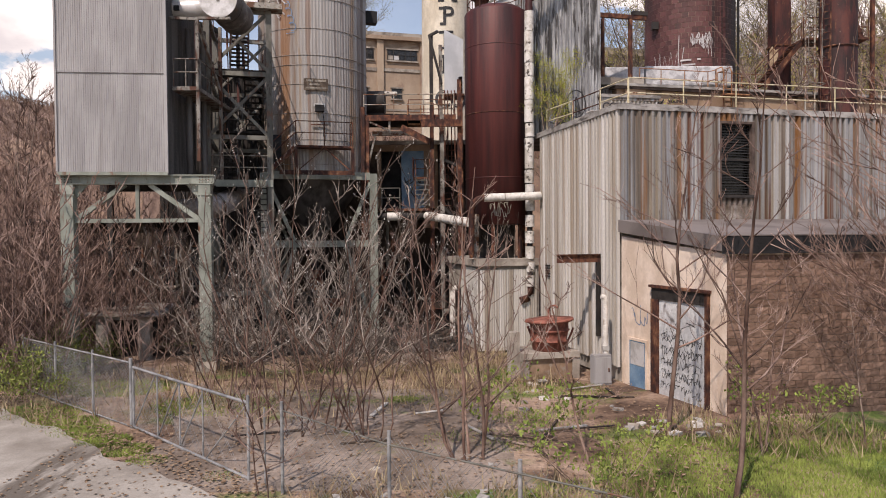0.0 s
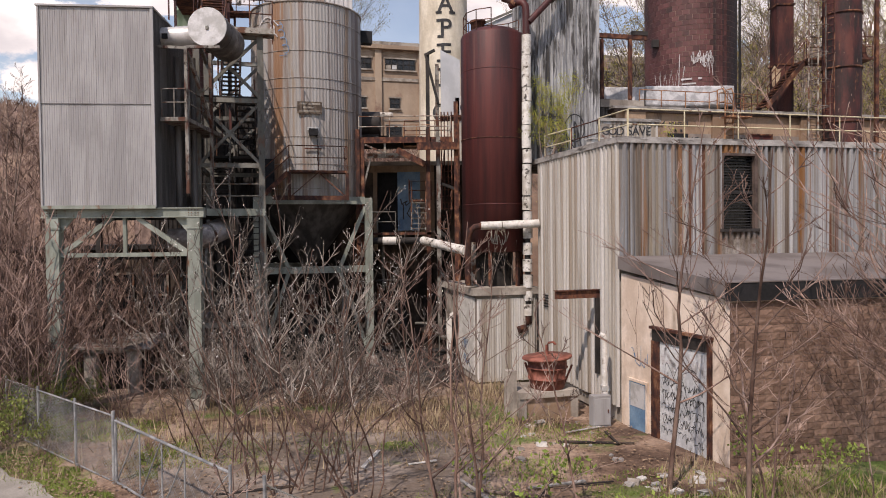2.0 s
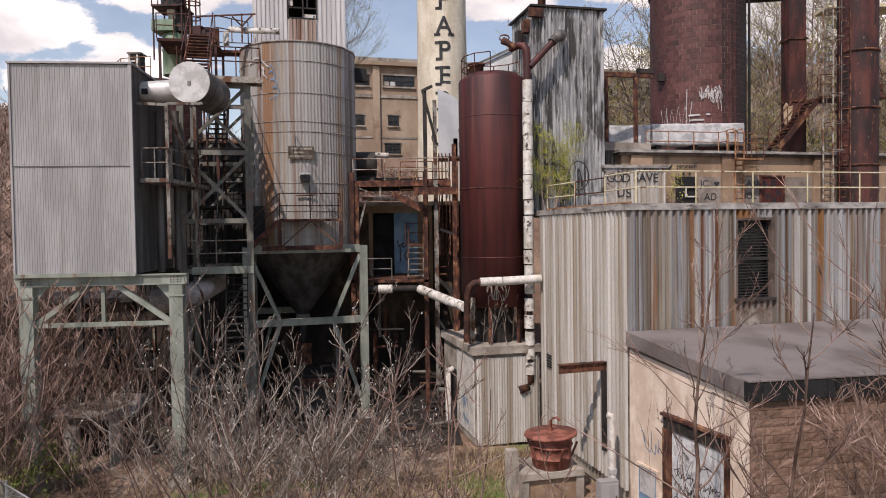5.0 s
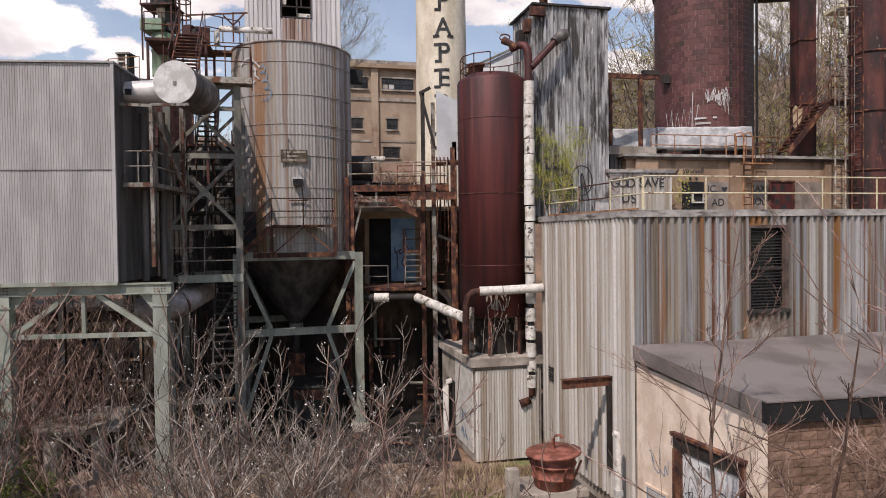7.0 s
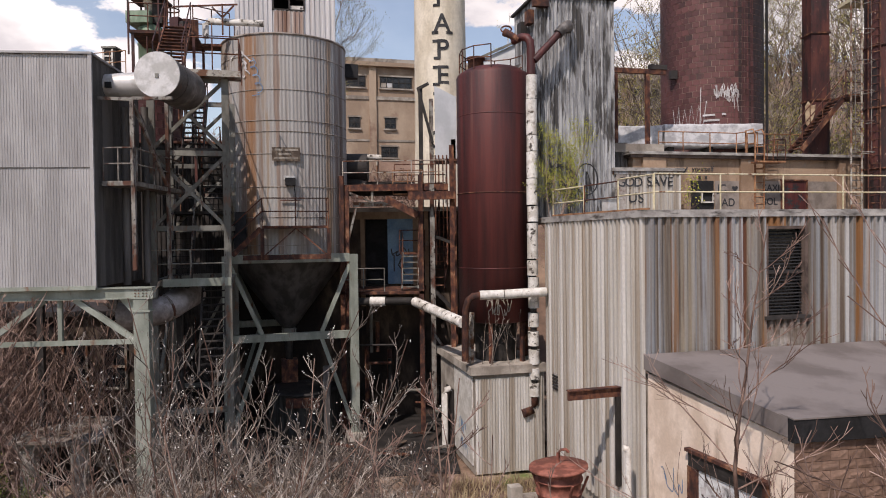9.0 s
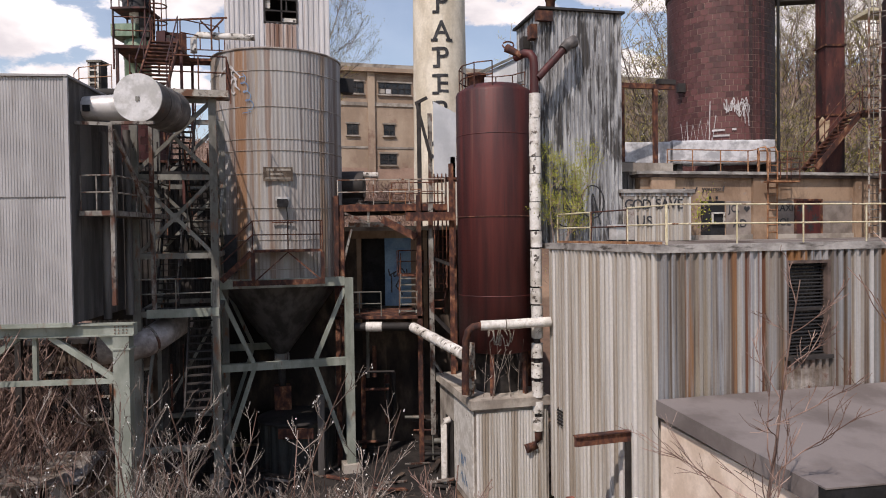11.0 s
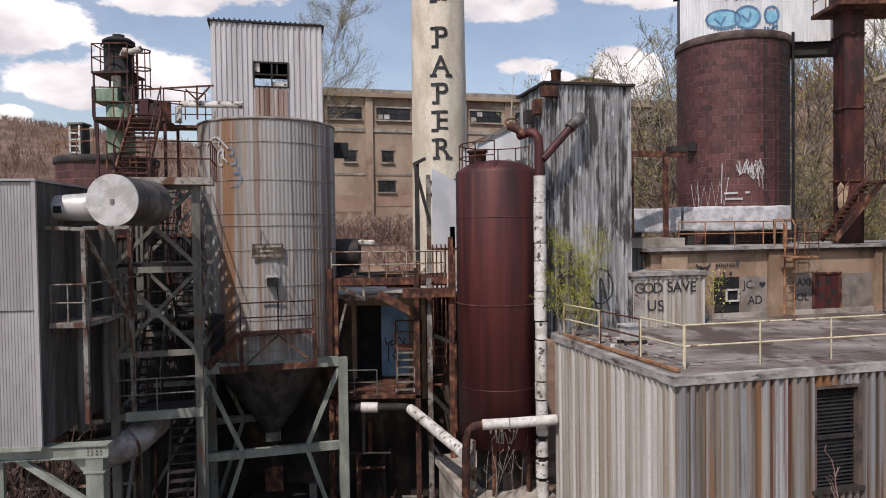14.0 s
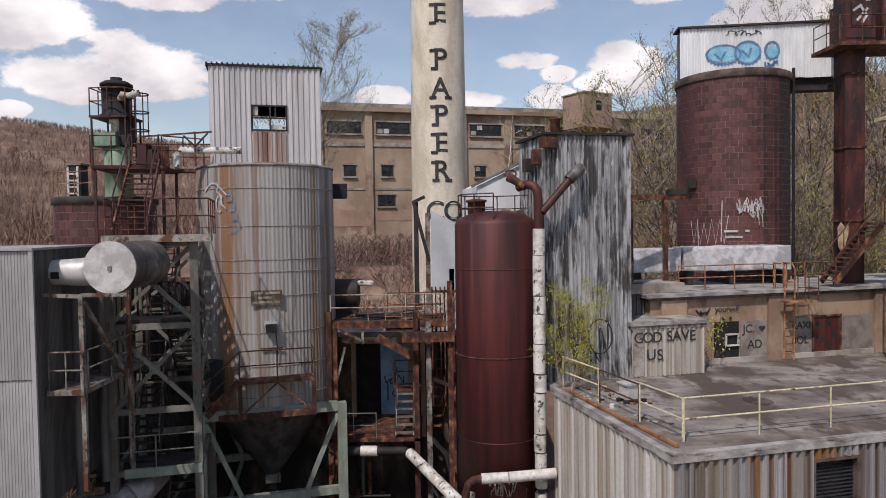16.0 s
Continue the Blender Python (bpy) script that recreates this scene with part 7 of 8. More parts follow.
def ribbon(name, s0, s1, ds, offs, material, lift, label, cat, wob=0.0):
    bm = bmesh.new()
    rows = []
    s = s0
    while s <= s1:
        row = []
        for k, o in enumerate(offs):
            oo = o + (wob * noise.noise((s * 0.6, k * 3.1, 7.0)) if k in (0, len(offs) - 1) else 0)
            p = FA + fdir * s + fout * oo
            row.append(bm.verts.new((p.x, p.y, ground_z(p.x, p.y) + lift)))
        rows.append(row)
        s += ds
    for a, b in zip(rows, rows[1:]):
        for k in range(len(offs) - 1):
            f = bm.faces.new((a[k], a[k + 1], b[k + 1], b[k]))
            f.smooth = True
    return tagged(part(name, bm, material), label, cat, kind="structure")


ribbon("road", -45, 30, 0.5, [1.35 + 0.55 * k for k in range(18)], m_road, 0.05, "worn pale asphalt road with a ragged edge", "road", 0.5)
bm = bmesh.new()
rows = []
for j in range(30):
    y = 11.5 + j * 0.42
    row = []
    for i in range(24):
        s = i / 23
        x = -7.6 + 10.5 * s + 0.6 * noise.noise((y * 0.5, s * 2, 2.0)) - (y - 13) * 0.12
        row.append(bm.verts.new((x, y, ground_z(x, y) + 0.03 - 0.16 * smooth(0.36, 0.5, abs(s - 0.5)) - 0.14 * smooth(9, 14, abs(j - 15)))))
    rows.append(row)
for a, b in zip(rows, rows[1:]):
    for k in range(23):
        f = bm.faces.new((a[k], a[k + 1], b[k + 1], b[k]))
        f.smooth = True
m_yard = surface("gritty_grey_yard", [(0.3, (0.15, 0.115, 0.09)), (0.7, (0.29, 0.235, 0.195))], (0.6, 0.6, 0.6), detail=9, rough=1.0, vary=0.0, fine=0.35, fine_scale=12, bump=0.5,
                 spots=[((0.12, 0.15, 0.04), (0.7, 0.7, 0.7), 0.6, 0.7)])
tagged(part("yard", bm, m_yard), "gritty grey yard surface with cracks and weeds", "yard", kind="structure")

# ---- chain-link fence and gate ----
fence = thing("chain_link_fence", None, "galvanised chain-link fence with round posts along the verge", "fence")
gatef = thing("field_gate", None, "bent galvanised pipe gate with diagonal braces and torn mesh", "gate")
FH = 1.72


def fpt(s, h=0.0, o=0.0):
    p = FA + fdir * s + fout * (o + 0.38 * smooth(3, 8, s) * (1 - smooth(9, 13, s)))
    return Vector((p.x, p.y, -0.5 - 0.22 * smooth(8, 11, s) + h))


def mesh_wire(parent, s0, s1, skip=0.0, o=0.0):
    """Diamond wire netting between two places of the fence line."""
    verts, faces = [], []
    step, r = 0.085, 0.0035
    wr = random.Random(3)

    def strand(a, b):
        d = (b - a).normalized()
        n = Vector((fout.x, fout.y, 0))
        s_ = d.cross(n).normalized()
        i = len(verts)
        for p in (a, b):
            for q in (s_ * r, (n * 0.8 - s_ * 0.5) * r, (-n * 0.8 - s_ * 0.5) * r):
                verts.append(p + q)
        for k in range(3):
            faces.append((i + k, i + (k + 1) % 3, i + 3 + (k + 1) % 3, i + 3 + k))

    L = s1 - s0
    c = -FH
    while c < L:
        a0, a1 = max(0, c), min(L, c + FH)
        if a1 > a0:
            if wr.random() >= skip:
                strand(fpt(s0 + a0, a0 - c, o), fpt(s0 + a1, a1 - c, o))
            if wr.random() >= skip:
                strand(fpt(s0 + a0, FH - (a0 - c), o), fpt(s0 + a1, FH - (a1 - c), o))
        c += step
    me = bpy.data.meshes.new("netting")
    me.from_pydata(verts, [], faces)
    me.materials.append(m_galv)
    ob = new("netting", me)
    ob.parent, ob["kind"] = parent, "stuff"


S_G0, S_G1, S_P = 2.2, 7.85, 8.95
for s in [-7.5, -5.0, -2.5, 0.0, S_G0, S_P] + [S_P + 2.6 * k for k in range(1, 4)]:
    pipes("post", [[fpt(s, -0.2), fpt(s, FH + 0.12)]], 0.045 if s == S_G0 else 0.035, m_galv, fence)
pipes("top_rail", [[fpt(-7.5, FH), fpt(0, FH)], [fpt(0, FH), fpt(S_G0, FH)]], 0.024, m_galv, fence)
pipes("top_rail", [[fpt(S_P, FH - 0.05), fpt(11.5, FH - 0.12), fpt(17, FH - 0.02)]], 0.016, m_greysteel, fence)
pipes("bottom_rail", [[fpt(-7.5, 0.06), fpt(S_G0, 0.06)]], 0.02, m_galv, fence)
mesh_wire(fence, -7.5, S_G0)
mesh_wire(fence, S_P, 17.0, 0.5)
pipes("frame", [[fpt(S_G0 + 0.12, 1.62), fpt(S_G1, 1.6)], [fpt(S_G0 + 0.12, 0.08), fpt(S_G1, 0.05)], [fpt(S_G1, 0.0), fpt(S_G1, 1.75)], [fpt(S_G0 + 0.12, 0.08), fpt(S_G0 + 0.12, 1.62)]], 0.032, m_galv, gatef)
pipes("upright", [[fpt(s, 0.06), fpt(s, 1.6)] for s in (3.55, 4.75, 5.95)], 0.02, m_galv, gatef)
pipes("brace", [[fpt(S_G0 + 0.15, 0.1), fpt(3.5, 1.6)], [fpt(3.6, 0.1), fpt(4.75, 1.6)], [fpt(6.1, 0.1), fpt(7.8, 1.55)], [fpt(4.8, 0.1), fpt(5.95, 1.5)]], 0.018, m_galv, gatef)
mesh_wire(gatef, S_G0 + 0.15, 3.6, 0.2)
mesh_wire(gatef, 3.6, S_G1, 0.8)
pipes("latch_post", [[fpt(8.4, 0.0), fpt(8.4, 1.6)]], 0.02, m_galv, gatef)


# ---- plants ----
class Wood:
    def __init__(self):
        self.v, self.f, self.tips = [], [], []

    def limb(self, pts, r0, r1, seg):
        base = len(self.v)
        n = len(pts)
        for i, p in enumerate(pts):
            d = (pts[min(i + 1, n - 1)] - pts[max(i - 1, 0)]).normalized()
            s_ = d.cross(Vector((0.37, 0.91, 0.2))).normalized()
            u_ = s_.cross(d)
            r = r0 + (r1 - r0) * i / (n - 1)
            for k in range(seg):
                a = 2 * math.pi * k / seg
                self.v.append(p + (s_ * math.cos(a) + u_ * math.sin(a)) * r)
        for i in range(n - 1):
            for k in range(seg):
                a, b = base + i * seg + k, base + i * seg + (k + 1) % seg
                self.f.append((a, b, b + seg, a + seg))

    def mesh(self, name, material, smooth_=True):
        me = bpy.data.meshes.new(name)
        me.from_pydata(self.v, [], self.f)
        me.materials.append(material)
        if smooth_:
            me.polygons.foreach_set("use_smooth", [True] * len(me.polygons))
        return me


def curve_path(rng, start, direction, length, n, wobble, lift):
    pts = [Vector(start)]
    d = Vector(direction).normalized()
    for i in range(n):
        d = (d + Vector((rng.gauss(0, wobble), rng.gauss(0, wobble), rng.gauss(0, wobble * 0.6) + lift))).normalized()
        pts.append(pts[-1] + d * (length / n))
    return pts


def make_plant(seed, height, stems=1, branches=12, spread=0.8, subs=5, twigs=3, thick=1.0, lean=0.12, first=0.25, fine=1.0, arch=0.06, crook=0.07):
    """A bare young tree or shrub: stems, side branches, sub-branches and twigs. Returns the wood and the twigs."""
    rng = random.Random(seed)
    woods, twig = [], Wood()
    for s in range(stems):
        wood = Wood()
        woods.append(wood)
        a = rng.uniform(0, 6.28)
        ln = lean if stems == 1 else rng.uniform(lean, lean * 3)
        h = height * rng.uniform(0.75 if stems > 1 else 1.0, 1.0)
        path = curve_path(rng, (0.12 * stems ** 0.5 * math.cos(a) * (stems > 1), 0.12 * stems ** 0.5 * math.sin(a) * (stems > 1), -0.15), (math.cos(a) * ln, math.sin(a) * ln, 1), h, 10, crook, 0.03)
        r0 = height * 0.0062 * thick * (1.0 if stems == 1 else 0.75)
        wood.limb(path, r0, 0.006 * fine, 6)
        twig.tips.append(path[-1])
        for b in range(branches):
            f = first + (0.97 - first) * (b + rng.random()) / branches
            i = min(9, int(f * 10))
            p = path[i].lerp(path[i + 1], f * 10 - i)
            az = b * 2.4 + rng.uniform(-0.6, 0.6)
            bl = h * (0.42 * (1 - f) + 0.10) * spread * rng.uniform(0.7, 1.25)
            up = rng.uniform(0.45, 1.15)
            bp = curve_path(rng, p, (math.cos(az), math.sin(az), up), bl, 5, 0.12, arch)
            br = max(0.006 * fine, r0 * (1 - f) * 0.55)
            twig.limb(bp, br, 0.0045 * fine, 4)
            twig.tips.append(bp[-1])
            for q in range(subs):
                g = 0.25 + 0.7 * (q + rng.random()) / subs
                i2 = min(4, int(g * 5))
                p2 = bp[i2].lerp(bp[i2 + 1], g * 5 - i2)
                d2 = (bp[i2 + 1] - bp[i2]).normalized()
                d2 = d2 + Vector((rng.uniform(-1, 1), rng.uniform(-1, 1), rng.uniform(-0.3, 0.9))) * 0.8
                sl = bl * rng.uniform(0.25, 0.5) * (1.1 - 0.5 * g)
                sp = curve_path(rng, p2, d2, sl, 3, 0.15, arch)
                twig.limb(sp, 0.0052 * fine, 0.0035 * fine, 3)
                twig.tips.append(sp[-1])
                for _ in range(twigs):
                    g3 = rng.uniform(0.2, 0.95)
                    i3 = min(2, int(g3 * 3))
                    p3 = sp[i3].lerp(sp[i3 + 1], g3 * 3 - i3)
                    d3 = (sp[i3 + 1] - sp[i3]).normalized() + Vector((rng.uniform(-1, 1), rng.uniform(-1, 1), rng.uniform(-0.2, 0.9))) * 0.8
                    tp = curve_path(rng, p3, d3, sl * rng.uniform(0.3, 0.6), 2, 0.15, arch)
                    twig.limb(tp, 0.004 * fine, 0.003 * fine, 3)
                    twig.tips.append(tp[-1])
    return woods, twig


def leaf_mesh(name, points, rng, size, material, spread=0.12, each=2):
    v, f = [], []
    for p in points:
        for _ in range(each):
            c = Vector(p) + Vector((rng.gauss(0, spread), rng.gauss(0, spread), rng.gauss(0, spread)))
            q = Euler((rng.uniform(0, 6.28), rng.uniform(0, 6.28), rng.uniform(0, 6.28))).to_matrix()
            s = size * rng.uniform(0.6, 1.3)
            i = len(v)
            v += [c + q @ Vector(o) * s for o in ((-0.5, 0, 0), (0, -0.28, 0.06), (0.55, 0, 0), (0, 0.28, 0.06))]
            f.append((i, i + 1, i + 2, i + 3))
    me = bpy.data.meshes.new(name)
    me.from_pydata(v, [], f)
    me.materials.append(material)
    return me


def plant(name, seed, m, label, category, wood_mat, twig_mat, leaves=None, group="", **kw):
    woods, twig = make_plant(seed, **kw)
    root = thing(name, m, label, category, group)
    for w in woods:
        t = new("trunk" if len(woods) == 1 else "stem", w.mesh("stem", wood_mat))
        t.parent = root
    c = new("crown", twig.mesh("crown", twig_mat, False))
    c.parent, c["kind"] = root, "stuff"
    if leaves:
        mat, size, spread, each, share = leaves
        rng = random.Random(seed + 99)
        pts = [p for p in twig.tips if rng.random() < share]
        l = new("foliage", leaf_mesh("foliage", pts, rng, size, mat, spread, each))
        l.parent, l["kind"] = root, "stuff"
    return root


m_bud = surface("pale_silky_buds", [(0.3, (0.5, 0.48, 0.45)), (0.7, (0.68, 0.66, 0.62))], rough=0.9, vary=0, bump=0, fine=0)
rng = random.Random(77)
# lone saplings in the yard and by the fence
for seed, x, y, h, kw in ((1, 5.45, 16.8, 9.0, dict(branches=20, spread=0.8)), (2, 5.45, 12.9, 8.0, dict(branches=18, spread=0.85)), (6, -3.4, 13.2, 3.2, dict(stems=2, branches=8)),
                          (7, 3.1, 14.3, 5.0, dict(branches=12, lean=0.5)), (8, 7.2, 15.2, 5.5, dict(stems=2, branches=12)), (3, 0.55, 15.2, 7.0, dict(stems=6, branches=10, spread=0.75, first=0.15, crook=0.1))):
    plant("sapling", seed, pose(x, y, -0.5), "thin bare sapling with reddish-brown twigs in the yard", "sapling", m_stem, m_twig, group="saplings", height=h, thick=1.15, fine=1.4, twigs=2, **kw)
# thicket at the right, in front of the block wall
base = [plant("thicket_sapling", 20 + i, pose((9.3, 10.4, 8.9)[i], (13.6, 15.4, 12.4)[i], -0.5), "dense bare sapling with arching reddish twigs by the workshop", "sapling", m_bark, m_twig, group="workshop thicket", height=9.2 - 0.7 * i, branches=24, spread=1.3, subs=6, twigs=3, thick=0.6, fine=1.9, arch=0.03) for i in range(3)]
for i, (x, y, s) in enumerate(((9.6, 13.0, 1.1), (9.9, 16.2, 0.6), (11.4, 15.6, 0.9), (11.6, 15.9, 1.15), (10.8, 13.9, 1.15))):
    copy_thing(base[i % 3], pose(x, y, -0.5, 0, 0, rng.uniform(0, 360))).scale = (s, s, s)
# grey thicket with pale buds between fence and steelwork
kinds = []
for i, (x, y, h) in enumerate(((-2.95, 17.5, 7.9), (-1.75, 16.7, 7.4), (-3.7, 17.2, 8.3), (-4.6, 17.9, 8.0), (-2.4, 18.3, 6.6), (-5.5, 18.9, 7.2))):
    p = plant("thicket_shrub", 40 + i, pose(x, y, -0.5), "tall bare shrub with pale budded shoots in the yard", "shrub", m_stem, m_pale_twig, leaves=(m_bud, 0.04, 0.04, 2, 0.22), group="thicket shrubs",
              height=h, stems=7 if i < 2 else 5, branches=9, spread=0.8, subs=4, twigs=1, thick=0.7 if i < 2 else 0.6, lean=0.17, first=0.3, fine=1.35, arch=0.1, crook=0.12)
    kinds.append(p)
for i, (x, y, s) in enumerate(((-6.4, 19.6, 0.85), (-7.4, 20.9, 0.75))):
    copy_thing(kinds[(i + 2) % 6], pose(x, y, -0.5, 0, 0, 70 * i + 30)).scale = (s, s, s)
# low tangle before the steelwork
tangle = []
for i, (x, y, h) in enumerate(((-7.2, 25.2, 3.4), (-4.3, 25.6, 3.0), (-2.2, 26.4, 2.6))):
    tangle.append(plant("tangled_brush", 140 + i, pose(x, y, -0.5), "low tangle of dark arching stems before the steelwork", "shrub", m_stem, m_pale_twig, group="tangled brush",
                        height=h, stems=8, branches=8, spread=1.1, subs=4, twigs=2, thick=0.7, lean=0.35, first=0.1, fine=1.7, arch=-0.02, crook=0.2))
for i in range(13):
    x, y = rng.uniform(-9.4, -0.6), rng.uniform(24.6, 28.2)
    s = rng.uniform(0.6, 1.05) * (1.1 if x < -5 else 0.85)
    copy_thing(tangle[i % 3], pose(x, y, -0.5, 0, 0, rng.uniform(0, 360))).scale = (s, s, s)
# reddish growth under and left of the support table
reds = []
for i in range(4):
    reds.append(plant("red_twig_shrub", 60 + i, pose((-15.6, -14.4, -13.9, -10.2)[i], (22.5, 25.4, 23.0, 23.6)[i], -0.5), "reddish bare shrub growing round the support table", "shrub", m_twig, m_twig, group="red shrubs",
                      height=6.0 - 0.3 * i, stems=9, branches=9, spread=0.7, subs=3, twigs=2, thick=0.6, lean=0.2, first=0.15, fine=1.8, arch=0.09))
for i in range(24):
    x, y = (rng.uniform(-13.5, -9.6), rng.uniform(28.0, 30.5)) if i < 6 else (rng.uniform(-22, -14.2), rng.uniform(22, 34))
    s = rng.uniform(0.55, 1.0)
    if x < -14:
        s *= 1.6
    copy_thing(reds[i % 4], pose(x, y, ground_z(x, y), 0, 0, rng.uniform(0, 360))).scale = (s, s, s)
for x, y, s in ((-12.9, 22.0, 1.05), (-14.1, 23.6, 1.3), (-15.4, 21.6, 1.5), (-16.6, 23.0, 1.6), (-17.8, 25.5, 1.7), (-15.9, 26.5, 1.45), (-19.4, 27.0, 1.7), (-16.8, 28.6, 1.5), (-14.8, 28.2, 1.3)):
    copy_thing(reds[int(y) % 4], pose(x, y, ground_z(x, y), 0, 0, 97 * y)).scale = (s, s, s)
# trees at the left and on the slope behind
trees = []
for i in range(4):
    trees.append(plant("bare_tree", 80 + i, pose((-19, -23, -18.5, -26)[i], (31, 36, 42, 30)[i], 0), "bare brown tree at the edge of the woods", "tree", m_bark, m_twig, group="bare trees",
                       height=9 + 0.7 * i, branches=22, spread=0.85, subs=6, twigs=3, fine=2.2, first=0.3))
for i in range(26):
    x, y = rng.uniform(-60, -17), rng.uniform(34, 80)
    s = rng.uniform(0.5, 0.85)
    copy_thing(trees[i % 4], pose(x, y, ground_z(x, y), 0, 0, rng.uniform(0, 360))).scale = (s, s, s)
for i in range(26):
    x, y = rng.uniform(-34, -17), rng.uniform(28, 44)
    s = rng.uniform(0.95, 1.45)
    copy_thing(trees[i % 4], pose(x, y, ground_z(x, y), 0, 0, rng.uniform(0, 360))).scale = (s, s, s)
hill_trees = []
for i in range(3):
    hill_trees.append(plant("budding_tree", 90 + i, pose((12, 19, 26)[i], (52, 56, 60)[i], ground_z((12, 19, 26)[i], (52, 56, 60)[i])), "tall woodland tree just coming into yellow-green leaf", "tree", m_bark, m_pale_twig, leaves=(m_budleaf, 0.11, 0.3, 5, 0.9 if i == 0 else 0.35), group="woodland trees",
                            height=14 + i, branches=24, spread=0.9, subs=6, twigs=3, fine=2.6, first=0.15))
for i in range(85):
    x, y = rng.uniform(8.5, 52), rng.uniform(45, 92) if i > 30 else rng.uniform(44, 58)
    if y > 70 - 0.0 * x and x < 40 and rng.random() < 0.3:
        continue
    s = rng.uniform(0.7, 1.15) * (0.72 if x < 13 and y < 62 else 1)
    copy_thing(hill_trees[i % 3], pose(x, y, ground_z(x, y), 0, 0, rng.uniform(0, 360))).scale = (s, s, s)
for x, y, s in ((10.4, 46.5, 0.62), (11.6, 48.2, 0.7), (12.8, 46.0, 0.75), (13.9, 49.0, 0.8), (11.0, 50.5, 0.72), (15.2, 47.0, 0.85)):
    copy_thing(hill_trees[0], pose(x, y, ground_z(x, y), 0, 0, rng.uniform(0, 360))).scale = (s, s, s)
for i in range(30):
    x, y = rng.uniform(17.5, 40), rng.uniform(46, 60)
    s = rng.uniform(0.95, 1.35)
    copy_thing(hill_trees[1 + i % 2], pose(x, y, ground_z(x, y) - 0.2, 0, 0, rng.uniform(0, 360))).scale = (s, s, s)
# brush on the bank before the mill
brush = plant("bank_brush", 97, pose(-5.0, 47.5, ground_z(-5.0, 47.5)), "brown brush on the bank below the mill", "shrub", m_twig, m_twig, group="bank brush", height=2.6, stems=6, branches=6, spread=1.0, subs=3, twigs=2, thick=0.7, lean=0.4, first=0.1, fine=2.4)
for i in range(285):
    x, y = rng.uniform(-12, 5) if i < 215 else rng.uniform(8, 45), rng.uniform(44.5, 70)
    s = rng.uniform(0.6, 1.3)
    copy_thing(brush, pose(x, y, ground_z(x, y), 0, 0, rng.uniform(0, 360))).scale = (s, s, s)
# trees with young leaf
plant("tall_budding_tree", 101, pose(-10.6, 58.5, ground_z(-10.6, 58.5)), "tall pale tree with tiny new leaves beside the mill", "tree", m_birch, m_pale_twig, leaves=(m_budleaf, 0.085, 0.22, 6, 0.9), height=19.3, branches=46, spread=0.9, subs=8, twigs=4, fine=2.0, first=0.25)
plant("birch", 102, pose(2.9, 38.6, 9.5), "slender pale birch with sparse new leaves", "tree", m_birch, m_birch, leaves=(m_leaf, 0.08, 0.15, 1, 0.6), height=10.6, branches=16, spread=0.45, subs=3, twigs=2, fine=1.2, first=0.45)
plant("leafing_sapling", 103, pose(4.42, 29.25, 8.72), "young sapling with yellow-green leaves on the roof corner", "sapling", m_bark, m_twig, leaves=(m_leaf, 0.055, 0.13, 12, 0.95), height=3.9, stems=5, branches=10, spread=0.5, subs=3, twigs=2, lean=0.14, first=0.1)
plant("roof_weed", 104, pose(10.1, 32.5, 8.72), "small leafing weed against the low wall", "weed", m_bark, m_twig, leaves=(m_leaf, 0.09, 0.1, 2, 0.6), height=2.4, stems=3, branches=6, spread=0.7, subs=3, twigs=2, first=0.15)
plant("pump_roof_weed", 105, pose(1.9, 29.5, 3.4), "bare weed stems on the pump house roof", "weed", m_pale_twig, m_pale_twig, height=2.3, stems=5, branches=4, spread=0.6, subs=2, twigs=1, first=0.3)
copy_thing(bpy.data.objects["pump_roof_weed"], pose(3.0, 29.5, 3.4, 0, 0, 120))
# green bush by the fence
bsh = plant("green_bush", 106, pose(-12.6, 20.8, -0.5), "fresh green bush beside the fence", "bush", m_bark, m_twig, leaves=(m_bush, 0.09, 0.14, 4, 0.8), group="green bushes", height=2.0, stems=7, branches=6, spread=1.0, subs=3, twigs=2, lean=0.4, first=0.1)
for x, y, s in ((-11.6, 20.9, 0.7), (-13.6, 21.5, 1.0), (-14.2, 24.6, 1.05), (-15.4, 25.6, 1.2), (-12.9, 25.4, 0.75), (-13.6, 22.9, 0.95)):
    copy_thing(bsh, pose(x, y, -0.5, 0, 0, 140 * s)).scale = (s, s, s)


def blades(name, spots, material, label, category, h, seed):
    """Blades of grass or weed: spots are (x, y, radius, count)."""
    rng = random.Random(seed)
    v, f = [], []
    for cx, cy, rad, n in spots:
        for _ in range(n):
            a, r = rng.uniform(0, 6.28), rad * math.sqrt(rng.random())
            x, y = cx + r * math.cos(a) * 1.4, cy + r * math.sin(a)
            if noise.noise((x * 0.9, y * 0.9, 5.0)) < rng.uniform(-0.75, -0.05):
                continue
            z = ground_z(x, y) - 0.02
            hh = h * rng.uniform(0.4, 1.3)
            b = rng.uniform(0, 6.28)
            w = 0.012 + 0.02 * h
            lx, ly = rng.gauss(0, 0.35) * hh, rng.gauss(0, 0.35) * hh
            i = len(v)
            v += [(x - w * math.cos(b), y - w * math.sin(b), z), (x + w * math.cos(b), y + w * math.sin(b), z), (x + lx, y + ly, z + hh)]
            f.append((i, i + 1, i + 2))
    me = bpy.data.meshes.new(name)
    me.from_pydata(v, [], f)
    me.materials.append(material)
    return tagged(new(name, me), label, category, kind="stuff")


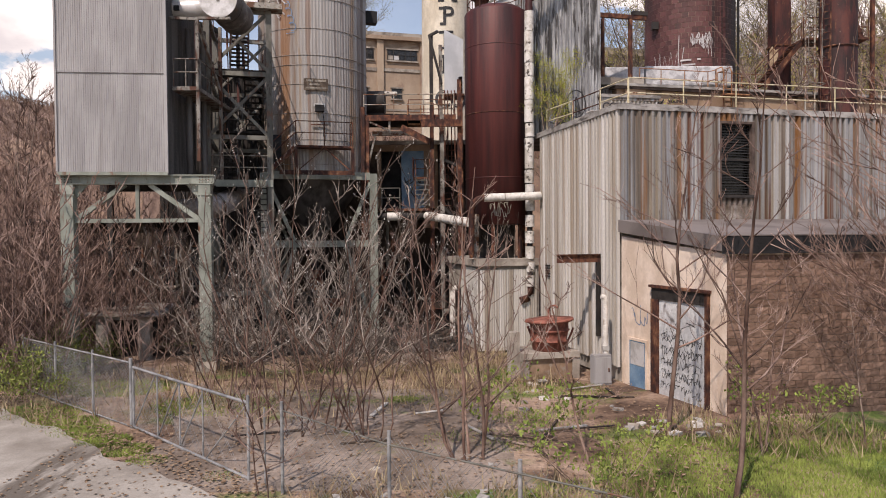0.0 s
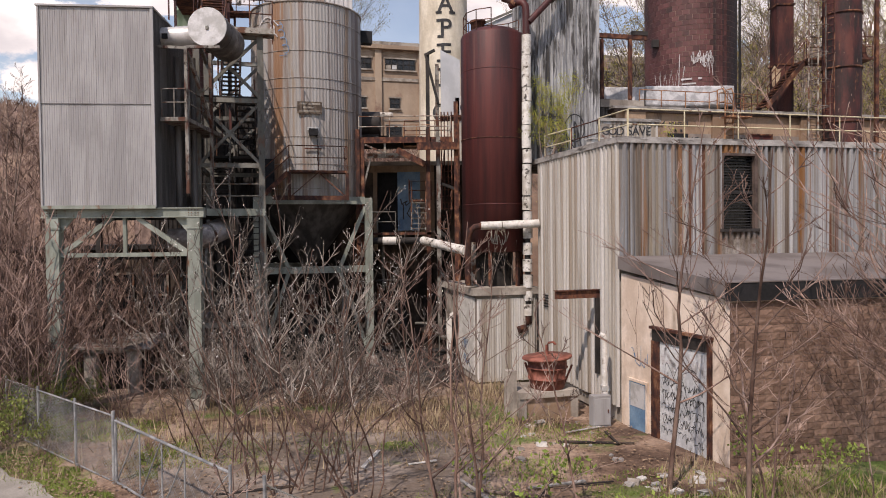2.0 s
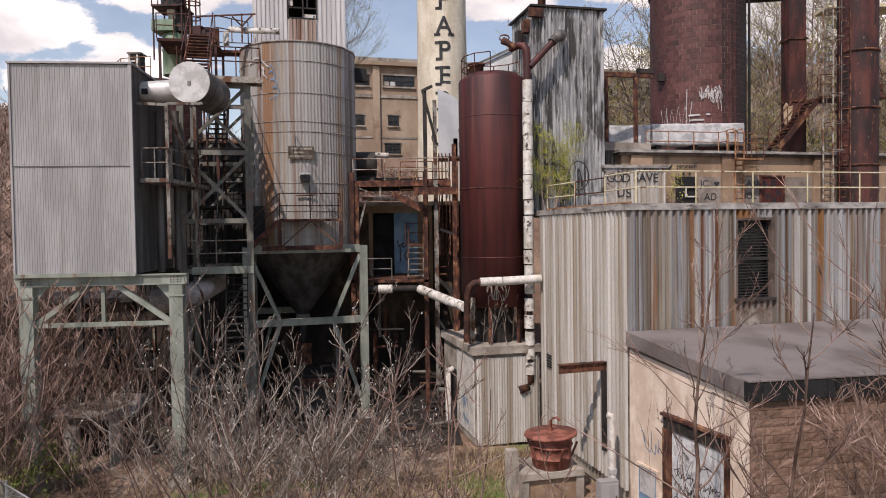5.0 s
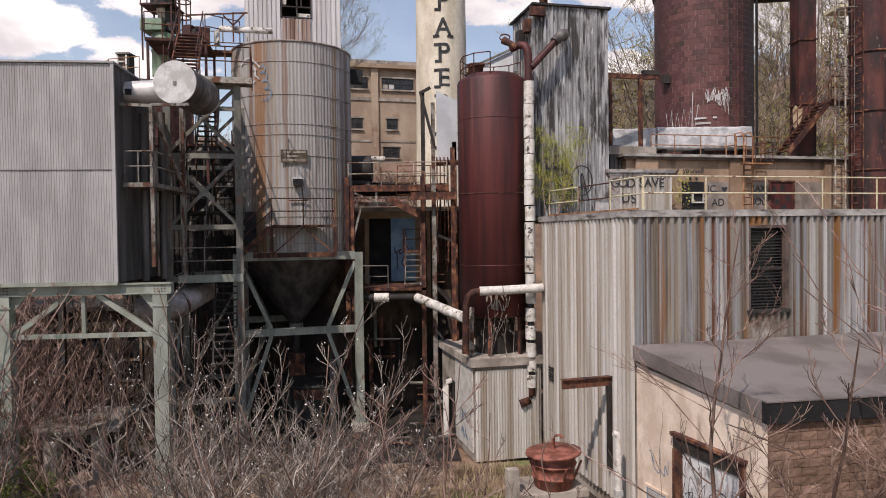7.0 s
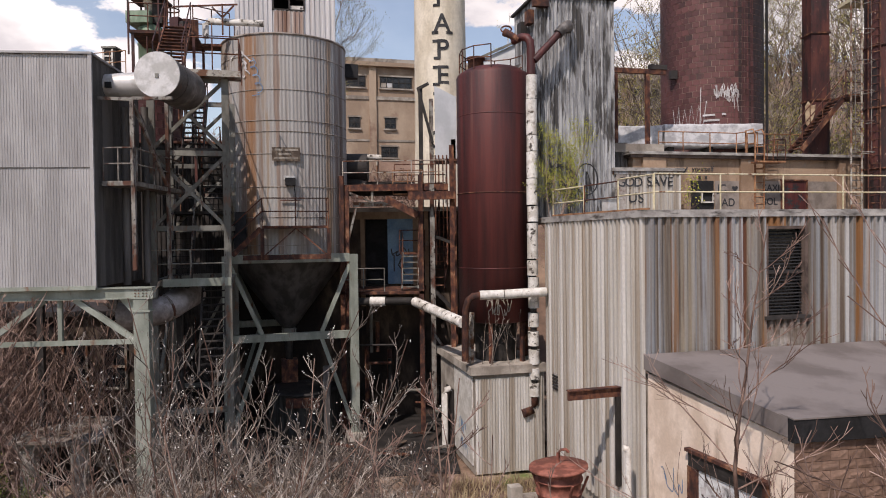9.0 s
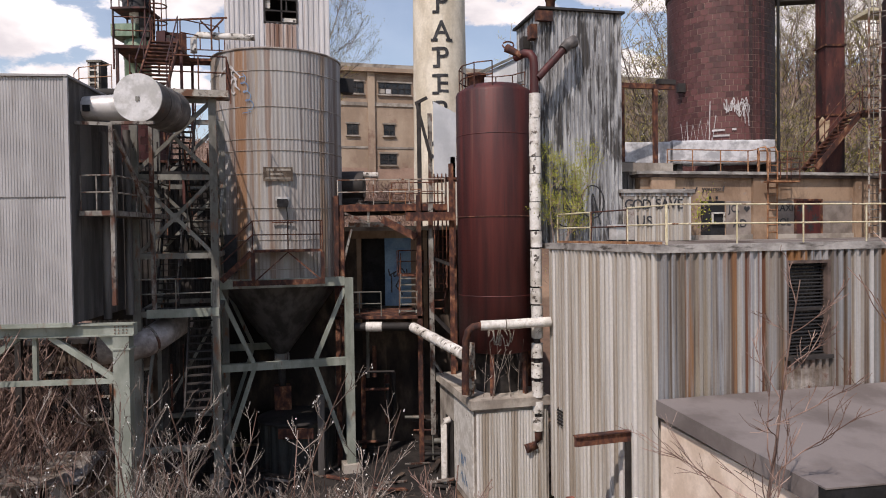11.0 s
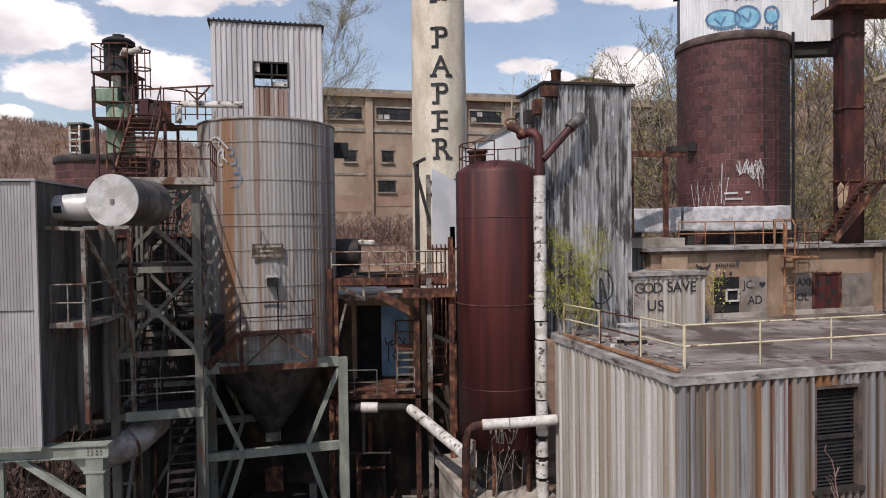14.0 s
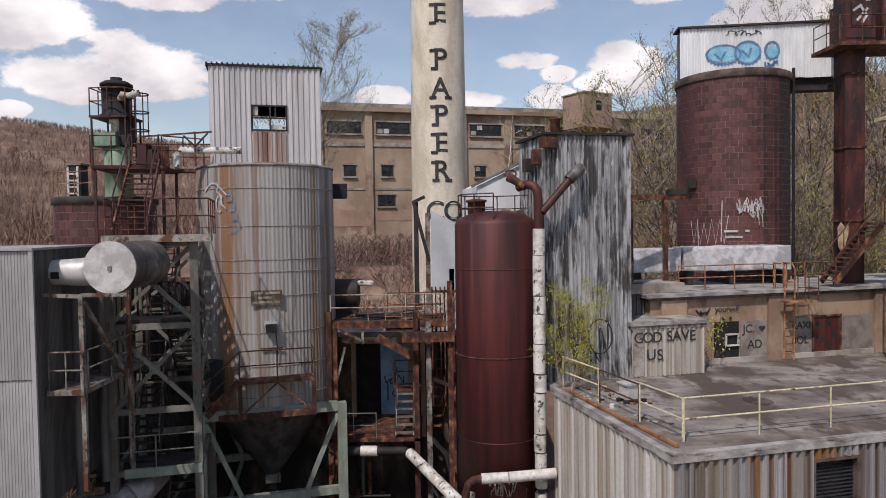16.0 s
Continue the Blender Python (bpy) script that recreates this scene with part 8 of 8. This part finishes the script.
blades("grass", [(6.2, 14.3, 2.3, 22000), (9.3, 14.0, 2.4, 18000), (3.6, 12.0, 2.0, 9000), (9.4, 16.6, 1.6, 6000), (3.6, 21.8, 1.2, 1800), (2.6, 18.5, 0.9, 1200), (-0.8, 20.6, 0.6, 700), (0.8, 16.5, 1.0, 900), (-10.3, 18.5, 0.7, 2600), (-9.3, 17.6, 0.6, 2600), (-8.3, 16.75, 0.5, 2200), (-7.4, 16.0, 0.45, 1500), (-6.6, 15.2, 0.35, 700), (-11.5, 19.6, 0.9, 2200),
                 (-4.6, 14.2, 0.3, 300), (-6.6, 20.0, 1.3, 5200), (-10.5, 22.6, 1.3, 3800), (-3.2, 20.4, 0.6, 900), (-1.2, 20.7, 0.35, 900), (-17, 24, 2.5, 2500), (-7.0, 20.5, 1.2, 900), (-3.5, 21.5, 0.8, 500), (5.8, 16.8, 1.6, 2500)], m_grass, "patches of fresh green grass in the yard", "grass", 0.10, 31)
blades("dry_weeds", [(-4.0, 22.5, 4.5, 900), (0.5, 23.5, 2.6, 1500), (2.4, 27.5, 1.5, 900), (-10, 22, 4, 1000), (-1.0, 12.5, 1.6, 350), (2.5, 12, 2, 500), (8, 17, 2, 700)], m_straw, "dry straw-coloured weeds at the foot of the thicket", "weeds", 0.42, 32)
plant("green_shoot_shrub", 107, pose(1.9, 16.3, -0.5), "sapling wound with fresh green shoots", "shrub", m_bark, m_twig, leaves=(m_grass, 0.12, 0.1, 3, 0.7), group="green shoots", height=2.3, stems=5, branches=6, spread=1.1, subs=3, twigs=1, lean=0.5, first=0.1)
copy_thing(bpy.data.objects["green_shoot_shrub"], pose(3.0, 13.2, -0.5, 0, 0, 80)).scale = (0.8, 0.8, 0.8)
copy_thing(bpy.data.objects["green_shoot_shrub"], pose(8.6, 17.2, -0.5, 0, 0, 200)).scale = (0.9, 0.9, 0.9)
# leaf litter along the verge and under the thicket
lr = random.Random(55)
v, f = [], []
for i in range(6500):
    if i < 2000:
        p = FA + fdir * lr.uniform(-12, 16) + fout * lr.gauss(0.8, 0.3)
        x, y = p.x, p.y
    else:
        x, y = lr.uniform(-9, 6), lr.uniform(13, 27)
    z = ground_z(x, y) + lr.uniform(0.04, 0.075)
    s, a = lr.uniform(0.02, 0.055), lr.uniform(0, 6.28)
    k = len(v)
    v += [(x + s * math.cos(a + q), y + s * math.sin(a + q), z + lr.uniform(0, 0.03)) for q in (0, 1.7, 3.1, 4.6)]
    f.append((k, k + 1, k + 2, k + 3))
me = bpy.data.meshes.new("leaf_litter")
me.from_pydata(v, [], f)
me.materials.append(surface("dead_leaves", [(0.2, (0.10, 0.06, 0.035)), (0.5, (0.22, 0.14, 0.085)), (0.8, (0.36, 0.27, 0.18))], (9, 9, 9), rough=1.0, vary=0, fine=0, bump=0))
tagged(new("leaf_litter", me), "dead brown leaves strewn along the verge and yard", "leaf litter", kind="stuff")
# loose stones and boards
for i in range(60):
    bm = bmesh.new()
    s = rng.uniform(0.04, 0.16)
    add_box(bm, -s, s, -s * 0.7, s * 0.7, 0, s * rng.uniform(0.4, 0.9))
    for v in bm.verts:
        v.co += Vector((rng.uniform(-0.3, 0.3), rng.uniform(-0.3, 0.3), rng.uniform(-0.2, 0.2))) * s
    ob = part("stone", bm, rng.choice((m_litter, m_concrete, m_litter)))
    if i < 22:
        x, y = rng.uniform(4.5, 7.0), rng.uniform(16.5, 18.2)
    elif i < 40:
        x, y = rng.uniform(1.5, 5.0), rng.uniform(19, 23)
    else:
        x, y = rng.uniform(-3, 2), rng.uniform(11.5, 15)
    ob.matrix_world = pose(x, y, ground_z(x, y) - 0.01, 0, 0, rng.uniform(0, 360))
    tagged(ob, "pale broken stone lying in the yard", "stone", "yard stones")
for i in range(14):
    bm = bmesh.new()
    add_bar(bm, (0, 0, 0.04), (rng.uniform(0.6, 2.2), 0, 0.06), rng.uniform(0.05, 0.14), 0.03)
    ob = part("board", bm, rng.choice((m_boiler, m_litter, m_bark)))
    x, y = rng.uniform(-5, 5.5), rng.uniform(15, 22)
    ob.matrix_world = pose(x, y, ground_z(x, y) + 0.02, 0, rng.uniform(-2, 2), rng.uniform(0, 360))
    tagged(ob, "weathered board lying on the yard ground", "board", "yard boards")

# ---- woods on the far hills ----
v, f = [], []
wr = random.Random(8)
for i in range(52000):
    x, y = wr.uniform(-330, 200), 78 + 330 * wr.random() ** 1.4
    if abs(x) > y * 0.75 + 20:
        continue
    z = ground_z(x, y) - 0.3
    h = wr.uniform(4.0, 7.0) * (1 - 0.6 * smooth(160, 290, y))
    for q in range(8):
        a, s = wr.uniform(0, 6.28), wr.uniform(0.0, 0.55)
        out, rise = h * wr.uniform(0.05, 0.3), h * wr.uniform(0.25, 0.45)
        w = wr.uniform(0.04, 0.09)
        b = wr.uniform(0, 6.28)
        k = len(v)
        v += [(x - w * math.cos(b), y - w * math.sin(b), z + h * s), (x + w * math.cos(b), y + w * math.sin(b), z + h * s), (x + out * math.cos(a), y + out * math.sin(a), z + h * s + rise)]
        f.append((k, k + 1, k + 2))
me = bpy.data.meshes.new("far_woods")
me.from_pydata(v, [], f)
me.materials.append(m_woods)
tagged(new("far_woods", me), "bare brown woods covering the far hills", "woods", kind="stuff")

# ---- split-face blocks of the workshop front ----
blocks = []
br = random.Random(4)
for k in range(7):
    bm = bmesh.new()
    g = [[bm.verts.new((0.006 + 0.388 * i / 4, -0.04 - (br.uniform(0.0, 0.02) if 0 < i < 4 and 0 < j < 3 else br.uniform(0, 0.007)), 0.006 + 0.188 * j / 3)) for i in range(5)] for j in range(4)]
    for j in range(3):
        for i in range(4):
            bm.faces.new((g[j][i], g[j][i + 1], g[j + 1][i + 1], g[j + 1][i]))
    rim = [g[0][i] for i in range(5)] + [g[j][4] for j in range(1, 4)] + [g[3][i] for i in range(3, -1, -1)] + [g[j][0] for j in range(2, 0, -1)]
    back = [bm.verts.new((q.co.x, 0.02, q.co.z)) for q in rim]
    for i in range(len(rim)):
        bm.faces.new((rim[i], back[i], back[(i + 1) % len(rim)], rim[(i + 1) % len(rim)]))
    blocks.append(mesh_of("block", bm, m_block))
bw = thing("block_face", None, "brown split-face block facing")
bw.parent, bw.matrix_local = shop, pose(0, 0, 0.6) @ front_m
rest = bmesh.new()
for row in range(22):
    for col in range(33):
        x = 0.4 * col - (0.2 if row % 2 else 0)
        if x < -0.05 or x > 12.8:
            x = max(x, 0.0)
        if col < 13:
            ob = new("block", br.choice(blocks))
            ob.parent, ob.matrix_local = bw, pose(x, 0, 0.2 * row + 0.06)
        else:
            add_box(rest, x + 0.006, x + 0.394, -0.05 - br.uniform(0, 0.02), 0.0, 0.2 * row + 0.066, 0.2 * row + 0.254)
part("block_rest", rest, m_block, bw)["kind"] = "stuff"
